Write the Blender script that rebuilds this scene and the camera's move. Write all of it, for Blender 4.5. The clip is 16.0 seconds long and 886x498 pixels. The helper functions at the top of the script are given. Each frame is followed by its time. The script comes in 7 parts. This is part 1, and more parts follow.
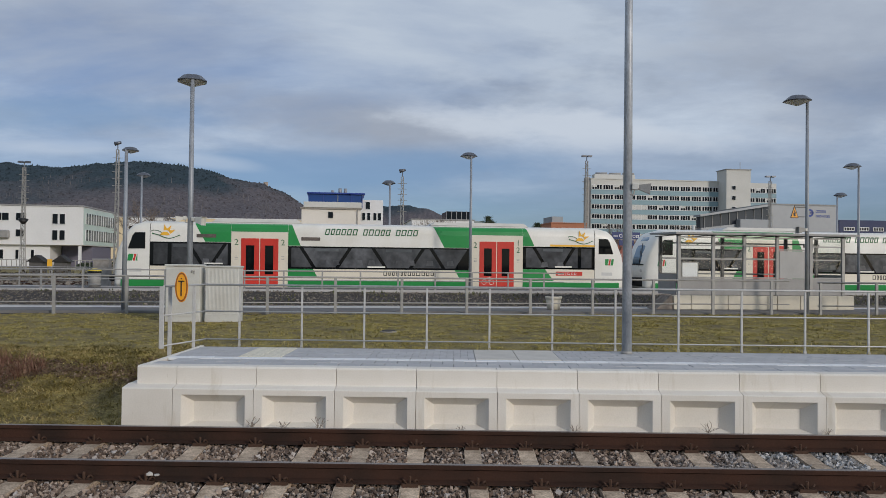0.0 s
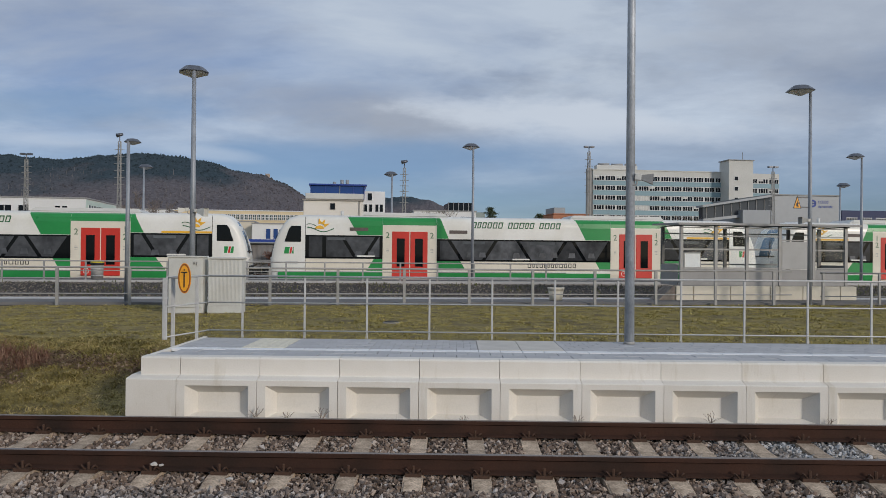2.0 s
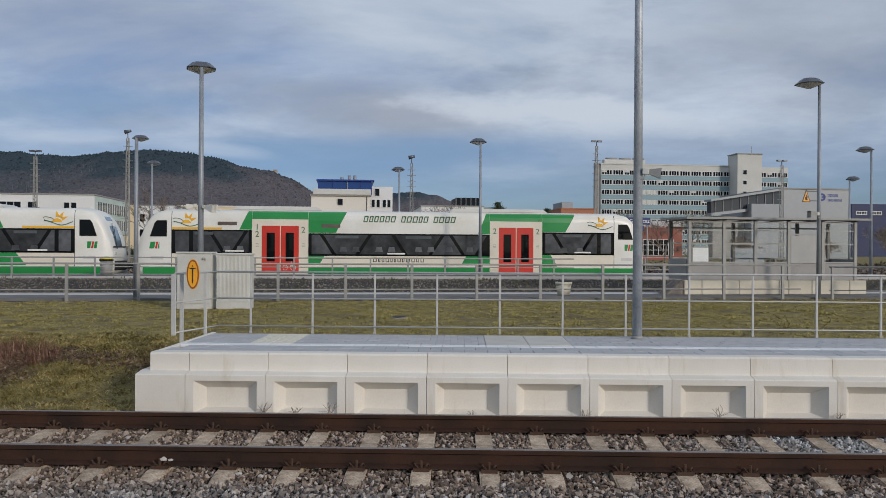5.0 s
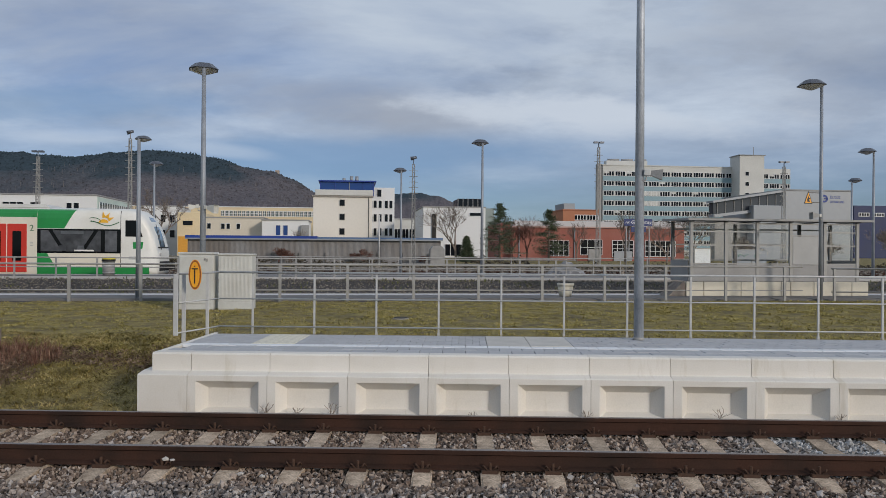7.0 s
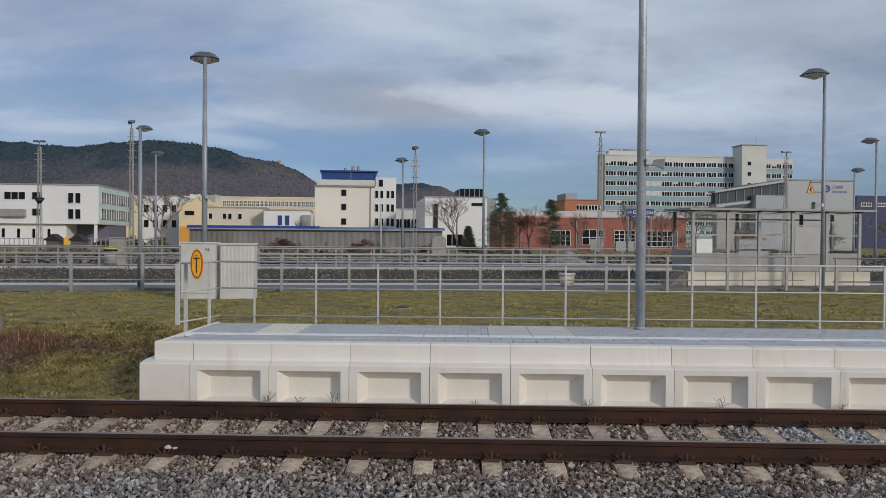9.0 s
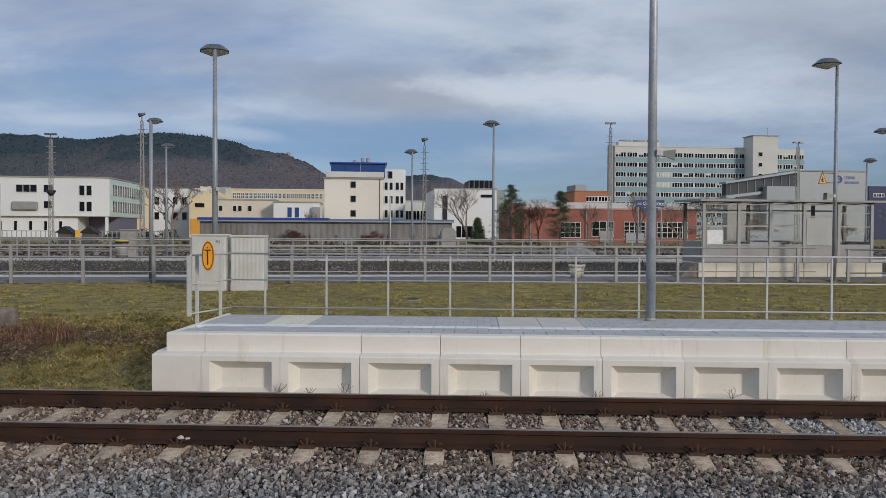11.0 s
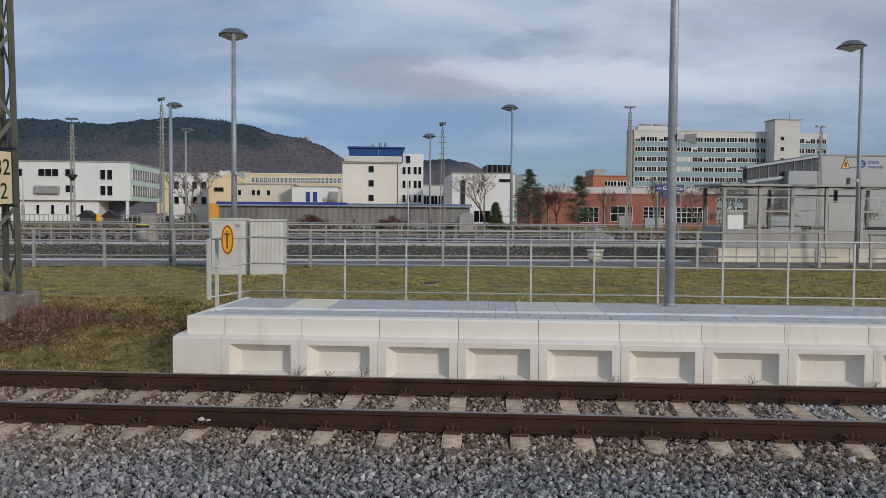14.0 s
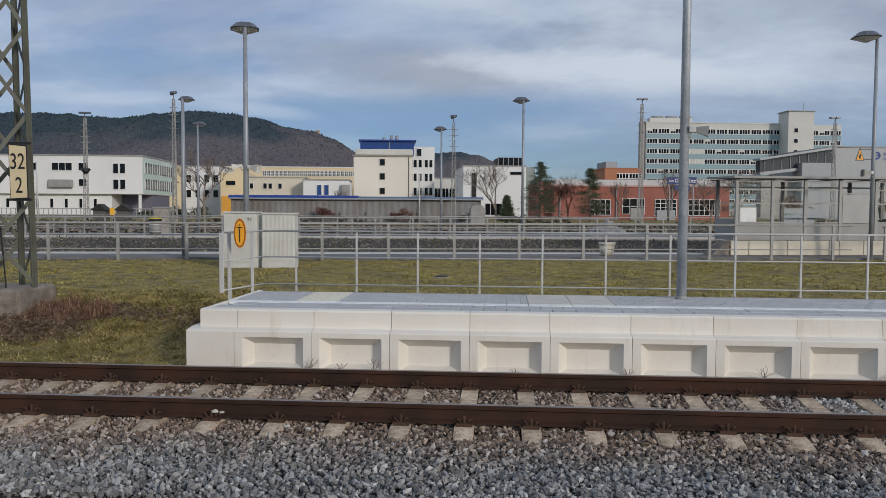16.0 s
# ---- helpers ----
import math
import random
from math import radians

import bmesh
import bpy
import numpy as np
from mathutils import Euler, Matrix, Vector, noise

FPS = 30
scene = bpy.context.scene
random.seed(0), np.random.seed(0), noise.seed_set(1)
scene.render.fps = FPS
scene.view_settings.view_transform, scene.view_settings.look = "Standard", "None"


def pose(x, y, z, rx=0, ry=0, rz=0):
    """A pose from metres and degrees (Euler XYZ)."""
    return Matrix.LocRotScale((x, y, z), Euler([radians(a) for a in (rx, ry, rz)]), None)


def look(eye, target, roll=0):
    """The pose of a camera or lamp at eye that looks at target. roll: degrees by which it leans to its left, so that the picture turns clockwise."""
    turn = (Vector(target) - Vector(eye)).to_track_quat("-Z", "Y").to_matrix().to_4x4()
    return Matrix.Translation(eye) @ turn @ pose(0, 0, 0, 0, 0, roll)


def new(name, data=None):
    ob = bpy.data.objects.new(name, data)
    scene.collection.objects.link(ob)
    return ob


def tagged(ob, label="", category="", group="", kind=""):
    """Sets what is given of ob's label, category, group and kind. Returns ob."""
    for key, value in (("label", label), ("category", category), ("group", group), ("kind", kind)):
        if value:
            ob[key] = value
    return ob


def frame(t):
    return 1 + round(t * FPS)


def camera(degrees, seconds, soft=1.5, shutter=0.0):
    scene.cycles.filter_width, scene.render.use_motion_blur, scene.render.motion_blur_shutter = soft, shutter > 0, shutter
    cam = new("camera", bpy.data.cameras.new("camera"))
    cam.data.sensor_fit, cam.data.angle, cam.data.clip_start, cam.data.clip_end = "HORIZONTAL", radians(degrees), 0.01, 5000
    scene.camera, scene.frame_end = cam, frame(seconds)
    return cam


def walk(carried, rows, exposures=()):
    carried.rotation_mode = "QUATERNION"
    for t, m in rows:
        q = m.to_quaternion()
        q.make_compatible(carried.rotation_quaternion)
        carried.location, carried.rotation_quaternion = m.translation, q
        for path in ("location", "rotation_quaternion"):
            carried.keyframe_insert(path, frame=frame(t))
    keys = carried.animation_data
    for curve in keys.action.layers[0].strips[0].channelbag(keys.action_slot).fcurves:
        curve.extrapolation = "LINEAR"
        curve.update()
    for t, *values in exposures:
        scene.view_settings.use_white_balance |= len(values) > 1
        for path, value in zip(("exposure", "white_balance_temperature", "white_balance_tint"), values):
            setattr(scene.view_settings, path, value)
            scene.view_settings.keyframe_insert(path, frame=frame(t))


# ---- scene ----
cam = camera(58.4, 16.0, soft=0.6)

PATH = [
    (0, (2.494, -8.111, 1.862), (2.466, -6.112, 1.897), 0.6),
    (0.5, (2.495, -8.12, 1.86), (2.465, -6.12, 1.895), 0.6),
    (1, (2.494, -8.115, 1.858), (2.461, -6.115, 1.888), 0.6),
    (1.5, (2.494, -8.119, 1.855), (2.46, -6.12, 1.877), 0.5),
    (2, (2.487, -8.111, 1.854), (2.454, -6.112, 1.867), 0.5),
    (2.5, (2.49, -8.114, 1.853), (2.452, -6.114, 1.859), 0.5),
    (3, (2.49, -8.108, 1.849), (2.45, -6.108, 1.85), 0.4),
    (3.5, (2.486, -8.108, 1.853), (2.443, -6.109, 1.849), 0.4),
    (4, (2.491, -8.112, 1.855), (2.444, -6.113, 1.852), 0.3),
    (6.5, (2.491, -8.122, 1.853), (2.434, -6.123, 1.857), 0.4),
    (7, (2.495, -8.131, 1.854), (2.438, -6.132, 1.857), 0.4),
    (7.5, (2.492, -8.126, 1.849), (2.436, -6.126, 1.848), 0.5),
    (8, (2.496, -8.127, 1.85), (2.439, -6.128, 1.844), 0.5),
    (8.5, (2.495, -8.12, 1.842), (2.438, -6.121, 1.826), 0.5),
    (9, (2.497, -8.131, 1.843), (2.436, -6.132, 1.821), 0.4),
    (11.5, (2.488, -8.144, 1.841), (2.396, -6.147, 1.793), 0.3),
    (12, (2.489, -8.148, 1.842), (2.388, -6.151, 1.79), 0.3),
    (12.5, (2.486, -8.146, 1.841), (2.375, -6.15, 1.786), 0.4),
    (13, (2.486, -8.143, 1.841), (2.37, -6.147, 1.777), 0.4),
    (13.5, (2.487, -8.136, 1.839), (2.364, -6.141, 1.764), 0.4),
    (14, (2.483, -8.139, 1.837), (2.354, -6.145, 1.755), 0.4),
    (14.5, (2.48, -8.14, 1.84), (2.344, -6.147, 1.749), 0.4),
    (15, (2.483, -8.147, 1.841), (2.341, -6.154, 1.744), 0.3),
    (15.5, (2.483, -8.144, 1.838), (2.334, -6.152, 1.737), 0.2),
    (16, (2.481, -8.156, 1.841), (2.324, -6.165, 1.741), 0.3),
]
walk(cam, [(t, look(eye, target, roll)) for t, eye, target, roll in PATH], [(0, -0.45), (9, -0.42), (16, -0.38)])

# ---- world and sun ----
SUN_EL, SUN_AZ = radians(18), radians(139)
world = bpy.data.worlds.new("sky")
scene.world = world
world.use_nodes = True
nt = world.node_tree
nt.nodes.clear()


def link(tree, a, b):
    tree.links.new(a, b)


def build_world():
    N = nt.nodes.new
    sky = N("ShaderNodeTexSky")
    sky.sky_type, sky.sun_disc = "NISHITA", False
    sky.sun_elevation, sky.sun_rotation = SUN_EL, SUN_AZ
    sky.air_density, sky.dust_density, sky.ozone_density = 1.0, 0.4, 3.5
    tc = N("ShaderNodeTexCoord")
    sep = N("ShaderNodeSeparateXYZ")
    link(nt, tc.outputs["Generated"], sep.inputs[0])
    up = N("ShaderNodeMath"); up.operation = "MAXIMUM"; up.inputs[1].default_value = 0.0
    link(nt, sep.outputs["Z"], up.inputs[0])
    add = N("ShaderNodeMath"); add.operation = "ADD"; add.inputs[1].default_value = 0.16
    link(nt, up.outputs[0], add.inputs[0])
    dx = N("ShaderNodeMath"); dx.operation = "DIVIDE"
    dy = N("ShaderNodeMath"); dy.operation = "DIVIDE"
    link(nt, sep.outputs["X"], dx.inputs[0]); link(nt, add.outputs[0], dx.inputs[1])
    link(nt, sep.outputs["Y"], dy.inputs[0]); link(nt, add.outputs[0], dy.inputs[1])
    comb = N("ShaderNodeCombineXYZ")
    link(nt, dx.outputs[0], comb.inputs[0]); link(nt, dy.outputs[0], comb.inputs[1])
    big = N("ShaderNodeMapping"); big.inputs["Location"].default_value = (3.1, 1.15, 0); big.inputs["Scale"].default_value = (0.75, 1.0, 1)
    link(nt, comb.outputs[0], big.inputs[0])
    n1 = N("ShaderNodeTexNoise"); n1.inputs["Scale"].default_value = 1.0; n1.inputs["Detail"].default_value = 8; n1.inputs["Roughness"].default_value = 0.55; n1.inputs["Distortion"].default_value = 0.25
    link(nt, big.outputs[0], n1.inputs["Vector"])
    cover = N("ShaderNodeValToRGB")
    cover.color_ramp.elements[0].position, cover.color_ramp.elements[0].color = 0.28, (0.45, 0.45, 0.45, 1)
    cover.color_ramp.elements[1].position, cover.color_ramp.elements[1].color = 0.50, (0.97, 0.95, 0.95, 1)
    link(nt, n1.outputs["Fac"], cover.inputs[0])
    n2 = N("ShaderNodeTexNoise"); n2.inputs["Scale"].default_value = 1.3; n2.inputs["Detail"].default_value = 10; n2.inputs["Roughness"].default_value = 0.62; n2.inputs["Distortion"].default_value = 0.2
    sm = N("ShaderNodeMapping"); sm.inputs["Location"].default_value = (7.3, 2.2, 4.0); sm.inputs["Scale"].default_value = (1.0, 1.15, 1)
    link(nt, comb.outputs[0], sm.inputs[0]); link(nt, sm.outputs[0], n2.inputs["Vector"])
    tone = N("ShaderNodeValToRGB")
    e = tone.color_ramp.elements
    e[0].position, e[0].color = 0.30, (0.385, 0.445, 0.545, 1)
    e[1].position, e[1].color = 0.72, (0.66, 0.755, 0.88, 1)
    m = e.new(0.5); m.color = (0.475, 0.56, 0.695, 1)
    link(nt, n2.outputs["Fac"], tone.inputs[0])
    # cloud fields ahead: x along the horizon, y up, both over the distance ahead
    fwd = N("ShaderNodeMath"); fwd.operation = "MAXIMUM"; fwd.inputs[1].default_value = 0.25
    link(nt, sep.outputs["Y"], fwd.inputs[0])
    gx = N("ShaderNodeMath"); gx.operation = "DIVIDE"
    gz = N("ShaderNodeMath"); gz.operation = "DIVIDE"
    link(nt, sep.outputs["X"], gx.inputs[0]); link(nt, fwd.outputs[0], gx.inputs[1])
    link(nt, sep.outputs["Z"], gz.inputs[0]); link(nt, fwd.outputs[0], gz.inputs[1])
    flat = N("ShaderNodeCombineXYZ")
    link(nt, gx.outputs[0], flat.inputs[0]); link(nt, gz.outputs[0], flat.inputs[1])
    wisp = N("ShaderNodeMapping"); wisp.inputs["Scale"].default_value = (6.0, 17.0, 1); wisp.inputs["Rotation"].default_value = (0, 0, 0.10)
    link(nt, flat.outputs[0], wisp.inputs[0])
    n3 = N("ShaderNodeTexNoise"); n3.inputs["Scale"].default_value = 1.0; n3.inputs["Detail"].default_value = 9; n3.inputs["Roughness"].default_value = 0.58
    link(nt, wisp.outputs[0], n3.inputs["Vector"])

    def field(cx, cz, rx, rz, turn, weight, ragged, last):
        """Lay one cloud field of a colour over the rest: an ellipse with a ragged edge."""
        mp = N("ShaderNodeMapping"); mp.vector_type = "TEXTURE"
        mp.inputs["Location"].default_value = (cx, cz, 0)
        mp.inputs["Rotation"].default_value = (0, 0, turn)
        mp.inputs["Scale"].default_value = (rx, rz, 1)
        link(nt, flat.outputs[0], mp.inputs[0])
        ln = N("ShaderNodeVectorMath"); ln.operation = "LENGTH"
        link(nt, mp.outputs[0], ln.inputs[0])
        ad = N("ShaderNodeMath"); ad.operation = "MULTIPLY_ADD"; ad.inputs[1].default_value = ragged
        link(nt, n3.outputs["Fac"], ad.inputs[0]); link(nt, ln.outputs["Value"], ad.inputs[2])
        mr = N("ShaderNodeMapRange"); mr.interpolation_type = "SMOOTHSTEP"
        mr.inputs["From Min"].default_value, mr.inputs["From Max"].default_value = 0.35 + ragged * 0.5, 1.1 + ragged * 0.5
        mr.inputs["To Min"].default_value, mr.inputs["To Max"].default_value = weight, 0.0
        link(nt, ad.outputs[0], mr.inputs["Value"])
        mx = N("ShaderNodeMix"); mx.data_type = "RGBA"
        link(nt, mr.outputs[0], mx.inputs[0]); link(nt, last, mx.inputs[6])
        return mx

    layer = tone.outputs[0]
    for colour, *at in CLOUD_FIELDS:
        mx = field(*at, layer)
        mx.inputs[7].default_value = (*colour, 1)
        layer = mx.outputs[2]
    bg1, bg2 = N("ShaderNodeBackground"), N("ShaderNodeBackground")
    bg1.inputs["Strength"].default_value = SKY_STRENGTH
    bg2.inputs["Strength"].default_value = CLOUD_STRENGTH
    tint = N("ShaderNodeMix"); tint.data_type, tint.blend_type = "RGBA", "MULTIPLY"
    tint.inputs[0].default_value, tint.inputs[7].default_value = 1.0, (0.73, 0.87, 1.17, 1)
    link(nt, sky.outputs[0], tint.inputs[6])
    link(nt, tint.outputs[2], bg1.inputs[0]); link(nt, layer, bg2.inputs[0])
    mix = N("ShaderNodeMixShader")
    low = N("ShaderNodeMapRange")
    low.inputs["From Min"].default_value, low.inputs["From Max"].default_value = 0.05, 0.16
    low.inputs["To Min"].default_value, low.inputs["To Max"].default_value = 0.22, 1.0
    link(nt, sep.outputs["Z"], low.inputs["Value"])
    cut = N("ShaderNodeMath"); cut.operation = "MULTIPLY"
    link(nt, cover.outputs[0], cut.inputs[0]); link(nt, low.outputs[0], cut.inputs[1])
    link(nt, cut.outputs[0], mix.inputs[0]); link(nt, bg1.outputs[0], mix.inputs[1]); link(nt, bg2.outputs[0], mix.inputs[2])
    out = N("ShaderNodeOutputWorld")
    link(nt, mix.outputs[0], out.inputs[0])


LAVENDER, PALE, WHITE, CLEAR = (0.40, 0.44, 0.52), (0.60, 0.685, 0.80), (0.68, 0.75, 0.85), (0.24, 0.385, 0.60)
# colour, centre along and up, half sizes, turn, weight, raggedness
CLOUD_FIELDS = [
    (PALE, -0.12, 0.31, 0.50, 0.13, -0.05, 0.95, 2.2),
    (LAVENDER, 0.48, 0.30, 0.25, 0.14, 0.0, 0.45, 2.2),
    (LAVENDER, -0.46, 0.28, 0.27, 0.10, -0.10, 0.50, 2.0),
    (LAVENDER, -0.15, 0.185, 0.24, 0.040, -0.12, 0.7, 1.8),
    (CLEAR, -0.52, 0.185, 0.24, 0.030, 0.0, 0.6, 1.6),
    (CLEAR, -0.20, 0.115, 0.42, 0.035, 0.03, 0.75, 1.2),
    (WHITE, 0.16, 0.170, 0.27, 0.030, -0.07, 0.9, 2.4),
    (WHITE, 0.34, 0.205, 0.16, 0.03, 0.0, 0.12, 2.4),
    (WHITE, -0.50, 0.142, 0.10, 0.012, 0.0, 0.75, 0.9),
    (WHITE, -0.32, 0.125, 0.09, 0.012, -0.1, 0.6, 0.9),
]
SKY_STRENGTH, CLOUD_STRENGTH = 0.088, 1.15
build_world()
sun = new("sun", bpy.data.lights.new("sun", "SUN"))
sun.data.energy, sun.data.angle, sun.data.color = 2.35, radians(7.0), (1.0, 0.895, 0.78)
sun.matrix_world = look((40 * math.sin(SUN_AZ), 40 * math.cos(SUN_AZ), 40 * math.tan(SUN_EL)), (0, 0, 0))

# ---- materials ----


def M(name, col, rough=0.6, metal=0.0, var=0.15, scale=3.0, fine=40.0, bump=0.1, col2=None, rnd=0.0, island=0.0, spec=0.5, streak=(1, 1, 1), dist=0.01):
    """Noise-varied paint, stone or metal: col to col2 in large stains, grain in fine ones."""
    mt = bpy.data.materials.new(name)
    mt.use_nodes = True
    t = mt.node_tree
    b = t.nodes["Principled BSDF"]
    N = t.nodes.new
    tc = N("ShaderNodeTexCoord")
    mp = N("ShaderNodeMapping"); mp.inputs["Scale"].default_value = streak
    link(t, tc.outputs["Object"], mp.inputs[0])
    big = N("ShaderNodeTexNoise"); big.inputs["Scale"].default_value = scale; big.inputs["Detail"].default_value = 5
    small = N("ShaderNodeTexNoise"); small.inputs["Scale"].default_value = fine; small.inputs["Detail"].default_value = 4
    link(t, mp.outputs[0], big.inputs["Vector"]); link(t, mp.outputs[0], small.inputs["Vector"])
    ramp = N("ShaderNodeValToRGB")
    c2 = col2 or tuple(c * (1 - var * 2.2) for c in col)
    ramp.color_ramp.elements[0].position, ramp.color_ramp.elements[0].color = 0.32, (*c2, 1)
    ramp.color_ramp.elements[1].position, ramp.color_ramp.elements[1].color = 0.62, (*col, 1)
    link(t, big.outputs["Fac"], ramp.inputs[0])
    hsv = N("ShaderNodeHueSaturation")
    link(t, ramp.outputs[0], hsv.inputs["Color"])
    mr = N("ShaderNodeMapRange")
    mr.inputs["From Min"].default_value, mr.inputs["From Max"].default_value = 0.25, 0.75
    mr.inputs["To Min"].default_value, mr.inputs["To Max"].default_value = 1 - var, 1 + var
    link(t, small.outputs["Fac"], mr.inputs["Value"])
    val = mr.outputs[0]
    if rnd or island:
        src = N("ShaderNodeObjectInfo").outputs["Random"] if rnd else N("ShaderNodeNewGeometry").outputs["Random Per Island"]
        m2 = N("ShaderNodeMapRange")
        k = rnd or island
        m2.inputs["To Min"].default_value, m2.inputs["To Max"].default_value = 1 - k, 1 + k
        link(t, src, m2.inputs["Value"])
        mu = N("ShaderNodeMath"); mu.operation = "MULTIPLY"
        link(t, val, mu.inputs[0]); link(t, m2.outputs[0], mu.inputs[1])
        val = mu.outputs[0]
    link(t, val, hsv.inputs["Value"])
    link(t, hsv.outputs[0], b.inputs["Base Color"])
    b.inputs["Metallic"].default_value = metal
    b.inputs["Specular IOR Level"].default_value = spec
    rr = N("ShaderNodeMapRange")
    rr.inputs["To Min"].default_value, rr.inputs["To Max"].default_value = max(0.02, rough - 0.12), min(1, rough + 0.12)
    link(t, big.outputs["Fac"], rr.inputs["Value"]); link(t, rr.outputs[0], b.inputs["Roughness"])
    if bump:
        bp = N("ShaderNodeBump"); bp.inputs["Strength"].default_value = bump; bp.inputs["Distance"].default_value = dist
        link(t, small.outputs["Fac"], bp.inputs["Height"]); link(t, bp.outputs[0], b.inputs["Normal"])
    return mt


def glass(name, tint, rough=0.03, clear=0.0, spec=0.5):
    """Tinted window glass: dark body with a mirror-like surface, clear where clear > 0."""
    mt = bpy.data.materials.new(name)
    mt.use_nodes = True
    b = mt.node_tree.nodes["Principled BSDF"]
    b.inputs["Base Color"].default_value = (*tint, 1)
    b.inputs["Roughness"].default_value = rough
    b.inputs["IOR"].default_value = 1.5
    b.inputs["Specular IOR Level"].default_value = spec
    b.inputs["Transmission Weight"].default_value = clear
    if clear:
        b.inputs["IOR"].default_value = 1.08
    return mt


concrete_white = M("platform_concrete", (0.755, 0.72, 0.66), 0.75, var=0.05, scale=1.7, fine=60, bump=0.12, col2=(0.70, 0.66, 0.59), rnd=0.04)
concrete_grey = M("weathered_concrete", (0.34, 0.32, 0.29), 0.85, var=0.12, scale=4, fine=70, bump=0.3, col2=(0.24, 0.215, 0.19), rnd=0.1)
sleeper_mat = M("sleeper_concrete", (0.56, 0.44, 0.325), 0.9, var=0.4, scale=9, fine=55, bump=0.6, col2=(0.29, 0.215, 0.15), rnd=0.2)


def add_streaks(mt, col, scale, lo, hi):
    """Water stains: noise drawn out downwards, mixed over the base colour."""
    t = mt.node_tree
    b = t.nodes["Principled BSDF"]
    src = b.inputs["Base Color"].links[0].from_socket
    N = t.nodes.new
    g = N("ShaderNodeNewGeometry")
    mp = N("ShaderNodeMapping"); mp.inputs["Scale"].default_value = scale
    link(t, g.outputs["Position"], mp.inputs[0])
    n = N("ShaderNodeTexNoise"); n.inputs["Scale"].default_value = 1.0; n.inputs["Detail"].default_value = 7; n.inputs["Roughness"].default_value = 0.65
    link(t, mp.outputs[0], n.inputs["Vector"])
    mr = N("ShaderNodeMapRange"); mr.inputs["From Min"].default_value, mr.inputs["From Max"].default_value = lo, hi
    mr.inputs["To Max"].default_value = 0.6
    link(t, n.outputs["Fac"], mr.inputs["Value"])
    mx = N("ShaderNodeMix"); mx.data_type = "RGBA"
    mx.inputs[7].default_value = (*col, 1)
    link(t, mr.outputs[0], mx.inputs[0]); link(t, src, mx.inputs[6]); link(t, mx.outputs[2], b.inputs["Base Color"])


add_streaks(concrete_white, (0.50, 0.44, 0.33), (5.0, 1.0, 0.8), 0.58, 0.78)
add_streaks(concrete_white, (0.42, 0.37, 0.28), (22.0, 2.0, 6.0), 0.66, 0.80)
paving_mat = M("grey_paver", (0.50, 0.495, 0.50), 0.8, var=0.10, scale=2, fine=80, bump=0.25, col2=(0.41, 0.41, 0.42), rnd=0.06)
paving_light = M("cream_cover_slab", (0.62, 0.585, 0.53), 0.7, var=0.07, scale=3, fine=70, bump=0.2, rnd=0.06)
line_white = M("white_guide_slab", (0.82, 0.83, 0.84), 0.6, var=0.05, scale=4, fine=90, bump=0.15, rnd=0.03)
rail_rust = M("rail_rust", (0.058, 0.028, 0.019), 0.8, 0.0, var=0.2, scale=2, fine=60, bump=0.25, col2=(0.028, 0.018, 0.014), spec=0.2)
rail_head = M("rail_head_steel", (0.24, 0.20, 0.175), 0.42, 0.45, var=0.1, scale=1.5, fine=40, bump=0.05, streak=(0.2, 8, 8))
clip_mat = M("rusty_clip", (0.085, 0.045, 0.028), 0.8, 0.2, var=0.2, bump=0.2)
galv = M("galvanised_steel", (0.56, 0.555, 0.54), 0.5, 0.10, var=0.10, scale=5, fine=45, bump=0.06, col2=(0.47, 0.465, 0.455), streak=(1, 1, 0.5))
pole_steel = M("lamp_pole_steel", (0.50, 0.53, 0.56), 0.5, 0.25, var=0.18, scale=5, fine=45, bump=0.08, col2=(0.32, 0.345, 0.375), streak=(1, 1, 0.5))
lamp_steel = M("street_lamp_steel", (0.33, 0.355, 0.39), 0.5, 0.25, var=0.15, scale=5, fine=45, bump=0.06, col2=(0.25, 0.27, 0.30), streak=(1, 1, 0.5))
galv_dull = M("dull_galvanised_steel", (0.36, 0.355, 0.34), 0.6, 0.2, var=0.10, scale=3, fine=40, bump=0.06)
lamp_grey = M("lamp_hood_grey", (0.14, 0.15, 0.175), 0.4, 0.5, var=0.06, bump=0.03)
lamp_glass = glass("milky_lamp_glass", (0.68, 0.66, 0.64), 0.25)
cab_paint = M("cabinet_grey_paint", (0.62, 0.62, 0.585), 0.5, var=0.05, scale=2, fine=30, bump=0.05, col2=(0.54, 0.53, 0.49))
sign_orange = M("orange_sign", (0.90, 0.40, 0.025), 0.4, var=0.05, bump=0)
sign_rust = M("brown_sign_rim", (0.32, 0.10, 0.02), 0.5, var=0.08, bump=0)
black_paint = M("black_paint", (0.018, 0.018, 0.02), 0.5, var=0.2, bump=0.02)
white_paint = M("white_render", (0.74, 0.745, 0.75), 0.8, var=0.03, scale=0.15, fine=3, bump=0.03)
cream_paint = M("cream_render", (0.66, 0.60, 0.50), 0.85, var=0.05, scale=0.1, fine=3, bump=0.03)

# ---- building blocks ----


def thing(name, m, label, category, group="", kind=""):
    e = new(name)
    e.matrix_world = m
    return tagged(e, label, category, group, kind)


def mesh_of(name, bm, material):
    me = bpy.data.meshes.new(name)
    bmesh.ops.recalc_face_normals(bm, faces=bm.faces)
    bm.to_mesh(me)
    bm.free()
    for mt in (material if isinstance(material, (list, tuple)) else [material]):
        me.materials.append(mt)
    return me


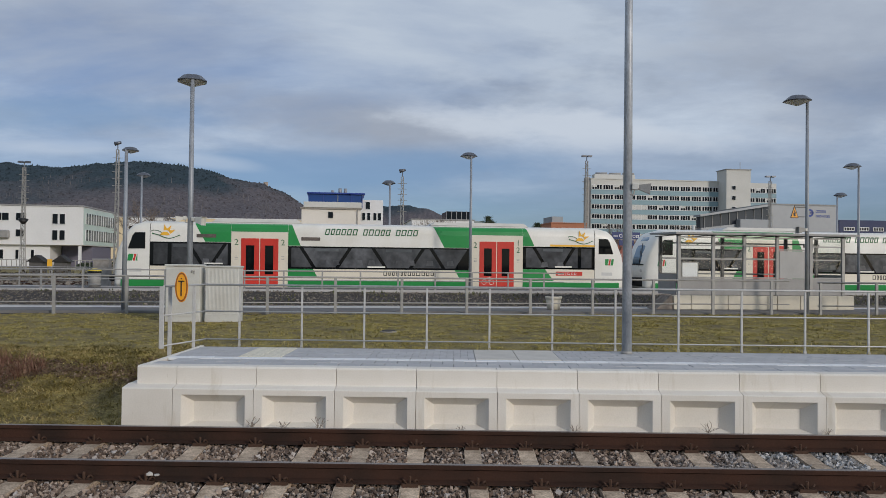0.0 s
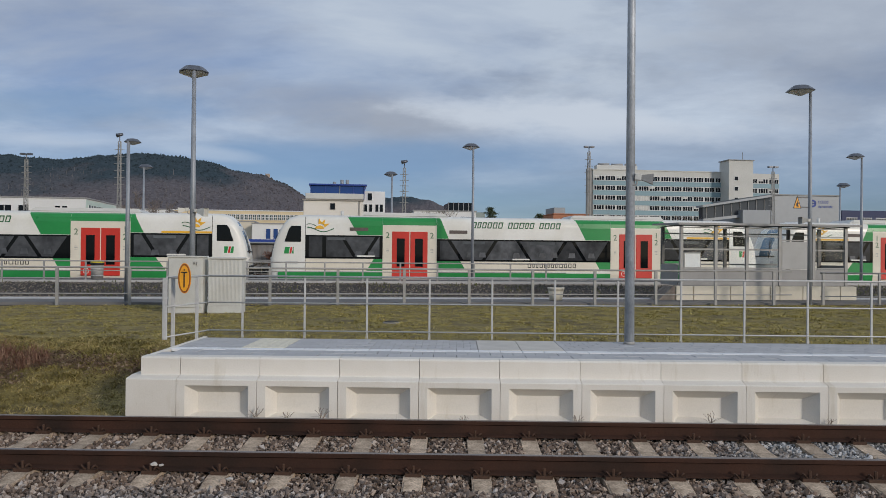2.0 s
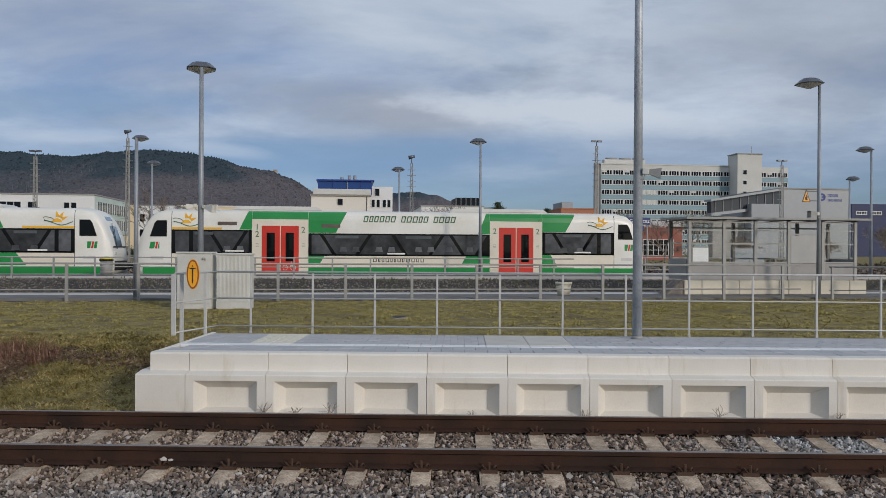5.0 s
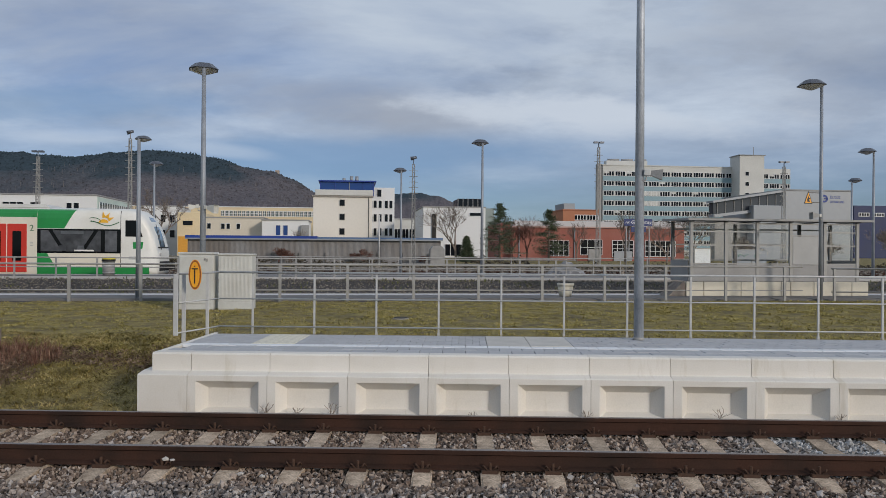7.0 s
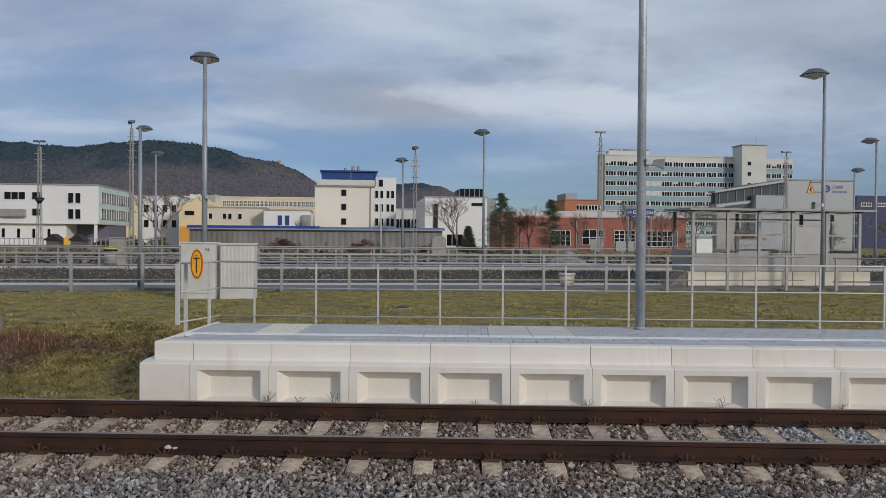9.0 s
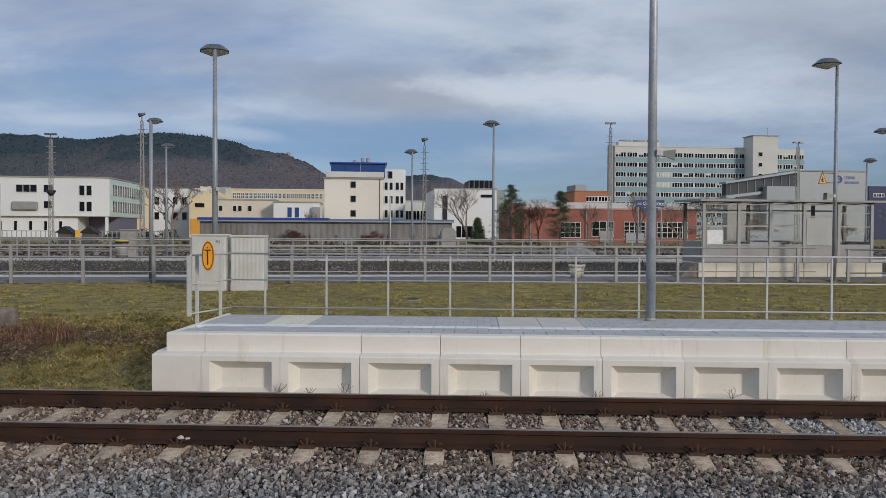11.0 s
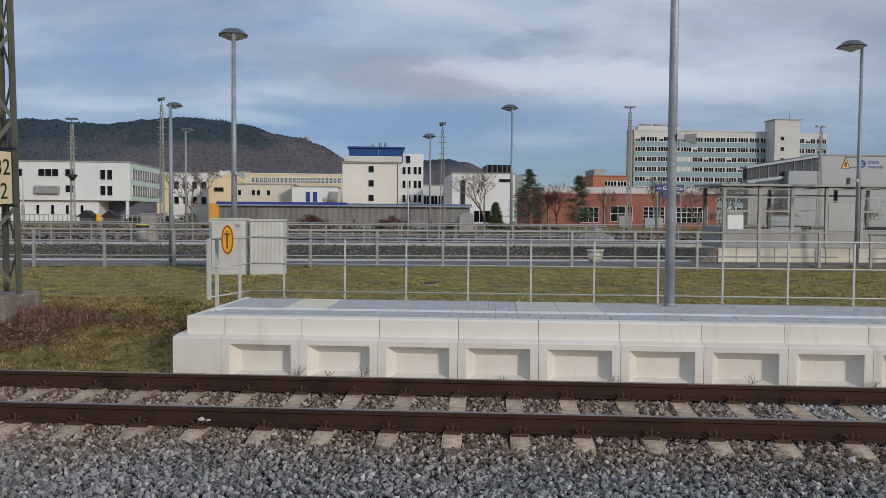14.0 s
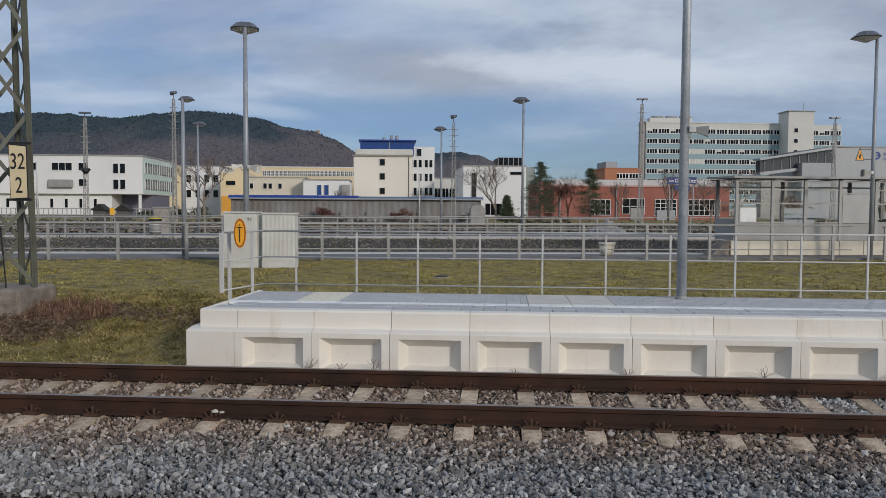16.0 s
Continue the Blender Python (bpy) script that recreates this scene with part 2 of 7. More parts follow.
def part(name, bm, material, parent=None, label="", at=None):
    ob = new(name, mesh_of(name, bm, material))
    if parent:
        ob.parent = parent
    if at is not None:
        ob.matrix_basis = at
    return tagged(ob, label)


def share(ob, m, parent=None):
    o = ob.copy()
    scene.collection.objects.link(o)
    o.parent = parent or ob.parent
    o.matrix_basis = m
    return o


def box(bm, x0, x1, y0, y1, z0, z1, bev=0.0, mi=0):
    vs = [bm.verts.new(p) for p in ((x0, y0, z0), (x1, y0, z0), (x1, y1, z0), (x0, y1, z0), (x0, y0, z1), (x1, y0, z1), (x1, y1, z1), (x0, y1, z1))]
    fs = [bm.faces.new([vs[i] for i in f]) for f in ((3, 2, 1, 0), (4, 5, 6, 7), (0, 1, 5, 4), (1, 2, 6, 5), (2, 3, 7, 6), (3, 0, 4, 7))]
    for f in fs:
        f.material_index = mi
    if bev:
        es = list({e for f in fs for e in f.edges})
        bmesh.ops.bevel(bm, geom=es, offset=bev, segments=1, affect="EDGES", profile=0.5)
    return bm


def B(*a, **k):
    return box(bmesh.new(), *a, **k)


def prism(bm, pts, axis, a, b, mi=0):
    """A polygon pushed along an axis from a to b. axis y: pts are (x, z); x: (y, z); z: (x, y)."""
    put = {"y": lambda p, k: (p[0], k, p[1]), "x": lambda p, k: (k, p[0], p[1]), "z": lambda p, k: (p[0], p[1], k)}[axis]
    lo = [bm.verts.new(put(p, a)) for p in pts]
    hi = [bm.verts.new(put(p, b)) for p in pts]
    n = len(pts)
    fs = [bm.faces.new(lo), bm.faces.new(hi[::-1])]
    for i in range(n):
        fs.append(bm.faces.new((lo[i], hi[i], hi[(i + 1) % n], lo[(i + 1) % n])))
    for f in fs:
        f.material_index = mi
    return bm


def rod(bm, p, q, r0, r1=None, seg=8, mi=0):
    r1 = r0 if r1 is None else r1
    p, q = Vector(p), Vector(q)
    d = (q - p)
    m = Matrix.Translation((p + q) / 2) @ d.to_track_quat("Z", "Y").to_matrix().to_4x4()
    res = bmesh.ops.create_cone(bm, cap_ends=True, segments=seg, radius1=r0, radius2=max(r1, 1e-4), depth=d.length, matrix=m)
    for v in res["verts"]:
        for f in v.link_faces:
            f.material_index = mi
            f.smooth = len(f.verts) == 4 and seg > 6
    return bm


def soup(name, verts, faces, materials, label="", category="", kind="stuff", parent=None):
    me = bpy.data.meshes.new(name)
    me.from_pydata(verts, [], faces)
    for mt in materials:
        me.materials.append(mt)
    ob = new(name, me)
    if parent:
        ob.parent = parent
    return tagged(ob, label, category, kind=kind)


# The station behind lies turned against the front track: u runs along it, v across
TURN = 8.53
CT, ST = math.cos(radians(TURN)), math.sin(radians(TURN))


def back(u, v, z=0.0, rz=0.0):
    return pose(u * CT - v * ST, u * ST + v * CT, z, 0, 0, TURN + rz)


def uv_of(x, y):
    return x * CT + y * ST, -x * ST + y * CT


# ---- ground ----


def smooth(a, b, x):
    k = min(1, max(0, (x - a) / (b - a)))
    return k * k * (3 - 2 * k)


def ground_z(x, y):
    u, v = uv_of(x, y)
    z = -0.29
    rise = smooth(2.2, 5.5, y)
    z += 0.58 * rise
    if y > 1.6:
        z += 0.05 * noise.noise((x * 0.5, y * 0.5, 0)) * smooth(1.6, 3, y) * (1 - smooth(12, 14, v))
    z -= 0.06 * smooth(15, 20, v) * smooth(-2, 12, u)
    z += 0.27 * smooth(19.2, 25.6, v) * (1 - smooth(29.0, 30.0, v))
    far = max(0, y - 400)
    return z - 0.0 * far


grass_mat = M("lawn_soil", (0.27, 0.215, 0.070), 0.95, var=0.55, scale=2.2, fine=26, bump=0.9, col2=(0.11, 0.085, 0.035), dist=0.04)
# Brown fines, taken near black: shade between the stones is put into the colour
gravel_mat = M("ballast_bed_gap_shade", (0.045, 0.037, 0.032), 0.95, var=0.3, scale=1.2, fine=28, bump=0.9, col2=(0.028, 0.023, 0.020), dist=0.03)


def build_ground():
    xs = sorted(set([-2500, -1200, -600, -300, -150, -90, -60] + list(np.arange(-40, 45, 1.0)) + [60, 90, 150, 300, 600, 1200, 2500]))
    ys = sorted(set([-600, -200, -60, -30, -15] + list(np.arange(-8, 20, 0.5)) + list(np.arange(20, 40, 1.0)) + list(np.arange(40, 70, 2.0)) + [80, 110, 150, 250, 400, 800, 1400, 2600]))
    vs, fs = [], []
    for y in ys:
        for x in xs:
            vs.append((x, y, ground_z(x, y)))
    nx = len(xs)
    for j in range(len(ys) - 1):
        for i in range(nx - 1):
            fs.append((j * nx + i, j * nx + i + 1, (j + 1) * nx + i + 1, (j + 1) * nx + i))
    ob = soup("ground", vs, fs, [grass_mat, gravel_mat], "short winter grass over bare soil", "ground", "structure")
    for p in ob.data.polygons:
        c = p.center
        u, v = uv_of(c.x, c.y)
        p.use_smooth = True
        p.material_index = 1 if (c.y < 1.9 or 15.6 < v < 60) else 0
    return ob


build_ground()

# ---- front track ----


def rail_profile():
    return [(-0.075, -0.172), (0.075, -0.172), (0.075, -0.160), (0.012, -0.140), (0.010, -0.052), (0.034, -0.040), (0.036, -0.008), (0.030, 0), (-0.030, 0), (-0.036, -0.008), (-0.034, -0.040), (-0.010, -0.052), (-0.012, -0.140), (-0.075, -0.160)]


def track(name, m, x0, x1, sleeper_at, label, gauge=0.7535, clips=True):
    t = thing(name, m, label, "railway track", kind="structure")
    prof = rail_profile()
    for s in (-1, 1):
        bm = prism(bmesh.new(), [(s * gauge + a, b) for a, b in prof], "x", x0, x1)
        for f in bm.faces:
            if f.calc_center_median().z > -0.002:
                f.material_index = 1
        part("rail", bm, [rail_rust, rail_head], t, "rust-brown steel rail with a dull worn head")
    bm = bmesh.new()
    pts = [(-1.3, -0.40), (1.3, -0.40), (1.3, -0.235), (1.24, -0.215), (0.95, -0.182), (0.55, -0.182), (0.3, -0.205), (-0.3, -0.205), (-0.55, -0.182), (-0.95, -0.182), (-1.24, -0.215), (-1.3, -0.235)]
    prism(bm, pts, "x", -0.09, 0.09)
    bmesh.ops.bevel(bm, geom=[e for e in bm.edges if abs(e.verts[0].co.x - e.verts[1].co.x) < 1e-6 and min(v.co.z for v in e.verts) > -0.3], offset=0.018, segments=1, affect="EDGES")
    first = None
    clip = bmesh.new()
    for side in (-1, 1):
        y = side * 0.105
        box(clip, -0.075, 0.075, y - 0.03, y + 0.03, -0.182, -0.15)
        for k in (-1, 1):
            rod(clip, (k * 0.02, y, -0.16), (k * 0.045, y * 1.2, -0.128), 0.009, seg=5)
            rod(clip, (k * 0.045, y * 1.2, -0.128), (k * 0.062, y * 1.08, -0.112), 0.009, seg=5)
            rod(clip, (k * 0.062, y * 1.08, -0.112), (k * 0.07, y * 0.75, -0.14), 0.009, seg=5)
        rod(clip, (0, y, -0.16), (0, y, -0.085), 0.014, seg=6)
    clip_me = mesh_of("rail_clip", clip, clip_mat)
    n = 0
    rnd = random.Random(5)
    for x in sleeper_at:
        at = pose(x + rnd.uniform(-0.012, 0.012), 0, rnd.uniform(-0.006, 0.004), 0, 0, rnd.uniform(-0.8, 0.8))
        if first is None:
            sl = first = part("sleeper", bm, sleeper_mat, t, at=at)
        else:
            sl = share(first, at, t)
        for s in (-1, 1) if clips else ():
            c = new("rail_clip", clip_me)
            c.parent, c.matrix_basis = sl, pose(0, s * gauge, 0)
    return t


track("front_track", pose(0, 0, 0), -30, 40, [2.115 + 0.6 * k for k in range(-26, 34)], "single track with concrete sleepers and rusty rails")

def ballast_material():
    """Broken stone, rust-stained between and beside the rails, clean grey further out."""
    mt = bpy.data.materials.new("ballast_stone")
    mt.use_nodes = True
    t = mt.node_tree
    b = t.nodes["Principled BSDF"]
    N = t.nodes.new
    g = N("ShaderNodeNewGeometry")
    ramp = N("ShaderNodeValToRGB")
    e = ramp.color_ramp.elements
    e[0].position, e[0].color = 0.0, (0.10, 0.10, 0.104, 1)
    e[1].position, e[1].color = 1.0, (0.54, 0.53, 0.52, 1)
    e.new(0.55).color = (0.25, 0.25, 0.252, 1)
    e.new(0.9).color = (0.37, 0.368, 0.368, 1)
    link(t, g.outputs["Random Per Island"], ramp.inputs[0])
    rust = N("ShaderNodeValToRGB")
    r = rust.color_ramp.elements
    r[0].position, r[0].color = 0.0, (0.080, 0.056, 0.043, 1)
    r[1].position, r[1].color = 1.0, (0.46, 0.42, 0.39, 1)
    r.new(0.5).color = (0.205, 0.150, 0.116, 1)
    r.new(0.9).color = (0.42, 0.335, 0.27, 1)
    link(t, g.outputs["Random Per Island"], rust.inputs[0])
    tc = N("ShaderNodeTexCoord")
    sep = N("ShaderNodeSeparateXYZ"); link(t, tc.outputs["Object"], sep.inputs[0])
    n = N("ShaderNodeTexNoise"); n.inputs["Scale"].default_value = 1.1; n.inputs["Detail"].default_value = 6
    link(t, tc.outputs["Object"], n.inputs["Vector"])
    ad = N("ShaderNodeMath"); ad.operation = "MULTIPLY_ADD"; ad.inputs[1].default_value = 1.5
    link(t, n.outputs["Fac"], ad.inputs[0]); link(t, sep.outputs["Y"], ad.inputs[2])
    mr = N("ShaderNodeMapRange"); mr.inputs["From Min"].default_value, mr.inputs["From Max"].default_value = -1.4, -0.5
    link(t, ad.outputs[0], mr.inputs["Value"])
    mx = N("ShaderNodeMix"); mx.data_type = "RGBA"
    link(t, mr.outputs[0], mx.inputs[0]); link(t, ramp.outputs[0], mx.inputs[6]); link(t, rust.outputs[0], mx.inputs[7])
    # a stretch of fresh pale stone between the rails
    sx = N("ShaderNodeMath"); sx.operation = "MULTIPLY_ADD"; sx.inputs[1].default_value = 3.0
    link(t, n.outputs["Fac"], sx.inputs[0]); link(t, sep.outputs["X"], sx.inputs[2])
    px = N("ShaderNodeMapRange"); px.inputs["From Min"].default_value, px.inputs["From Max"].default_value = 6.7, 7.4
    link(t, sx.outputs[0], px.inputs["Value"])
    py = N("ShaderNodeMapRange"); py.inputs["From Min"].default_value, py.inputs["From Max"].default_value = -0.75, -0.6
    link(t, sep.outputs["Y"], py.inputs["Value"])
    pm = N("ShaderNodeMath"); pm.operation = "MULTIPLY"
    link(t, px.outputs[0], pm.inputs[0]); link(t, py.outputs[0], pm.inputs[1])
    pale = N("ShaderNodeValToRGB")
    pe = pale.color_ramp.elements
    pe[0].color, pe[1].color = (0.14, 0.13, 0.12, 1), (0.62, 0.61, 0.60, 1)
    link(t, g.outputs["Random Per Island"], pale.inputs[0])
    mp2 = N("ShaderNodeMix"); mp2.data_type = "RGBA"
    link(t, pm.outputs[0], mp2.inputs[0]); link(t, mx.outputs[2], mp2.inputs[6]); link(t, pale.outputs[0], mp2.inputs[7])
    mx = mp2
    n3 = N("ShaderNodeTexNoise"); n3.inputs["Scale"].default_value = 60; n3.inputs["Detail"].default_value = 4
    link(t, tc.outputs["Object"], n3.inputs["Vector"])
    hv = N("ShaderNodeHueSaturation")
    m3 = N("ShaderNodeMapRange"); m3.inputs["To Min"].default_value, m3.inputs["To Max"].default_value = 0.65, 1.35
    link(t, n3.outputs["Fac"], m3.inputs["Value"]); link(t, m3.outputs[0], hv.inputs["Value"]); link(t, mx.outputs[2], hv.inputs["Color"])
    link(t, hv.outputs[0], b.inputs["Base Color"])
    b.inputs["Roughness"].default_value = 0.9
    bp = N("ShaderNodeBump"); bp.inputs["Strength"].default_value = 0.4; bp.inputs["Distance"].default_value = 0.006
    link(t, n3.outputs["Fac"], bp.inputs["Height"]); link(t, bp.outputs[0], b.inputs["Normal"])
    return mt


def stones(name, n, place, size, material, label, seed):
    """Many broken stones as one mesh. place(rng, n) gives their centres, size the least and largest radius."""
    rng = np.random.default_rng(seed)
    # a twisted eight-cornered block: two squares turned against each other
    base = np.array([(1.02 * math.cos(a), 1.02 * math.sin(a), -0.62) for a in (0, math.pi / 2, math.pi, -math.pi / 2)] + [(0.95 * math.cos(a), 0.95 * math.sin(a), 0.62) for a in (math.pi / 4, 3 * math.pi / 4, 5 * math.pi / 4, -math.pi / 4)])
    tri = [(0, 2, 1), (0, 3, 2), (4, 5, 6), (4, 6, 7)]
    for i in range(4):
        j = (i + 1) % 4
        tri += [(i, j, 4 + i), (4 + i, j, 4 + j)]
    tri = np.array(tri)
    c = place(rng, n)
    n = len(c)
    k = len(base)
    r = size[0] + (size[1] - size[0]) * rng.random(n) ** 1.9
    q = rng.normal(size=(n, 4)); q /= np.linalg.norm(q, axis=1)[:, None]
    w, x, y, z = q.T
    R = np.stack([1 - 2 * (y * y + z * z), 2 * (x * y - z * w), 2 * (x * z + y * w), 2 * (x * y + z * w), 1 - 2 * (x * x + z * z), 2 * (y * z - x * w), 2 * (x * z - y * w), 2 * (y * z + x * w), 1 - 2 * (x * x + y * y)], 1).reshape(n, 3, 3)
    shape = (base[None] + rng.uniform(-0.46, 0.46, (n, k, 3))) * (0.50 + 0.95 * rng.random((n, 1, 3)))
    p = np.einsum("nij,nkj->nki", R, shape) * r[:, None, None] + c[:, None, :]
    me = bpy.data.meshes.new(name)
    faces = (tri[None] + (np.arange(n) * k)[:, None, None]).reshape(-1, 3)
    me.from_pydata(p.reshape(-1, 3).tolist(), [], faces.tolist())
    me.materials.append(material)
    ob = new(name, me)
    return tagged(ob, label, "ballast", kind="stuff")


def front_ballast(rng, n):
    x = rng.uniform(-6.5, 11.5, n)
    y = rng.uniform(-2.7, 1.66, n)
    z = np.full(n, -0.235)
    z += np.where(np.abs(y) < 1.3, 0.0, 0.02)
    z -= np.clip(-1.5 - y, 0, 3) * 0.03
    z += 0.036 - 0.100 * rng.random(n)
    z -= 0.07 * np.clip((y - 1.0) / 0.3, 0, 1)
    ph = np.abs(((x - 2.115 + 0.3) % 0.6) - 0.3)
    keep = ~((ph < 0.098) & (np.abs(y) < 1.27) & (z > -0.246)) & (np.abs(x - 2.4) < (y + 8.2) * 0.62 + 0.9)
    behind = ((y > -0.70) & (y < -0.18)) | ((y > 0.80) & (y < 1.45))
    keep &= ~behind | (rng.random(n) < 0.3)
    return np.stack([x, y, z], 1)[keep]


stones("ballast", 212000, front_ballast, (0.0110, 0.0265), ballast_material(), "broken stone ballast, rust-stained along the rails", 3)

# ---- front platform ----
PX0, PITCH, PTOP = 0.027, 1.0067, 0.53


def edge_block_mesh(w, recess=True):
    """One precast block, x from 0 to w, with a foot, a chamfered ledge and a sunk field in its face."""
    bm = bmesh.new()
    g = 0.0028
    y0, y1, yb = 1.70, 1.85, 2.06
    zb, zl, zc, zt = -0.45, 0.262, 0.30, PTOP
    prof = [(yb, zb), (y0, zb), (y0, zl), (y0 + 0.012, zl + 0.012), (y1 - 0.012, zc), (y1, zc + 0.012), (y1, zt - 0.022), (y1 + 0.022, zt), (yb, zt)]
    n = len(prof)
    L = [bm.verts.new((g, *p)) for p in prof]
    R = [bm.verts.new((w - g, *p)) for p in prof]
    bm.faces.new(L); bm.faces.new(R[::-1])
    for i in range(n):
        j = (i + 1) % n
        if recess and i == 1:
            continue
        bm.faces.new((L[i], R[i], R[j], L[j]))
    if recess:
        a, b = 0.105, w - 0.105
        za, zz = -0.21, 0.196
        o = [bm.verts.new(p) for p in ((a, y0, za), (b, y0, za), (b, y0, zz), (a, y0, zz))]
        d, wl, wr, wt = 0.175, 0.110, 0.140, 0.110
        q = [bm.verts.new(p) for p in ((a + wl, y0 + d, za + 0.05), (b - wr, y0 + d, za + 0.05), (b - wr, y0 + d, zz - wt), (a + wl, y0 + d, zz - wt))]
        f = [L[1], R[1], R[2], L[2]]
        for i in range(4):
            j = (i + 1) % 4
            bm.faces.new((f[i], f[j], o[j], o[i]))
            bm.faces.new((o[i], o[j], q[j], q[i]))
        bm.faces.new(q)
    return bm


def platform():
    t = thing("platform_front", pose(0, 0, 0), "low pale concrete platform with sunk-field edge blocks and grey pavers", "platform", kind="structure")
    core = B(-1.40, 24, 2.05, 4.55, -0.4, PTOP - 0.045)
    part("platform_core", core, concrete_grey, t)
    end = bmesh.new()
    prism(end, [(1.70, -0.45), (1.70, 0.262), (1.712, 0.274), (1.84, 0.30), (1.85, 0.31), (1.85, 0.508), (1.872, PTOP), (2.06, PTOP), (2.06, -0.45)], "x", -1.48, PX0 - PITCH - 0.004)
    prism(end, [(1.70, -0.45), (1.70, 0.262), (1.712, 0.274), (1.9, 0.298), (2.06, 0.298), (2.06, -0.45)], "x", -1.61, -1.48)
    bmesh.ops.remove_doubles(end, verts=end.verts, dist=0.0005)
    part("end_block", end, concrete_white, t)
    foot = bmesh.new()
    prism(foot, [(2.064, -0.45), (2.064, 0.30), (4.5, 0.30), (4.5, -0.45)], "x", -1.61, -1.484)
    part("end_foot", foot, concrete_white, t)
    part("end_coping", B(-1.48, -1.402, 2.064, 4.3, 0.31, PTOP, bev=0.012), concrete_white, t)
    blk = part("edge_block", edge_block_mesh(PITCH), concrete_white, t, at=pose(PX0 - PITCH, 0, 0))
    for k in range(0, 18):
        share(blk, pose(PX0 + PITCH * k, 0, 0))
    # pavers in rows along the edge: two rows, the guide line, then the rest
    rng = random.Random(11)
    x0, pw = -1.396, 0.30
    sl = {}

    def slab(kind, mat, w, d):
        key = (kind, w, d)
        if key not in sl:
            sl[key] = mesh_of(kind, B(0.003, w - 0.003, 0.003, d - 0.003, -0.04, 0, bev=0.005), mat)
        o = new(kind, sl[key])
        o.parent = t
        return o

    for j, y in enumerate((2.066, 2.356)):
        for k in range(50):
            o = slab("paver", paving_mat, pw, 0.29)
            o.matrix_basis = pose(x0 + k * pw + 0.15 * j, y, PTOP + rng.uniform(-0.004, 0.002), rng.uniform(-0.25, 0.25), rng.uniform(-0.25, 0.25))
    # small pavers behind the guide line, broken by the studded field and the cover slabs
    for j in range(6):
        for a, b in ((x0, -0.496), (0.104, 2.804), (4.004, 12.5)):
            x = a
            first = 0.10 if j % 2 else 0.20
            while x < b - 0.02:
                w = round(min(first if x == a else 0.20, b - x), 3)
                o = slab("paver", paving_mat, w, 0.20)
                o.matrix_basis = pose(x, 2.90 + 0.20 * j, PTOP + rng.uniform(-0.004, 0.002), rng.uniform(-0.3, 0.3), rng.uniform(-0.3, 0.3))
                x += w
    for k in range(52):
        o = slab("guide_slab", line_white, 0.3, 0.19)
        o.matrix_basis = pose(x0 + k * 0.3, 2.665, PTOP + 0.003 + rng.uniform(-0.002, 0.001))
    for k in range(2):
        for j in range(4):
            o = slab("studded_slab", M_STUD, 0.30, 0.30)
            o.matrix_basis = pose(-0.496 + 0.30 * k, 2.90 + 0.30 * j, PTOP + 0.002)
    for k in range(2):
        o = slab("cover_slab", paving_light, 0.60, 1.20)
        o.matrix_basis = pose(2.804 + 0.60 * k, 2.90, PTOP + 0.002)
    part("edge_strip", B(-1.39, 16, 4.11, 4.2, 0.35, PTOP - 0.006), concrete_grey, t)


M_STUD = M("studded_cream_slab", (0.80, 0.75, 0.62), 0.8, var=0.30, scale=16, fine=45, bump=0.8, col2=(0.60, 0.56, 0.45), dist=0.01)

# ---- fences ----


def fence(name, m, runs, height, post_at, label, group, mats, post=(0.05, 0.012), rail_r=0.021, base=0.0, mids=(0.54,), low=0.09):
    """runs: polyline of (x, y); rails follow it. post_at: places (x, y, turn) of the posts."""
    t = thing(name, m, label, "fence", group)
    for z, r in [(height, rail_r)] + [(h, rail_r * 0.72) for h in mids] + ([(low, rail_r * 0.72)] if low else []):
        for (a, b), (c, d) in zip(runs[:-1], runs[1:]):
            bm = rod(bmesh.new(), (a, b, z), (c, d, z), r, seg=8)
            part("rail", bm, mats, t)
    w, d = post
    bm = B(-w / 2, w / 2, -d / 2, d / 2, base - 0.1, height - rail_r * 0.3, bev=0.003)
    box(bm, -w * 0.62, w * 0.62, -w * 0.62, w * 0.62, base - 0.1, base + 0.010)
    first = None
    for x, y, a in post_at:
        at = pose(x, y, 0, 0, 0, a)
        if first is None:
            first = part("post", bm, mats, t, at=at)
        else:
            share(first, at)
    return t


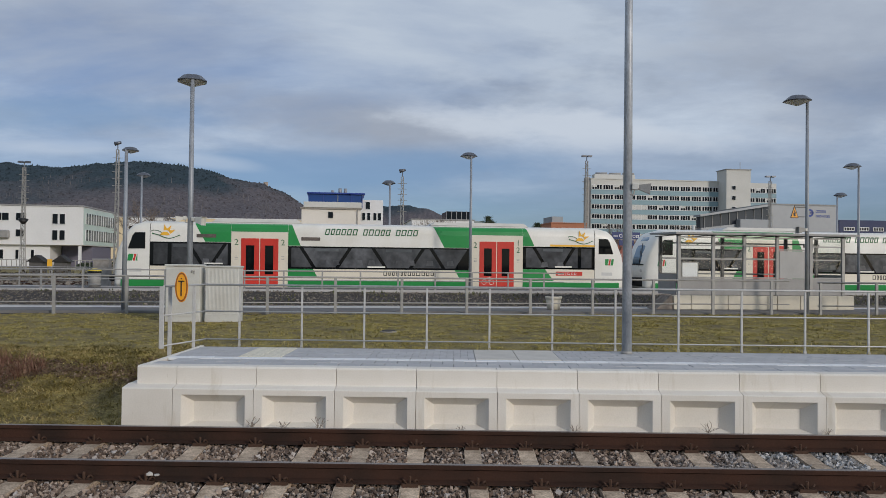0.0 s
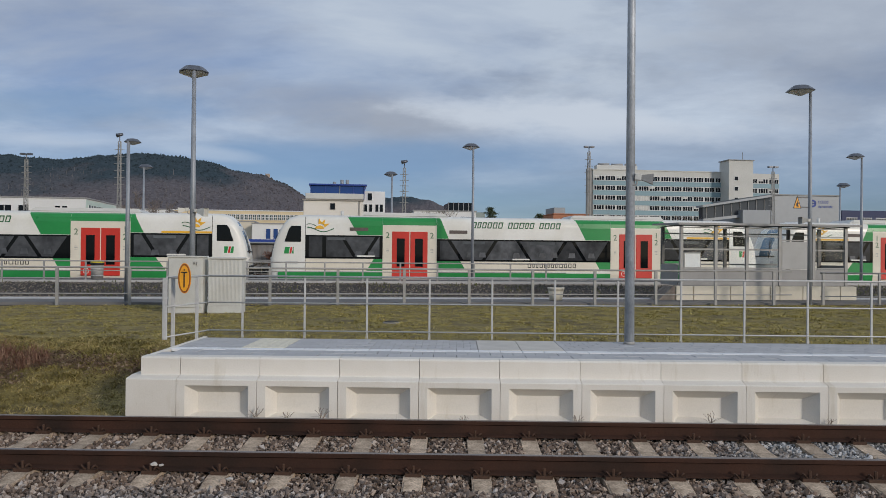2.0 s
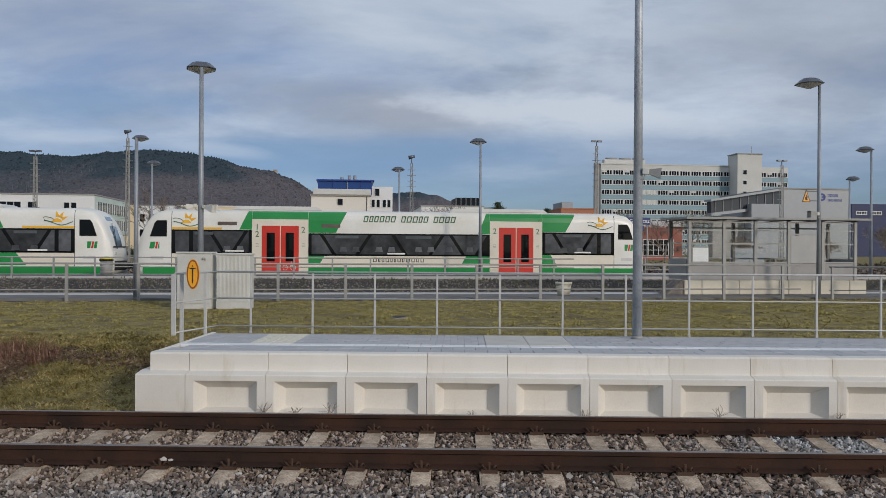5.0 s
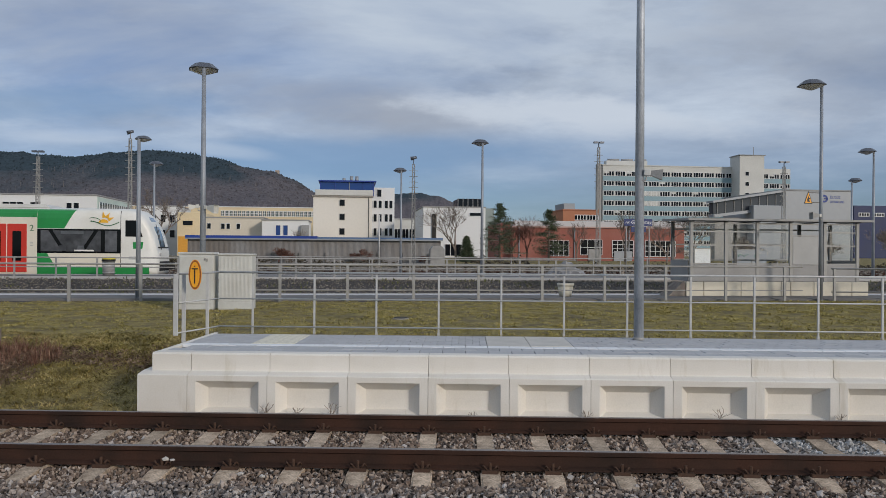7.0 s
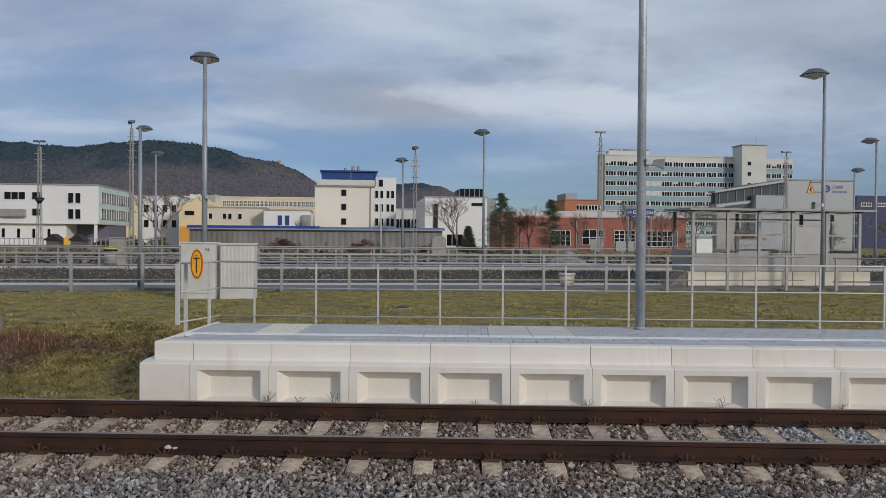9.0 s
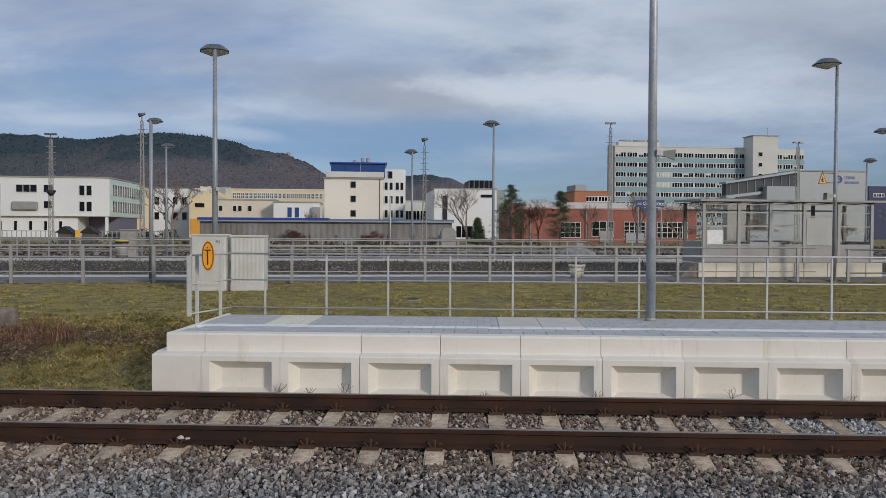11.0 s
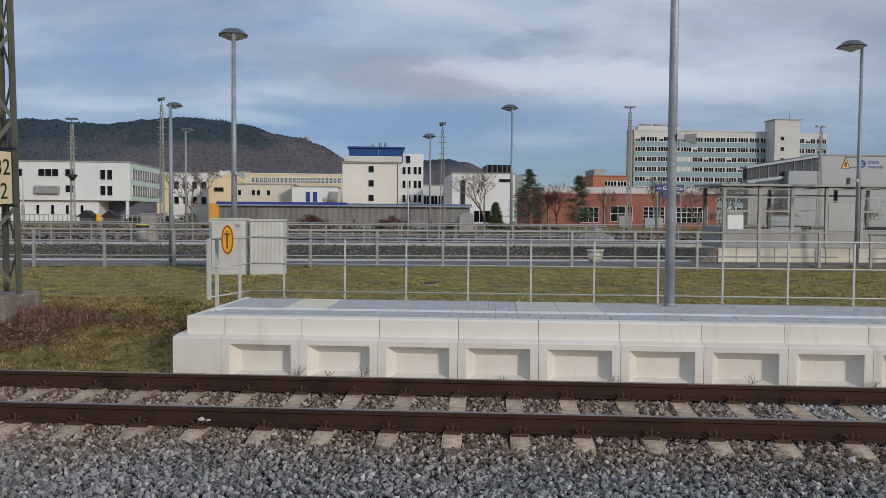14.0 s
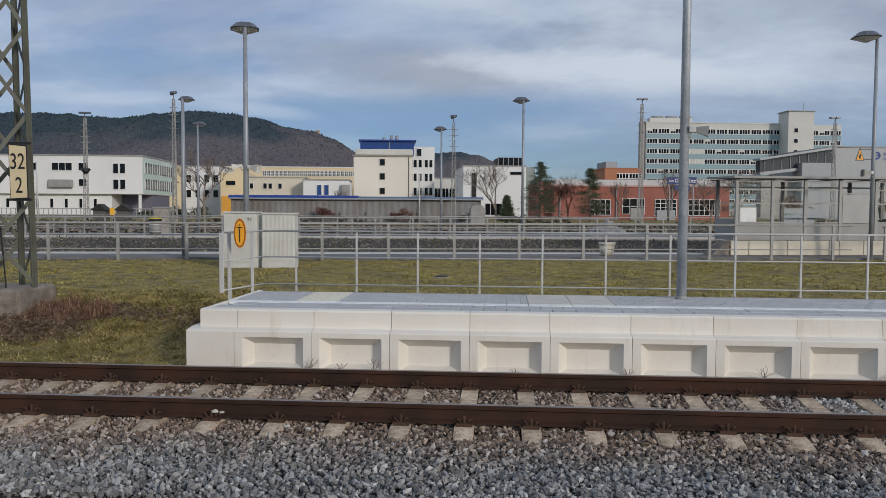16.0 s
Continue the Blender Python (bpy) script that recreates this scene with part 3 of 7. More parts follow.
def fences():
    # front fence behind the platform, turned forward at its end
    fx = [0.095 + 0.990 * k for k in range(-1, 17)]
    end_fence = fence("platform_fence", pose(0, 0, PTOP), [(-1.70, 3.30), (-1.42, 4.40), (17, 4.42)], 0.95, [(x, 4.43, 90) for x in fx], "galvanised tubular steel fence along the platform's back", "station fences", galv, post=(0.03, 0.03), rail_r=0.0155, mids=(0.53,))
    for k, (x, y, w) in enumerate(((-1.72, 3.30, 0.068), (-1.68, 3.52, 0.056), (-1.51, 4.08, 0.048))):
        part("end_upright", B(x - w / 2, x + w / 2, y - 0.012, y + 0.012, 0.05 if k == 0 else -0.35, 0.945, bev=0.004), galv, end_fence)
    # second fence along the next platform
    fence("pathway_fence", back(0, 15.65, 0.27), [(-34, 0), (15.9, 0)], 1.12, [(1.28 + 2.0 * k, 0.0, 0) for k in range(-16, 8)], "grey steel fence with two rails beside the pathway", "station fences", galv_dull, post=(0.085, 0.06), rail_r=0.028, mids=(0.36,), low=0)
    fence("pathway_fence", back(0, 15.65, 0.22), [(16.9, 0), (36, 0)], 1.12, [(17.0 + 2.0 * k, 0.0, 0) for k in range(10)], "grey steel fence with two rails beside the pathway", "station fences", galv_dull, post=(0.085, 0.06), rail_r=0.028, mids=(0.36,), low=0)
    fence("island_fence", back(0, 26.7, 0.66), [(-40, 0), (11.6, 0)], 0.78, [(-0.95 + 1.66 * k, 0.0, 0) for k in range(-22, 8)], "grey steel railing along the island platform", "station fences", galv_dull, post=(0.07, 0.05), rail_r=0.028, mids=(0.38,), low=0)
    fence("rear_fence", back(0, 39, 0.30), [(-46, 0), (34, 0)], 1.1, [(-0.85 + 1.72 * k, 0.0, 0) for k in range(-25, 20)], "grey steel railing along the rear platform", "station fences", galv_dull, post=(0.07, 0.05), rail_r=0.03, mids=(0.72, 0.36), low=0)


# ---- lamps ----


def street_lamp(m, height, head_turn, size=0.78, r=0.075, cuff=True):
    t = thing("street_lamp", m, "grey steel street lamp with a faceted hood and milky glass", "street lamp", "platform lamps")
    part("pole", rod(bmesh.new(), (0, 0, 0), (0, 0, height), r, r * 0.62, 14), lamp_steel, t)
    part("base_collar", rod(bmesh.new(), (0, 0, 0), (0, 0, 0.10), r * 1.25, r * 1.15, 14), galv_dull, t)
    hd = size / 2
    at = pose(0, 0, height, 0, 0, head_turn)

    def ring(bm, sx, sy, z, cy):
        return [bm.verts.new((sx * a, cy + sy * b, z)) for a, b in ((-1, -0.45), (-0.55, -1), (0.55, -1), (1, -0.45), (1, 0.45), (0.55, 1), (-0.55, 1), (-1, 0.45))]

    def loft(rings):
        bm = bmesh.new()
        rs = [ring(bm, *a) for a in rings]
        for p, q in zip(rs[:-1], rs[1:]):
            for i in range(8):
                bm.faces.new((p[i], p[(i + 1) % 8], q[(i + 1) % 8], q[i]))
        bm.faces.new(rs[0]); bm.faces.new(rs[-1][::-1])
        return bm

    cy, hk = hd * 0.82, size / 0.76
    head = part("hood", loft([(hd * 0.97, hd * 0.97, -0.04 * hk, cy), (hd, hd, -0.02 * hk, cy), (hd * 0.60, hd * 0.58, 0.125 * hk, cy), (hd * 0.36, hd * 0.34, 0.15 * hk, cy)]), lamp_grey, t, at=at)
    part("glass_bowl", loft([(hd * 0.14, hd * 0.16, -0.165 * hk, cy), (hd * 0.55, hd * 0.52, -0.105 * hk, cy), (hd * 0.92, hd * 0.92, -0.045 * hk, cy)]), lamp_glass, head, "milky glass bowl")
    part("bracket", rod(bmesh.new(), (0, -0.02, -0.06), (0, cy * 0.7, -0.02), 0.035, seg=8), lamp_grey, t, at=at)
    return t


def loudspeaker(m, k=0.68, paint=None):
    """Horn loudspeaker on a pole clamp, in the open air."""
    t = thing("horn_loudspeaker", m, "cream box-shaped horn loudspeaker clamped to a pole", "loudspeaker", "horn loudspeakers")
    bm = bmesh.new()
    a = [bm.verts.new(p) for p in ((0.08, -0.05, -0.05), (0.08, 0.05, -0.05), (0.08, 0.05, 0.05), (0.08, -0.05, 0.05))]
    b = [bm.verts.new(p) for p in ((0.34, -0.10, -0.13), (0.34, 0.10, -0.13), (0.34, 0.10, 0.10), (0.34, -0.10, 0.10))]
    for i in range(4):
        bm.faces.new((a[i], a[(i + 1) % 4], b[(i + 1) % 4], b[i]))
    bm.faces.new(a)
    mouth = [bm.verts.new((v.co.x - 0.06, v.co.y * 0.8, v.co.z * 0.8)) for v in b]
    for i in range(4):
        bm.faces.new((b[i], b[(i + 1) % 4], mouth[(i + 1) % 4], mouth[i]))
    bm.faces.new(mouth)
    bmesh.ops.scale(bm, vec=(k, k, k), verts=bm.verts)
    part("horn", bm, paint or cab_paint, t)
    part("driver", B(-0.04, 0.056, -0.045, 0.045, -0.045, 0.05, bev=0.008), cab_paint, t)
    part("clamp", rod(rod(bmesh.new(), (0, 0, -0.11), (0, 0, -0.05), 0.012, seg=6), (0, 0, -0.11), (-0.08, 0, -0.13), 0.012, seg=6), galv_dull, t)


def lattice_mast(m, height, w0, w1, top="flood"):
    t = thing("lattice_mast", m, "slender grey lattice light mast with cross rungs", "mast", "yard light masts")
    legs = bmesh.new()
    for s in (-1, 1):
        for k in (-1, 1):
            rod(legs, (s * w0, k * w0, 0), (s * w1, k * w1, height), 0.045, 0.03, seg=5)
    part("frame", legs, galv_dull, t)
    cr = bmesh.new()
    n = int(height / 0.8)
    for i in range(n):
        z0, z1 = height * i / n, height * (i + 1) / n
        a, b = w0 + (w1 - w0) * i / n, w0 + (w1 - w0) * (i + 1) / n
        for k in (-1, 1):
            rod(cr, (-a, k * a, z0), (b, k * b, z1), 0.022, seg=4)
            rod(cr, (-b, k * b, z1), (b, k * b, z1), 0.018, seg=4)
    part("bracing", cr, galv_dull, t)
    for i in range(6):
        z = height * (0.66 + 0.055 * i)
        part("rung", rod(bmesh.new(), (-0.45, 0, z), (0.45, 0, z), 0.025, seg=4), galv_dull, t)
    hd = bmesh.new()
    rod(hd, (0, 0, height), (0, 0, height + 0.5), 0.05, seg=6)
    if top == "flood":
        for s in (-1, 1):
            box(hd, s * 0.30 - 0.22, s * 0.30 + 0.22, -0.2, 0.2, height + 0.42, height + 0.58)
    else:
        rod(hd, (-0.3, 0, height + 0.55), (0.3, 0, height + 0.7), 0.2, 0.12, seg=8)
    part("lamp_head", hd, lamp_grey, t)


# ---- cabinets and sign ----


def cabinets():
    t = thing("switch_cabinet", pose(-4.41, 12.2, 0.28), "pale grey plastic switch cabinet with weathered door", "cabinet", "trackside cabinets")
    part("body", B(-0.45, 0.45, -0.2, 0.2, 0.0, 1.42, bev=0.012), cab_paint, t)
    part("lid", B(-0.47, 0.47, -0.22, 0.22, 1.424, 1.475, bev=0.015), cab_paint, t)
    part("door", B(-0.425, 0.425, -0.222, -0.204, 0.16, 1.37, bev=0.006), cab_paint, t)
    part("latch", rod(rod(bmesh.new(), (0.24, -0.235, 1.27), (0.24, -0.235, 1.33), 0.02, seg=8), (0.30, -0.235, 1.24), (0.30, -0.235, 1.32), 0.012, seg=6), galv_dull, t)
    t = thing("switch_cabinet", pose(-3.40, 12.2, 0.25), "pale grey ribbed plastic switch cabinet", "cabinet", "trackside cabinets")
    part("body", B(-0.43, 0.43, -0.2, 0.2, 0.0, 1.42, bev=0.012), cab_paint, t)
    part("lid", B(-0.45, 0.45, -0.22, 0.22, 1.424, 1.48, bev=0.015), cab_paint, t)
    part("plinth", B(-0.435, 0.435, -0.215, -0.203, 0.0, 0.24, bev=0.005), cab_paint, t)
    ribs = bmesh.new()
    edge = [(-0.425, -0.201)]
    for k in range(24):
        x = -0.415 + 0.0345 * k
        edge += [(x, -0.206), (x + 0.010, -0.210), (x + 0.024, -0.210), (x + 0.034, -0.206)]
    prism(ribs, edge + [(0.425, -0.201)], "z", 0.25, 1.40)
    part("ribbed_door", ribs, cab_paint, t)
    # oval board on the fence end
    s = thing("stop_board", pose(-1.441, 3.31, 1.472), "orange oval board with a black letter T clamped to the fence", "sign")
    rim, face = bmesh.new(), bmesh.new()
    el = lambda a, b: [(a * math.cos(k * math.pi / 18), b * math.sin(k * math.pi / 18)) for k in range(36)]
    prism(rim, el(0.089, 0.211), "y", -0.01, 0.01)
    edge_ring = prism(bmesh.new(), el(0.095, 0.220), "y", -0.006, 0.006)
    part("edge_ring", edge_ring, sign_orange, s)
    prism(face, el(0.070, 0.186), "y", -0.016, -0.0104)
    up = pose(0, 0, 0)
    part("rim", rim, sign_rust, s, at=up)
    part("face", face, sign_orange, s, at=up)
    letter = B(-0.044, 0.044, -0.022, -0.0164, 0.078, 0.094)
    box(letter, -0.008, 0.008, -0.022, -0.0164, -0.130, 0.0775)
    box(letter, -0.006, 0.006, -0.022, -0.0164, 0.112, 0.132)
    part("letter", letter, black_paint, s, at=up)
    clamp = rod(bmesh.new(), (0.03, 0.022, 0.008), (-0.262, 0.008, 0.008), 0.013, seg=8)
    part("clamp", clamp, galv_dull, s)


platform()
fences()
cabinets()
# lamps: the tall one on the front platform, then those behind
big = thing("platform_lamp_pole", pose(5.10, 3.85, PTOP), "tall tapered galvanised lamp pole on the platform", "lamp pole")
part("pole", rod(bmesh.new(), (0, 0, 0), (0, 0, 9.0), 0.074, 0.048, 20), pole_steel, big)
part("base_sleeve", rod(bmesh.new(), (0, 0, 0), (0, 0, 0.04), 0.09, 0.08, 20), galv_dull, big)
loudspeaker(pose(5.19, 3.78, 3.03, 0, 6, -12), 0.68, galv_dull)
street_lamp(pose(-4.54, 12.9, 0.28), 6.45, 20, 0.76, 0.085)
loudspeaker(pose(-4.44, 12.83, 2.95, 0, 6, -20), 1.0)
loudspeaker(pose(-4.66, 12.83, 2.98, 0, 6, 200), 0.7)
street_lamp(back(-4.91, 16.1, 0.27), 4.86, -25, 0.45)
street_lamp(back(16.55, 15.7, 0.2), 7.12, 80, 0.80)
loudspeaker(back(16.45, 15.6, 3.06, 185), 0.95, galv_dull)

# ---- railcars ----
RAIL_Z = 0.29
car_white = M("railcar_white", (0.80, 0.79, 0.74), 0.32, var=0.03, scale=0.8, fine=12, bump=0.01, col2=(0.72, 0.70, 0.63))
car_cream = M("railcar_cream", (0.76, 0.70, 0.58), 0.35, var=0.03, scale=0.8, fine=12, bump=0.01)
car_green = M("railcar_green", (0.022, 0.27, 0.065), 0.32, var=0.05, scale=0.8, fine=12, bump=0.01)
car_red = M("railcar_red", (0.60, 0.040, 0.024), 0.35, var=0.05, scale=0.8, fine=12, bump=0.01)
car_dark = M("underframe_black", (0.03, 0.028, 0.027), 0.8, var=0.2, bump=0.2)
car_roof = M("railcar_roof_grey", (0.62, 0.62, 0.60), 0.5, var=0.06, scale=1, bump=0.02)
car_glass = glass("tinted_train_glass", (0.004, 0.005, 0.006), 0.04, spec=0.25)
car_pane = M("train_pane_glass", (0.085, 0.088, 0.095), 0.10, var=0.25, scale=1.3, fine=5, bump=0, col2=(0.035, 0.037, 0.041), rnd=0.5, spec=0.35)
vent_brown = M("vent_brown_grey", (0.13, 0.105, 0.09), 0.6, var=0.2, scale=4, fine=40, bump=0.2)
car_hopper = M("hopper_glass", (0.13, 0.14, 0.15), 0.15, var=0.15, scale=1.5, bump=0, rnd=0.3)
car_seat = M("seat_cloth_behind_glass", (0.10, 0.105, 0.115), 0.4, var=0.2, scale=4, bump=0, rnd=0.4)
wind_glass = glass("windscreen_glass", (0.16, 0.25, 0.34), 0.05)
logo_yellow = M("logo_yellow", (0.86, 0.47, 0.04), 0.4, var=0.03, bump=0)
letter_green = M("lettering_green", (0.03, 0.13, 0.05), 0.4, var=0.03, bump=0)
HALF = 12.12


def side_y(z):
    """Half width of the body at a height above the rail."""
    k = [(0.30, 1.40), (0.62, 1.45), (2.90, 1.45), (3.12, 1.425), (3.26, 1.34), (3.34, 1.15), (3.38, 0.8)]
    for (a, p), (b, q) in zip(k[:-1], k[1:]):
        if z <= b:
            return p + (q - p) * (z - a) / (b - a)
    return 0.8


def panel(pts, off, knots=(0.62, 2.75, 2.90, 3.02, 3.12, 3.20, 3.26)):
    """A skin piece on the near side: pts = (x left, x right) at its bottom and top with z: ((xl, xr, z0), (xl, xr, z1))."""
    (a0, b0, z0), (a1, b1, z1) = pts
    zs = [z0] + [z for z in knots if z0 + 0.01 < z < z1 - 0.01] + [z1]
    bm = bmesh.new()
    rows = []
    for z in zs:
        k = (z - z0) / (z1 - z0)
        xl, xr = a0 + (a1 - a0) * k, b0 + (b1 - b0) * k
        y = -side_y(z)
        rows.append([bm.verts.new(p) for p in ((xl, y - off, z), (xr, y - off, z), (xr, y + 0.03, z), (xl, y + 0.03, z))])
    for p, q in zip(rows[:-1], rows[1:]):
        for i in range(4):
            bm.faces.new((p[i], p[(i + 1) % 4], q[(i + 1) % 4], q[i]))
    bm.faces.new(rows[0]); bm.faces.new(rows[-1][::-1])
    return bm


def body_mesh():
    secs = [(12.27, 0.62, 1.05, 0.98), (12.25, 0.42, 1.30, 1.12), (12.19, 0.36, 1.60, 1.25), (12.07, 0.32, 2.12, 1.34), (11.83, 0.31, 2.70, 1.40), (11.60, 0.30, 3.06, 1.43), (11.36, 0.30, 3.26, 1.445), (10.90, 0.30, 3.38, 1.45)]
    xs = [(-x, b, t, w) for x, b, t, w in secs] + [(x, b, t, w) for x, b, t, w in secs[::-1]]
    bm = bmesh.new()
    rings = []
    for x, b, t, w in xs:
        half = [(b, 0.965), (b + 0.3 * (t - b) / 3.07, 1.0), (b + (t - b) * 0.5, 1.0), (b + (t - b) * 0.845, 1.0), (b + (t - b) * 0.916, 0.983), (b + (t - b) * 0.961, 0.924), (b + (t - b) * 0.987, 0.793), (t, 0.55), (t + 0.05 * min(1, t / 3.3), 0.0)]
        pts = [(-w * k, z) for z, k in half] + [(w * k, z) for z, k in half[-2::-1]]
        rings.append([bm.verts.new((x, y, z)) for y, z in pts])
    n = len(rings[0])
    for p, q in zip(rings[:-1], rings[1:]):
        for i in range(n):
            f = bm.faces.new((p[i], p[(i + 1) % n], q[(i + 1) % n], q[i]))
            f.smooth = True
    bm.faces.new(rings[0]); bm.faces.new(rings[-1][::-1])
    return bm


def bars(bm, x, z, widths, h, gap, y, slant=0.0):
    """A row of plain hollow bars, one for each letter; a minus leaves a space."""
    for w in widths:
        if w > 0:
            k = h * 0.15
            for a0, a1, b0, b1 in ((0, k, 0, h), (w - k, w, 0, h), (k, w - k, h - k, h), (k, w - k, 0, k)):
                s0, s1 = slant * b0 / h, slant * b1 / h
                prism(bm, [(x + a0 + s0, z + b0), (x + a1 + s0, z + b0), (x + a1 + s1, z + b1), (x + a0 + s1, z + b1)], "y", y - 0.006, y)
        x += abs(w) + gap
    return bm


def door_leaf(parent, x0, x1):
    d = part("door_leaf", B(x0, x1, -1.478, -1.40, 0.44, 2.63, bev=0.015), car_red, parent, "red sliding door leaf with a tall window")
    cx = (x0 + x1) / 2
    part("door_window", B(cx - 0.19, cx + 0.19, -1.486, -1.4785, 0.95, 2.30, bev=0.003), car_glass, d)


def letter_row(parent, mat, x, z, widths, h, gap, y, slant=0.0):
    """Lettering as single plain hollow bars side by side."""
    for w in widths:
        if w > 0:
            part("letter_bar", bars(bmesh.new(), x, z, [w], h, gap, y, slant), mat, parent)
        x += abs(w) + gap


def railcar(s, first_left, advert=False):
    t = thing("railcar", back(s, 31.12, RAIL_Z), "white and green diesel railcar with red doors", "train", "coupled railcars")
    part("body", body_mesh(), car_white, t, "glossy white railcar body")
    c = -side_y(2)
    # roof boxes
    for x0, x1 in ((-7.1, -4.1), (4.4, 7.0)):
        bm = bmesh.new()
        prism(bm, [(x0 - 0.9 if x0 < 0 else x0 - 2.0, 3.36), (x1 + 0.4, 3.36), (x1 + 0.15, 3.56), (x0 - 0.6 if x0 < 0 else x0 - 1.8, 3.56)], "y", -1.0, 1.0)
        bmesh.ops.bevel(bm, geom=bm.edges[:], offset=0.05, segments=2, affect="EDGES")
        part("roof_unit", bm, car_roof, t, "white air conditioning unit on the roof")
    part("exhaust", rod(bmesh.new(), (-8.9, 0.3, 3.38), (-8.9, 0.3, 3.68), 0.07, 0.09, 10), car_roof, t)
    # window bands with sloping pillars
    for x0, x1, pil in ((-10.62, -6.98, ((-8.6, -1), (-9.75, 0), (-7.55, 1))), (-4.36, 4.36, ((-3.45, -1), (-1.75, 1), (-0.05, -1), (1.75, 1), (2.75, -1), (4.0, 1))), (6.98, 10.62, ((7.85, -1), (9.25, 1), (9.85, 0)))):
        lo, hi = (1.22, 2.29) if x0 == -4.36 else (1.31, 2.42)
        w = part("window_band", panel(((x0, x1, lo), (x0, x1, hi)), 0.012), car_glass, t, "dark tinted window band with sloping pillars")
        xs = sorted(p[0] for p in pil)
        edges = [x0 + 0.06] + xs + [x1 - 0.06]
        lean = dict(pil)
        for i in range(len(edges) - 1):
            a, b = edges[i], edges[i + 1]
            la = 0.30 * lean.get(a, 0)
            lb = 0.30 * lean.get(b, 0)
            if b - a < 0.35:
                continue
            part("pane", panel(((a + 0.09 - la, b - 0.09 - lb, lo + 0.08), (a + 0.09 + la, b - 0.09 + lb, hi - 0.07)), 0.018), car_pane, w)
    for x0, z in ((-8.2, 1.40), (-0.62, 1.30), (8.6, 1.40)):
        part("window_vent_bar", panel(((x0, x0 + 0.85, z), (x0, x0 + 0.85, z + 0.07)), 0.024), car_white, t)
    # hopper lights along the top of some panes, and seat backs behind the glass
    for x0, x1, z in ((-9.6, -8.75, 2.19), (-3.1, -2.0, 2.06), (0.25, 1.5, 2.06), (8.0, 9.0, 2.19)):
        part("hopper_light", panel(((x0, x1, z), (x0, x1, z + 0.13)), 0.023), car_hopper, t)
    for x in (-8.3, -7.7, -2.9, -2.3, -1.2, -0.6, 0.7, 1.3, 2.2, 3.2, 7.9, 8.7):
        b2 = panel(((x, x + 0.36, 1.42), (x + 0.05, x + 0.31, 1.66)), 0.0205)
        part("seat_back", b2, car_seat, t)
    # doors in cream portals
    for n, x in enumerate((-5.67, 5.67)):
        part("door_portal", panel(((x - 1.30, x + 1.30, 0.36), (x - 1.30, x + 1.30, 2.93)), 0.010), car_cream, t, "cream door portal panel")
        part("portal_roof_panel", panel(((x - 1.30, x + 1.30, 2.94), (x - 1.30, x + 1.30, 3.32)), 0.012), car_green, t)
        door_leaf(t, x - 0.86, x - 0.02)
        door_leaf(t, x + 0.02, x + 0.86)
        lab = bmesh.new()
        for k in (-1.07, 1.07):
            for r in range(3):
                box(lab, x + k - 0.07, x + k + 0.07, -1.466, -1.4605, 1.78 - 0.07 * r, 1.80 - 0.07 * r)
        part("notice", lab, galv_dull, t)
        one = (n == 0 and first_left) or (n == 1 and not first_left)
        for k in (-1.07, 1.07):
            numeral(t, "2", x + k, 2.10 if one and k * (1 if n else -1) > 0 else 2.32, 0.34)
            if one and k * (1 if n else -1) > 0:
                numeral(t, "1", x + k, 2.45, 0.34)
    # green and cream fields; the car with first class ahead is turned round
    turned = lambda p: tuple((-r, -l, z) for l, r, z in p) if first_left else p
    for pts in (((-8.15, -6.98, 2.44), (-8.65, -6.98, 3.32)), ((-4.36, -3.78, 2.31), (-4.36, -4.20, 3.32)), ((3.08, 4.36, 2.31), (2.55, 4.36, 3.32)), ((6.98, 7.56, 2.44), (6.98, 7.14, 3.32))):
        part("upper_field", panel(turned(pts), 0.008), car_green, t)
    for pts in (((-4.36, -2.95, 0.80), (-4.36, -3.2, 1.22)), ((3.85, 4.36, 0.80), (3.6, 4.36, 1.22)), ((6.98, 8.55, 0.74), (6.98, 8.10, 1.305)), ((-7.75, -6.98, 0.74), (-7.40, -6.98, 1.305))):
        part("lower_field", panel(turned(pts), 0.008), car_green, t)
    for a0, b0, a1, b1, z1 in ((-10.62, -7.75, -10.62, -7.40, 1.305), (-2.95, 3.85, -3.2, 3.6, 1.215), (8.55, 10.62, 8.10, 10.62, 1.305)):
        part("lower_panel", panel(turned(((a0, b0, 0.74), (a1, b1, z1))), 0.006), car_cream, t)
    for a, b in ((-11.9, -6.98), (-4.36, 4.36), (6.98, 11.9)):
        part("skirt", panel(((a, b, 0.36), (a, b, 0.66)), 0.012), car_green, t)
    stripe = (-10.62, -8.35) if first_left else (8.35, 10.62)
    part("class_stripe", panel(((*stripe, 2.435), (*stripe, 2.53)), 0.012), logo_yellow, t)
    # cab side windows and windscreens
    for s2 in (-1, 1):
        w = bmesh.new()
        prism(w, [(s2 * 10.84, 2.09), (s2 * 11.60, 2.09), (s2 * 11.40, 2.70), (s2 * 11.29, 2.84), (s2 * 10.84, 2.84)], "y", -1.462, -1.30)
        part("cab_window", w, car_glass, t)
        ws = bmesh.new()
        rows = [(12.18, 1.62, 1.20), (12.09, 2.04, 1.23), (11.95, 2.42, 1.24), (11.72, 2.88, 1.17), (11.62, 3.03, 1.02)]
        grid = []
        for x, z, w2 in rows:
            grid.append([ws.verts.new((s2 * (x + 0.028 - 0.20 * abs(k) ** 3), w2 * k, z)) for k in (-1.09, -0.8, -0.4, 0, 0.4, 0.8, 1.09)])
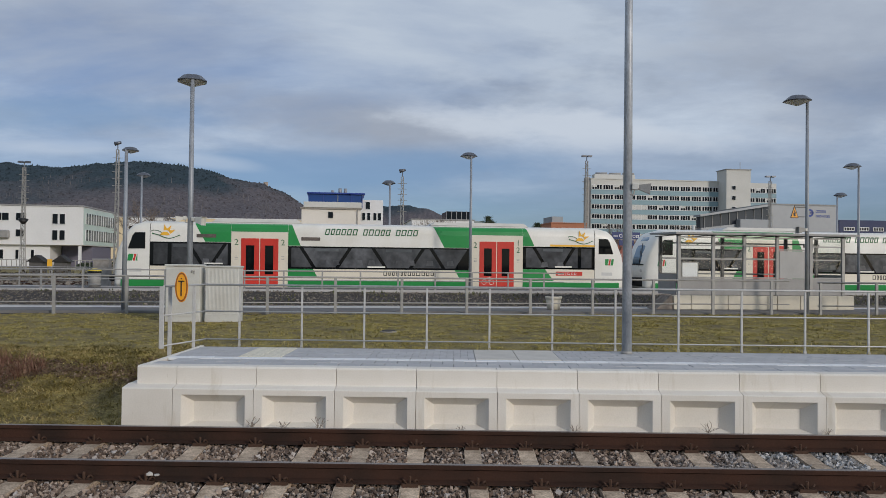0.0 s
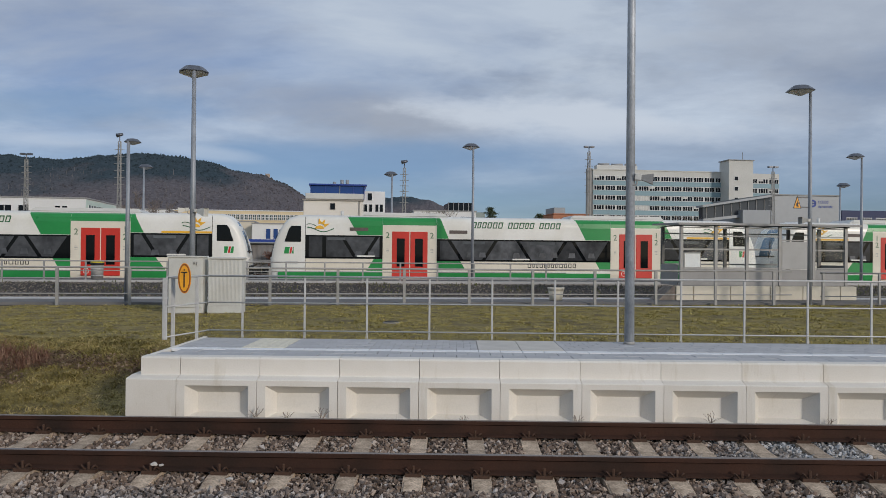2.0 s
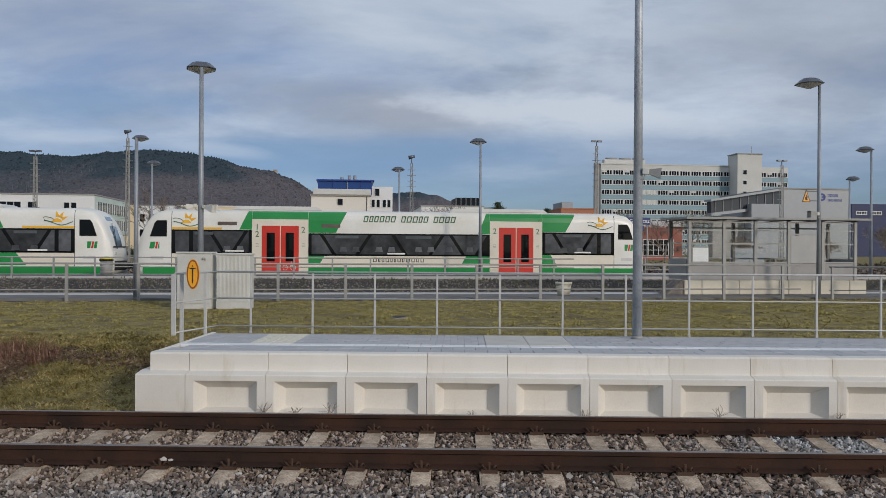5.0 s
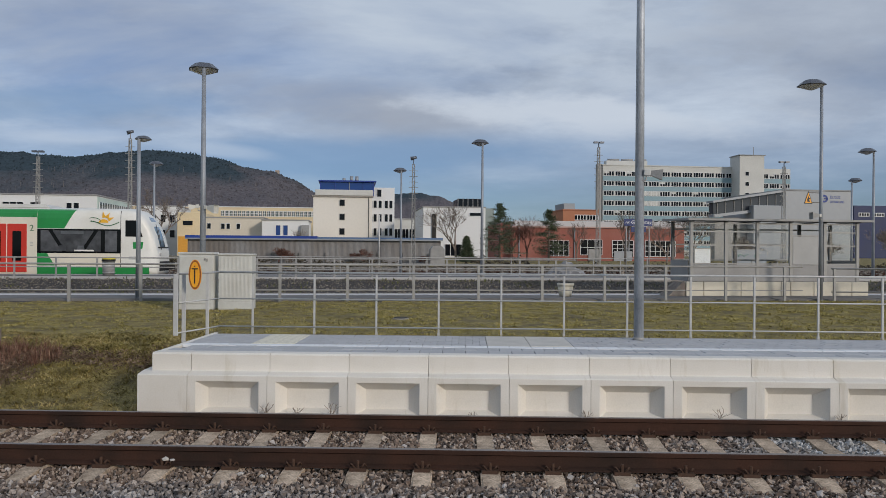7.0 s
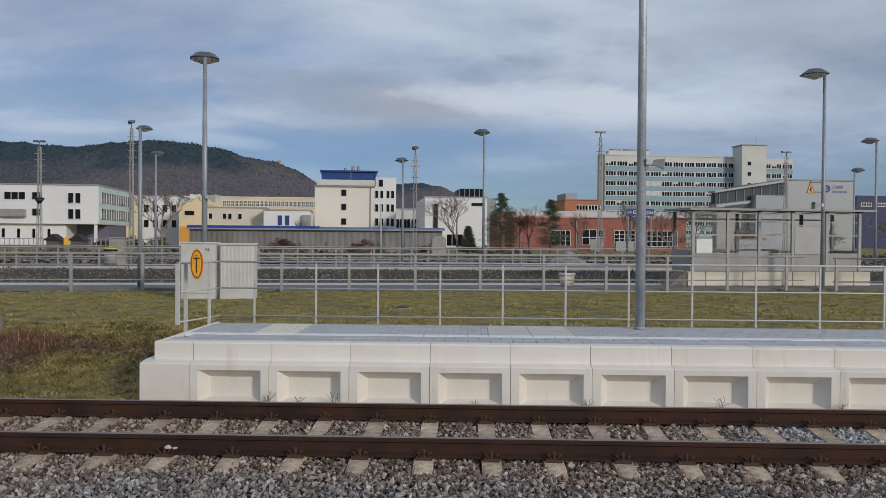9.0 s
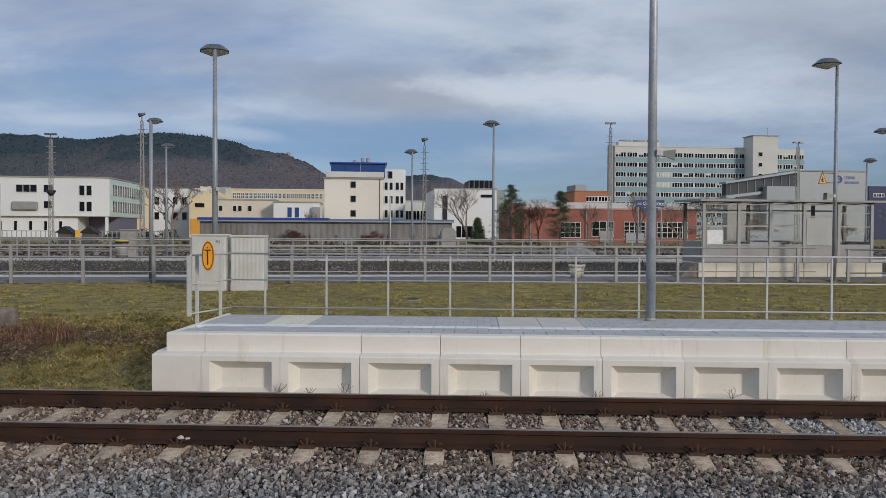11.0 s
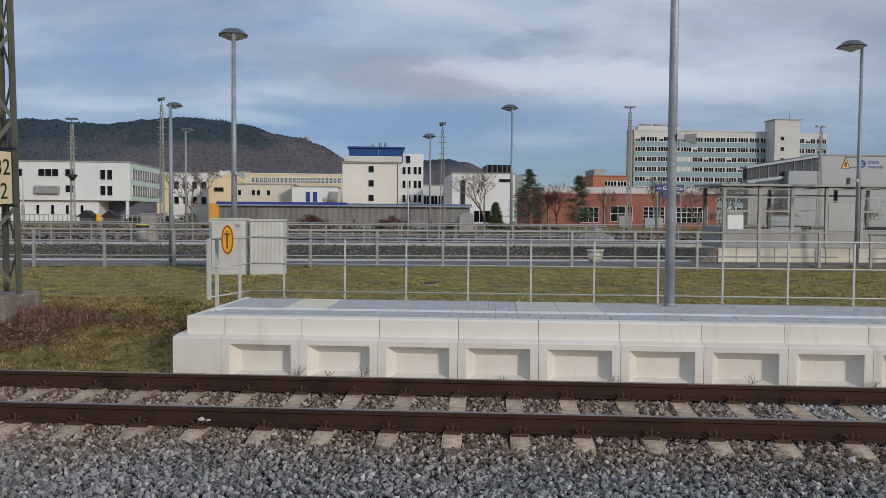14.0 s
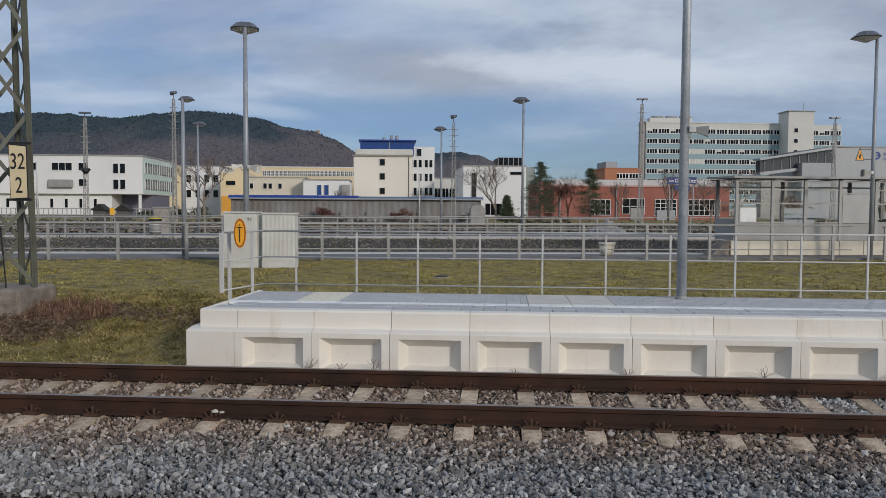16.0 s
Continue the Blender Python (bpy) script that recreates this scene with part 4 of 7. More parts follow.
        for p, q in zip(grid[:-1], grid[1:]):
            for i in range(6):
                ws.faces.new((p[i], p[i + 1], q[i + 1], q[i])).smooth = True
        ob = part("windscreen", ws, wind_glass, t, "large curved windscreen")
        mod = ob.modifiers.new("thick", "SOLIDIFY"); mod.thickness = 0.03
        part("nose_lamp", B(min(s2 * 12.20, s2 * 12.29), max(s2 * 12.20, s2 * 12.29), -0.98, -0.72, 1.22, 1.36, bev=0.02), lamp_glass, t)
        part("bumper", B(min(s2 * 12.1, s2 * 12.31), max(s2 * 12.1, s2 * 12.31), -1.02, 1.02, 0.48, 0.96, bev=0.06), car_dark, t)
        cp = rod(bmesh.new(), (s2 * 12.0, 0, 0.72), (s2 * 12.72, 0, 0.72), 0.11, 0.09, 8)
        box(cp, min(s2 * 12.5, s2 * 12.74), max(s2 * 12.5, s2 * 12.74), -0.2, 0.2, 0.56, 0.88, bev=0.03)
        part("coupler", cp, car_dark, t)
        wp = rod(bmesh.new(), (s2 * 12.26, -0.55, 1.50), (s2 * 12.04, -0.30, 2.45), 0.016, seg=4)
        rod(wp, (s2 * 12.12, -0.52, 2.02), (s2 * 11.90, -0.18, 2.72), 0.014, seg=4)
        part("wiper", wp, car_dark, t)
        fr = rod(bmesh.new(), (s2 * 12.22, -1.0, 1.60), (s2 * 12.22, 1.0, 1.60), 0.03, seg=5)
        part("windscreen_sill", fr, car_dark, t)
        # plain marks: a sun with a swoosh, a two-colour monogram
        sun_m, sw = bmesh.new(), bmesh.new()
        cx = s2 * 9.92
        for a in (100, 62, 24):
            ca, sa = math.cos(radians(a)), math.sin(radians(a))
            prism(sun_m, [(cx + 0.16 * ca - 0.09 * sa, 2.80 + 0.16 * sa + 0.09 * ca), (cx + 0.16 * ca + 0.09 * sa, 2.80 + 0.16 * sa - 0.09 * ca), (cx + 0.46 * ca, 2.80 + 0.42 * sa)], "y", -1.468, -1.40)
        prism(sun_m, [(cx - 0.15 + 0.42 * math.cos(k * math.pi / 10) * 0.5 + 0.1, 2.72 + 0.16 * math.sin(k * math.pi / 10)) for k in range(11)], "y", -1.466, -1.44)
        for k in range(12):
            a, b = k / 12, (k + 1) / 12
            f = lambda q: (cx - 0.62 + 1.25 * q, 2.70 + 0.10 * math.sin(q * 5.5 + 1.4) - 0.02)
            (p, q), (p2, q2) = f(a), f(b)
            prism(sw, [(p, q - 0.02), (p2, q2 - 0.02), (p2, q2 + 0.02), (p, q + 0.02)], "y", -1.466, -1.44)
            lp = lambda q: (cx - 0.42 - 0.24 * math.cos(q * 5.6), 2.84 + 0.10 * math.sin(q * 5.6) + 0.05 * math.cos(q * 5.6))
            (p, q), (p2, q2) = lp(a), lp(b)
            rod(sw, (p, -1.458, q), (p2, -1.458, q2), 0.014, seg=4)
        part("sun_mark", sun_m, logo_yellow, t)
        part("swoosh_mark", sw, letter_green, t)
        x = s2 * 11.36 - 0.27
        em, br = bmesh.new(), bmesh.new()
        prism(em, [(x, 1.53), (x + 0.22, 1.53), (x + 0.28, 1.84), (x + 0.06, 1.84)], "y", -1.447, -1.40)
        prism(br, [(x + 0.25, 1.53), (x + 0.34, 1.53), (x + 0.40, 1.84), (x + 0.31, 1.84)], "y", -1.447, -1.40)
        prism(em, [(x + 0.37, 1.53), (x + 0.50, 1.53), (x + 0.54, 1.84), (x + 0.43, 1.84)], "y", -1.447, -1.40)
        part("monogram", em, car_green, t)
        part("monogram_core", br, car_red, t)
        part("cab_plate", B(s2 * 11.15 - 0.4, s2 * 11.15 + 0.4, -1.449, -1.40, 1.02, 1.18, bev=0.003), car_roof, t)
        part("cab_joint", panel(((s2 * 10.63 - 0.012, s2 * 10.63 + 0.012, 0.4), (s2 * 10.63 - 0.012, s2 * 10.63 + 0.012, 3.28)), 0.004), car_dark, t)
    # lettering stands as plain bars
    letter_row(t, letter_green, -1.78 if first_left else -2.66, 2.84, [0.20, 0.17, 0.19, 0.20, 0.20, 0.21, -0.15, 0.20, 0.22, 0.22, 0.17, 0.20, -0.15, 0.20, 0.22, 0.21, 0.21], 0.30, 0.068, -1.4535, 0.07)
    letter_row(t, car_dark, -1.30 if first_left else 0.15, 0.93, [0.17, 0.10, 0.12, 0.16, 0.10, 0.10, 0.15, 0.11, 0.20, 0.15, 0.15, 0.15], 0.22, 0.07, -1.457)
    for x, z in ((-3.75, 2.56), (-8.55, 2.64)):
        part("vent_grille", panel(((x, x + 0.88, z), (x, x + 0.88, z + 0.16)), 0.016), vent_brown, t)
    # advert field
    if advert:
        ad = part("advert", panel(((8.65, 10.0, 1.0), (8.65, 10.0, 1.2)), 0.014), car_red, t, "red advert field with white bars")
        part("advert_bars", bars(bmesh.new(), 8.75, 1.05, [0.14, 0.1, 0.06, 0.14, 0.1, 0.1], 0.10, 0.06, -1.465), line_white, ad)
    # pale cycle sign on a door
    cy = bmesh.new()
    dx = 5.67 - 0.62 if not first_left else -5.67 + 0.24
    for ox in (0.0, 0.36):
        for k in range(14):
            a0, a1 = k * math.pi / 7, (k + 1) * math.pi / 7
            prism(cy, [(dx + ox + r * math.cos(a), 0.66 + r * math.sin(a)) for r, a in ((0.11, a0), (0.13, a0), (0.13, a1), (0.11, a1))], "y", -1.487, -1.48)
    for (p, q), (p2, q2) in (((0, 0.66), (0.12, 0.86)), ((0.12, 0.86), (0.30, 0.88)), ((0.36, 0.66), (0.28, 0.94)), ((0, 0.66), (0.2, 0.66)), ((0.2, 0.66), (0.30, 0.88))):
        rod(cy, (dx + p, -1.483, q), (dx + p2, -1.483, q2), 0.01, seg=4)
    part("cycle_sign", cy, car_white, t)
    # running gear behind the skirt
    gear = bmesh.new()
    for x in (-8.55, 8.55):
        box(gear, x - 1.5, x + 1.5, -1.0, 1.0, 0.35, 0.62)
    box(gear, -5.5, 5.5, -1.15, 1.15, 0.22, 0.5)
    part("underframe", gear, car_dark, t)
    wb = rod(rod(bmesh.new(), (0, -0.80, 0.385), (0, -0.68, 0.385), 0.385, seg=20), (0, 0.68, 0.385), (0, 0.80, 0.385), 0.385, seg=20)
    rod(wb, (0, -0.7, 0.385), (0, 0.7, 0.385), 0.08, seg=8)
    w0 = part("wheelset", wb, car_dark, t, at=pose(-9.45, 0, 0))
    for x in (-7.65, 7.65, 9.45):
        share(w0, pose(x, 0, 0))
    return t


def numeral(parent, s, x, z, size, y=-1.465, mat=None):
    cu = bpy.data.curves.new("numeral", "FONT")
    cu.body, cu.size, cu.align_x, cu.extrude = s, size * 1.15, "CENTER", 0.003
    tmp = bpy.data.objects.new("numeral_tmp", cu)
    me = bpy.data.meshes.new_from_object(tmp)
    bpy.data.objects.remove(tmp)
    me.materials.clear()
    me.materials.append(mat or letter_green)
    o = new("numeral", me)
    o.parent = parent
    o.matrix_basis = pose(x, y, z, 90, 0, 0)


CARS = [railcar(3.41, False, True), railcar(3.41 + 25.55, False), railcar(3.41 + 51.1, True)]
# way of the train along its track, in metres, second by second
RUN = [(0, 0), (0.5, -4.43), (1, -8.97), (1.5, -13.71), (2, -18.58), (2.5, -23.59), (3, -28.75), (3.5, -33.97), (4, -39.38), (4.5, -44.95), (5, -50.62), (5.5, -56.40), (6, -62.25), (6.5, -68.16), (7, -74.25), (7.5, -80.45), (8, -86.8), (9, -99.9), (10, -113.4), (12, -141.4), (14, -170.4), (16, -200.4)]


def motions():
    for n, c in enumerate(CARS):
        walk(c, [(t, back(3.41 + 25.55 * n + s, 31.12, RAIL_Z)) for t, s in RUN])

# ---- station behind ----
pale_path = M("pale_pathway_paving", (0.62, 0.61, 0.60), 0.8, var=0.08, scale=0.8, fine=25, bump=0.1, spec=0.15, col2=(0.50, 0.49, 0.48), streak=(0.3, 2, 1))
edge_pale = M("pale_edge_slab", (0.48, 0.47, 0.46), 0.8, var=0.08, scale=0.8, fine=20, bump=0.1)
block_cream = M("cream_base_block", (0.66, 0.61, 0.50), 0.8, var=0.06, scale=2, fine=30, bump=0.1, rnd=0.06)
panel_grey = M("grey_wall_panel", (0.31, 0.305, 0.298), 0.5, var=0.08, scale=1.5, bump=0.02)
frame_grey = M("shelter_frame_grey", (0.14, 0.135, 0.13), 0.5, 0.2, var=0.08, bump=0.04)


def thin_glass(name, gloss):
    """A thin clear pane: nearly all light passes straight through, a little is mirrored."""
    mt = bpy.data.materials.new(name)
    mt.use_nodes = True
    t = mt.node_tree
    t.nodes.clear()
    a, b, m, o = (t.nodes.new(k) for k in ("ShaderNodeBsdfTransparent", "ShaderNodeBsdfGlossy", "ShaderNodeMixShader", "ShaderNodeOutputMaterial"))
    a.inputs["Color"].default_value = (0.975, 0.985, 0.98, 1)
    b.inputs["Roughness"].default_value = 0.03
    m.inputs[0].default_value = gloss
    link(t, a.outputs[0], m.inputs[1]); link(t, b.outputs[0], m.inputs[2]); link(t, m.outputs[0], o.inputs[0])
    return mt


clear_glass = thin_glass("clear_glass", 0.014)
hall_panel = M("pale_notice_panel", (0.40, 0.40, 0.395), 0.5, var=0.06, scale=1.5, bump=0.02)
sign_blue = M("sign_blue", (0.012, 0.03, 0.14), 0.4, var=0.04, bump=0)
base_mat = M("foundation_concrete", (0.26, 0.225, 0.19), 0.9, var=0.16, scale=5, fine=40, bump=0.5, col2=(0.15, 0.12, 0.10))
weed_mat = M("weed_green", (0.06, 0.085, 0.025), 0.9, var=0.2, bump=0, island=0.5)
stone_back = M("rear_ballast_stone", (0.20, 0.178, 0.150), 0.95, var=0.25, scale=0.6, fine=30, bump=0.3, col2=(0.12, 0.105, 0.085), island=0.45)


def rear_station():
    t = thing("pathway", back(0, 0, 0), "pale wet-looking pathway behind a low kerb", "path", kind="structure")
    part("surface", B(-70, 60, 16.0, 17.75, -0.4, 0.362), asphalt, t)
    part("pale_strip", B(-70, 60, 17.752, 18.5, -0.4, 0.37), pale_path, t)
    part("kerb", B(-70, 60, 15.86, 15.98, -0.4, 0.345), asphalt, t)
    part("rear_kerb", B(-70, 60, 18.52, 18.66, -0.4, 0.385), concrete_grey, t)
    t = thing("island_platform", back(0, 0, 0), "low island platform with pale edge slabs", "platform", kind="structure")
    part("platform_core", B(-80, 60, 26.52, 28.9, -0.4, 0.64), asphalt, t)
    part("edge_slab", B(-80, 60, 26.2, 26.5, -0.4, 0.655), edge_pale, t)
    part("edge_face", B(-80, 60, 26.14, 26.19, -0.4, 0.56), concrete_grey, t)
    part("edge_slab", B(-80, 60, 28.92, 29.5, -0.4, 0.655), edge_pale, t)
    track("rear_track", back(0, 31.12, RAIL_Z), -230, 90, [0.6 * k for k in range(-70, 90)], "station track with rusty rails on concrete sleepers", clips=False)
    for v in (43.5, 48.0, 53.0):
        track("yard_track", back(0, v, 0.34), -110, 110, [1.2 * k for k in range(-40, 50)], "yard track with rusty rails in brown ballast", clips=False)
    t = thing("rear_platform", back(0, 0, 0), "low rear platform of dark paving", "platform", kind="structure")
    part("platform_core", B(-80, 60, 33.4, 39.6, -0.4, 0.34), asphalt, t)

    def strip(rng, n):
        u, v = rng.uniform(-32, 34, n), rng.uniform(18.8, 26.15, n)
        k = np.clip((v - 19.2) / 6.4, 0, 1)
        z = 0.27 - 0.05 * np.clip((u + 2) / 14, 0, 1) + rng.uniform(-0.03, 0.05, n) + 0.27 * k * k * (3 - 2 * k)
        return np.stack([u * CT - v * ST, u * ST + v * CT, z], 1)

    stones("ballast_strip", 30000, strip, (0.015, 0.040), stone_back, "dark weathered ballast with weeds beside the platform", 8)

    def yard(rng, n):
        u, v = rng.uniform(-52, 60, n), rng.uniform(40, 66, n)
        return np.stack([u * CT - v * ST, u * ST + v * CT, 0.25 + rng.uniform(-0.05, 0.07, n)], 1)

    stones("yard_ballast", 9000, yard, (0.06, 0.16), stone_back, "brown yard ballast between the rails", 9)


def waiting_shelter():
    t = thing("waiting_shelter", back(12.62, 17.2, 0.37), "grey steel and glass platform shelter on cream base blocks", "shelter")
    W, D = 6.55, 1.55
    for k, (a, b) in enumerate(((0, 0.62), (0.63, 1.35), (1.36, 1.95), (1.96, 3.4), (3.41, 3.75), (3.76, 4.6), (4.61, 5.3), (5.31, 6.0), (6.01, 6.62))):
        part("base_block", B(a + 0.006, b - 0.006, -0.06, 0.12, 0.0, 0.475, bev=0.008), block_cream, t)
    xs = [0.20, 1.43, 2.56, 3.77, 5.02, 6.23]
    post = part("post", B(-0.055, 0.055, -0.045, 0.045, 0.48, 2.52, bev=0.006), galv_dull, t, at=pose(xs[0], 0, 0))
    for x in xs[1:]:
        share(post, pose(x, 0, 0))
    rear_post = part("rear_post", B(-0.055, 0.055, -0.045, 0.045, 0.48, 2.52, bev=0.006), frame_grey, t, at=pose(xs[0], D, 0))
    for x in (xs[2], xs[4], xs[5]):
        share(rear_post, pose(x, D, 0))
    for a, b in zip(xs[:-1], xs[1:]):
        solid = (a == xs[3])
        part("lower_panel", B(a + 0.06, b - 0.06, -0.02, 0.02, 0.49, 1.06, bev=0.004), panel_grey, t)
        if solid:
            part("notice_board", B(a + 0.07, b - 0.10, -0.035, 0.015, 1.07, 2.02, bev=0.006), hall_panel, t)
        zs = (1.09, 1.72, 2.18, 2.46) if not solid else (2.06, 2.46)
        for z in zs:
            part("glazing_bar", B(a + 0.056, b - 0.056, -0.022, 0.022, z - 0.022, z + 0.022), galv_dull, t)
        if not solid:
            g = part("glass_pane", B(a + 0.056, b - 0.056, -0.004, 0.004, 1.112, 2.438), clear_glass, t)
            g.visible_shadow = False
    # rear glazing rails and timetable case seen through the panes
    for z in (0.55, 1.2, 1.75, 2.3):
        part("rear_rail", B(0.26, 6.17, D - 0.02, D + 0.02, z - 0.025, z + 0.025), galv_dull, t)
    part("timetable_case", B(0.33, 0.95, 0.09, 0.14, 1.0, 1.62, bev=0.01), galv_dull, t, "pale timetable case")
    part("notice_sheet", B(0.37, 0.91, 0.083, 0.0895, 1.04, 1.58), line_white, t)
    part("bench", B(2.0, 4.9, 0.9, 1.25, 0.92, 0.97, bev=0.01), frame_grey, t)
    bm = bmesh.new()
    prism(bm, [(-0.22, 2.55), (-0.22, 2.62), (D + 0.5, 2.66), (D + 0.5, 2.60)], "x", 0.0, 6.72)
    part("roof", bm, panel_grey, t, "thin sloping grey roof")
    for x in xs:
        part("roof_beam", B(x - 0.03, x + 0.03, -0.18, D + 0.4, 2.522, 2.548), black_paint, t)
    for s, a in ((0.14, 0.0), (6.29, 0)):
        part("end_panel", B(s - 0.015, s + 0.015, 0.1, D, 0.49, 1.2), panel_grey, t)
        g = part("end_pane", B(s - 0.004, s + 0.004, 0.1, D, 1.22, 2.4), clear_glass, t)
        g.visible_shadow = False
    # small ramp cheek beside the blocks
    r = thing("ramp_cheek", back(12.0, 17.35, 0.37), "grey concrete ramp cheek beside the shelter", "ramp", kind="structure")
    part("cheek", prism(bmesh.new(), [(0, 0), (0.58, 0), (0.58, 0.46), (0.5, 0.46)], "y", -0.2, 0.6), base_mat, r)


def small_station_things():
    # planter
    t = thing("planter", back(8.4, 17.0, 0.37), "round cream concrete planter", "planter")
    bm = bmesh.new()
    rod(bm, (0, 0, 0), (0, 0, 0.34), 0.20, 0.25, 24)
    rod(bm, (0, 0, 0.34), (0, 0, 0.43), 0.27, 0.275, 24)
    part("pot", bm, block_cream, t)
    part("soil", rod(bmesh.new(), (0, 0, 0.40), (0, 0, 0.437), 0.20, 0.19, 18), car_dark, t)
    # litter bin with a striped lid
    t = thing("litter_bin", back(-9.04, 27.6, 0.65), "grey round litter bin with yellow and black lid", "litter bin")
    part("drum", rod(bmesh.new(), (0, 0, 0), (0, 0, 0.62), 0.24, 0.26, 24), galv_dull, t)
    bands = rod(bmesh.new(), (0, 0, 0.12), (0, 0, 0.16), 0.262, seg=24)
    rod(bands, (0, 0, 0.42), (0, 0, 0.46), 0.266, seg=24)
    part("band", bands, galv, t)
    part("lid_rim", rod(bmesh.new(), (0, 0, 0.62), (0, 0, 0.70), 0.285, 0.285, 24), black_paint, t)
    part("lid", rod(rod(bmesh.new(), (0, 0, 0.704), (0, 0, 0.77), 0.29, 0.25, 24), (0, 0, 0.77), (0, 0, 0.82), 0.25, 0.08, 24), M("bin_yellow", (0.72, 0.60, 0.05), 0.5, var=0.05, bump=0), t, "yellow domed lid")
    # grey box behind
    t = thing("relay_cabinet", back(-11.5, 37.6, 0.34), "weathered grey concrete relay cabinet", "cabinet")
    part("body", B(-0.42, 0.42, -0.3, 0.3, 0, 1.48, bev=0.02), concrete_grey, t)
    part("lid", B(-0.46, 0.46, -0.34, 0.34, 1.484, 1.56, bev=0.015), panel_grey, t)
    # yellow track marker
    t = thing("marker_post", back(-24.5, 68, 0.27), "small yellow marker board on a post", "sign")
    part("post", rod(bmesh.new(), (0, 0, 0), (0, 0, 1.6), 0.04, seg=8), galv_dull, t)
    part("board", B(-0.22, 0.22, -0.08, -0.045, 0.8, 1.55, bev=0.01), logo_yellow, t)
    # warning triangle on the lamp pole, and clamp
    t = thing("warning_sign", back(16.05, 15.62, 3.44), "orange warning triangle with black mark on brackets", "sign")
    part("border", prism(bmesh.new(), [(-0.145, 0), (0.145, 0), (0, 0.42)], "y", -0.012, 0.0), black_paint, t)
    part("face", prism(bmesh.new(), [(-0.115, 0.022), (0.115, 0.022), (0, 0.355)], "y", -0.018, -0.0125), sign_orange, t)
    part("mark", prism(bmesh.new(), [(-0.03, 0.06), (0.045, 0.06), (0.02, 0.14), (0.05, 0.16), (-0.02, 0.27), (-0.005, 0.18), (-0.045, 0.16)], "y", -0.024, -0.0185), black_paint, t)
    br = rod(bmesh.new(), (0.05, 0.02, 0.05), (0.48, 0.09, 0.05), 0.014, seg=6)
    rod(br, (0.0, 0.02, 0.36), (0.48, 0.09, 0.36), 0.014, seg=6)
    part("bracket", br, frame_grey, t)
    # station name board
    t = thing("station_name_board", back(20.7, 43, 0.3), "dark blue station name board with white bars on posts", "sign")
    part("board", B(-0.98, 0.98, -0.05, 0.0, 3.28, 3.76, bev=0.01), sign_blue, t)
    part("line_bars", bars(bmesh.new(), -0.88, 3.45, [0.08, 0.08, 0.08], 0.10, 0.03, -0.052), line_white, t)
    for txt, x in (("G\u00f6", -0.28), ("tz", 0.80)):
        numeral(t, txt, x, 3.40, 0.30, -0.056, line_white)
    part("middle_bars", bars(bmesh.new(), -0.02, 3.41, [0.12, 0.12, 0.12, 0.18], 0.17, 0.04, -0.052), line_white, t)
    part("small_board", B(-0.5, 0.55, -0.05, 0.0, 2.86, 3.22, bev=0.01), sign_blue, t)
    for x in (-0.8, 0.8):
        part("post", rod(bmesh.new(), (x, 0.06, 0), (x, 0.06, 3.76), 0.04, seg=8), galv_dull, t)


def warning_lamps():
    street_lamp(back(7.42, 27.6, 0.65), 6.2, 12, 0.74)
    street_lamp(back(26.84, 27.6, 0.65), 6.2, 75, 0.74)
    street_lamp(back(-9.11, 36, 0.34), 6.1, -5, 0.70)
    street_lamp(back(4.25, 36, 0.34), 6.0, 10, 0.72)
    street_lamp(back(31.4, 36, 0.34), 5.9, -70, 0.72)
    for u, h, top in ((-27.59, 10.1, "flood"), (-19.28, 12.0, "head"), (7.76, 10.1, "head"), (26.68, 12.2, "flood"), (46.8, 10.6, "flood")):
        lattice_mast(back(u, 70, 0.26), h, 0.19, 0.11, top)


# ---- lattice mast beside the front track ----
mast_green = M("mast_green_paint", (0.125, 0.135, 0.105), 0.65, var=0.12, scale=2, fine=30, bump=0.08, col2=(0.09, 0.085, 0.07))
board_cream = M("board_cream", (0.72, 0.60, 0.38), 0.45, var=0.04, scale=3, bump=0.01)


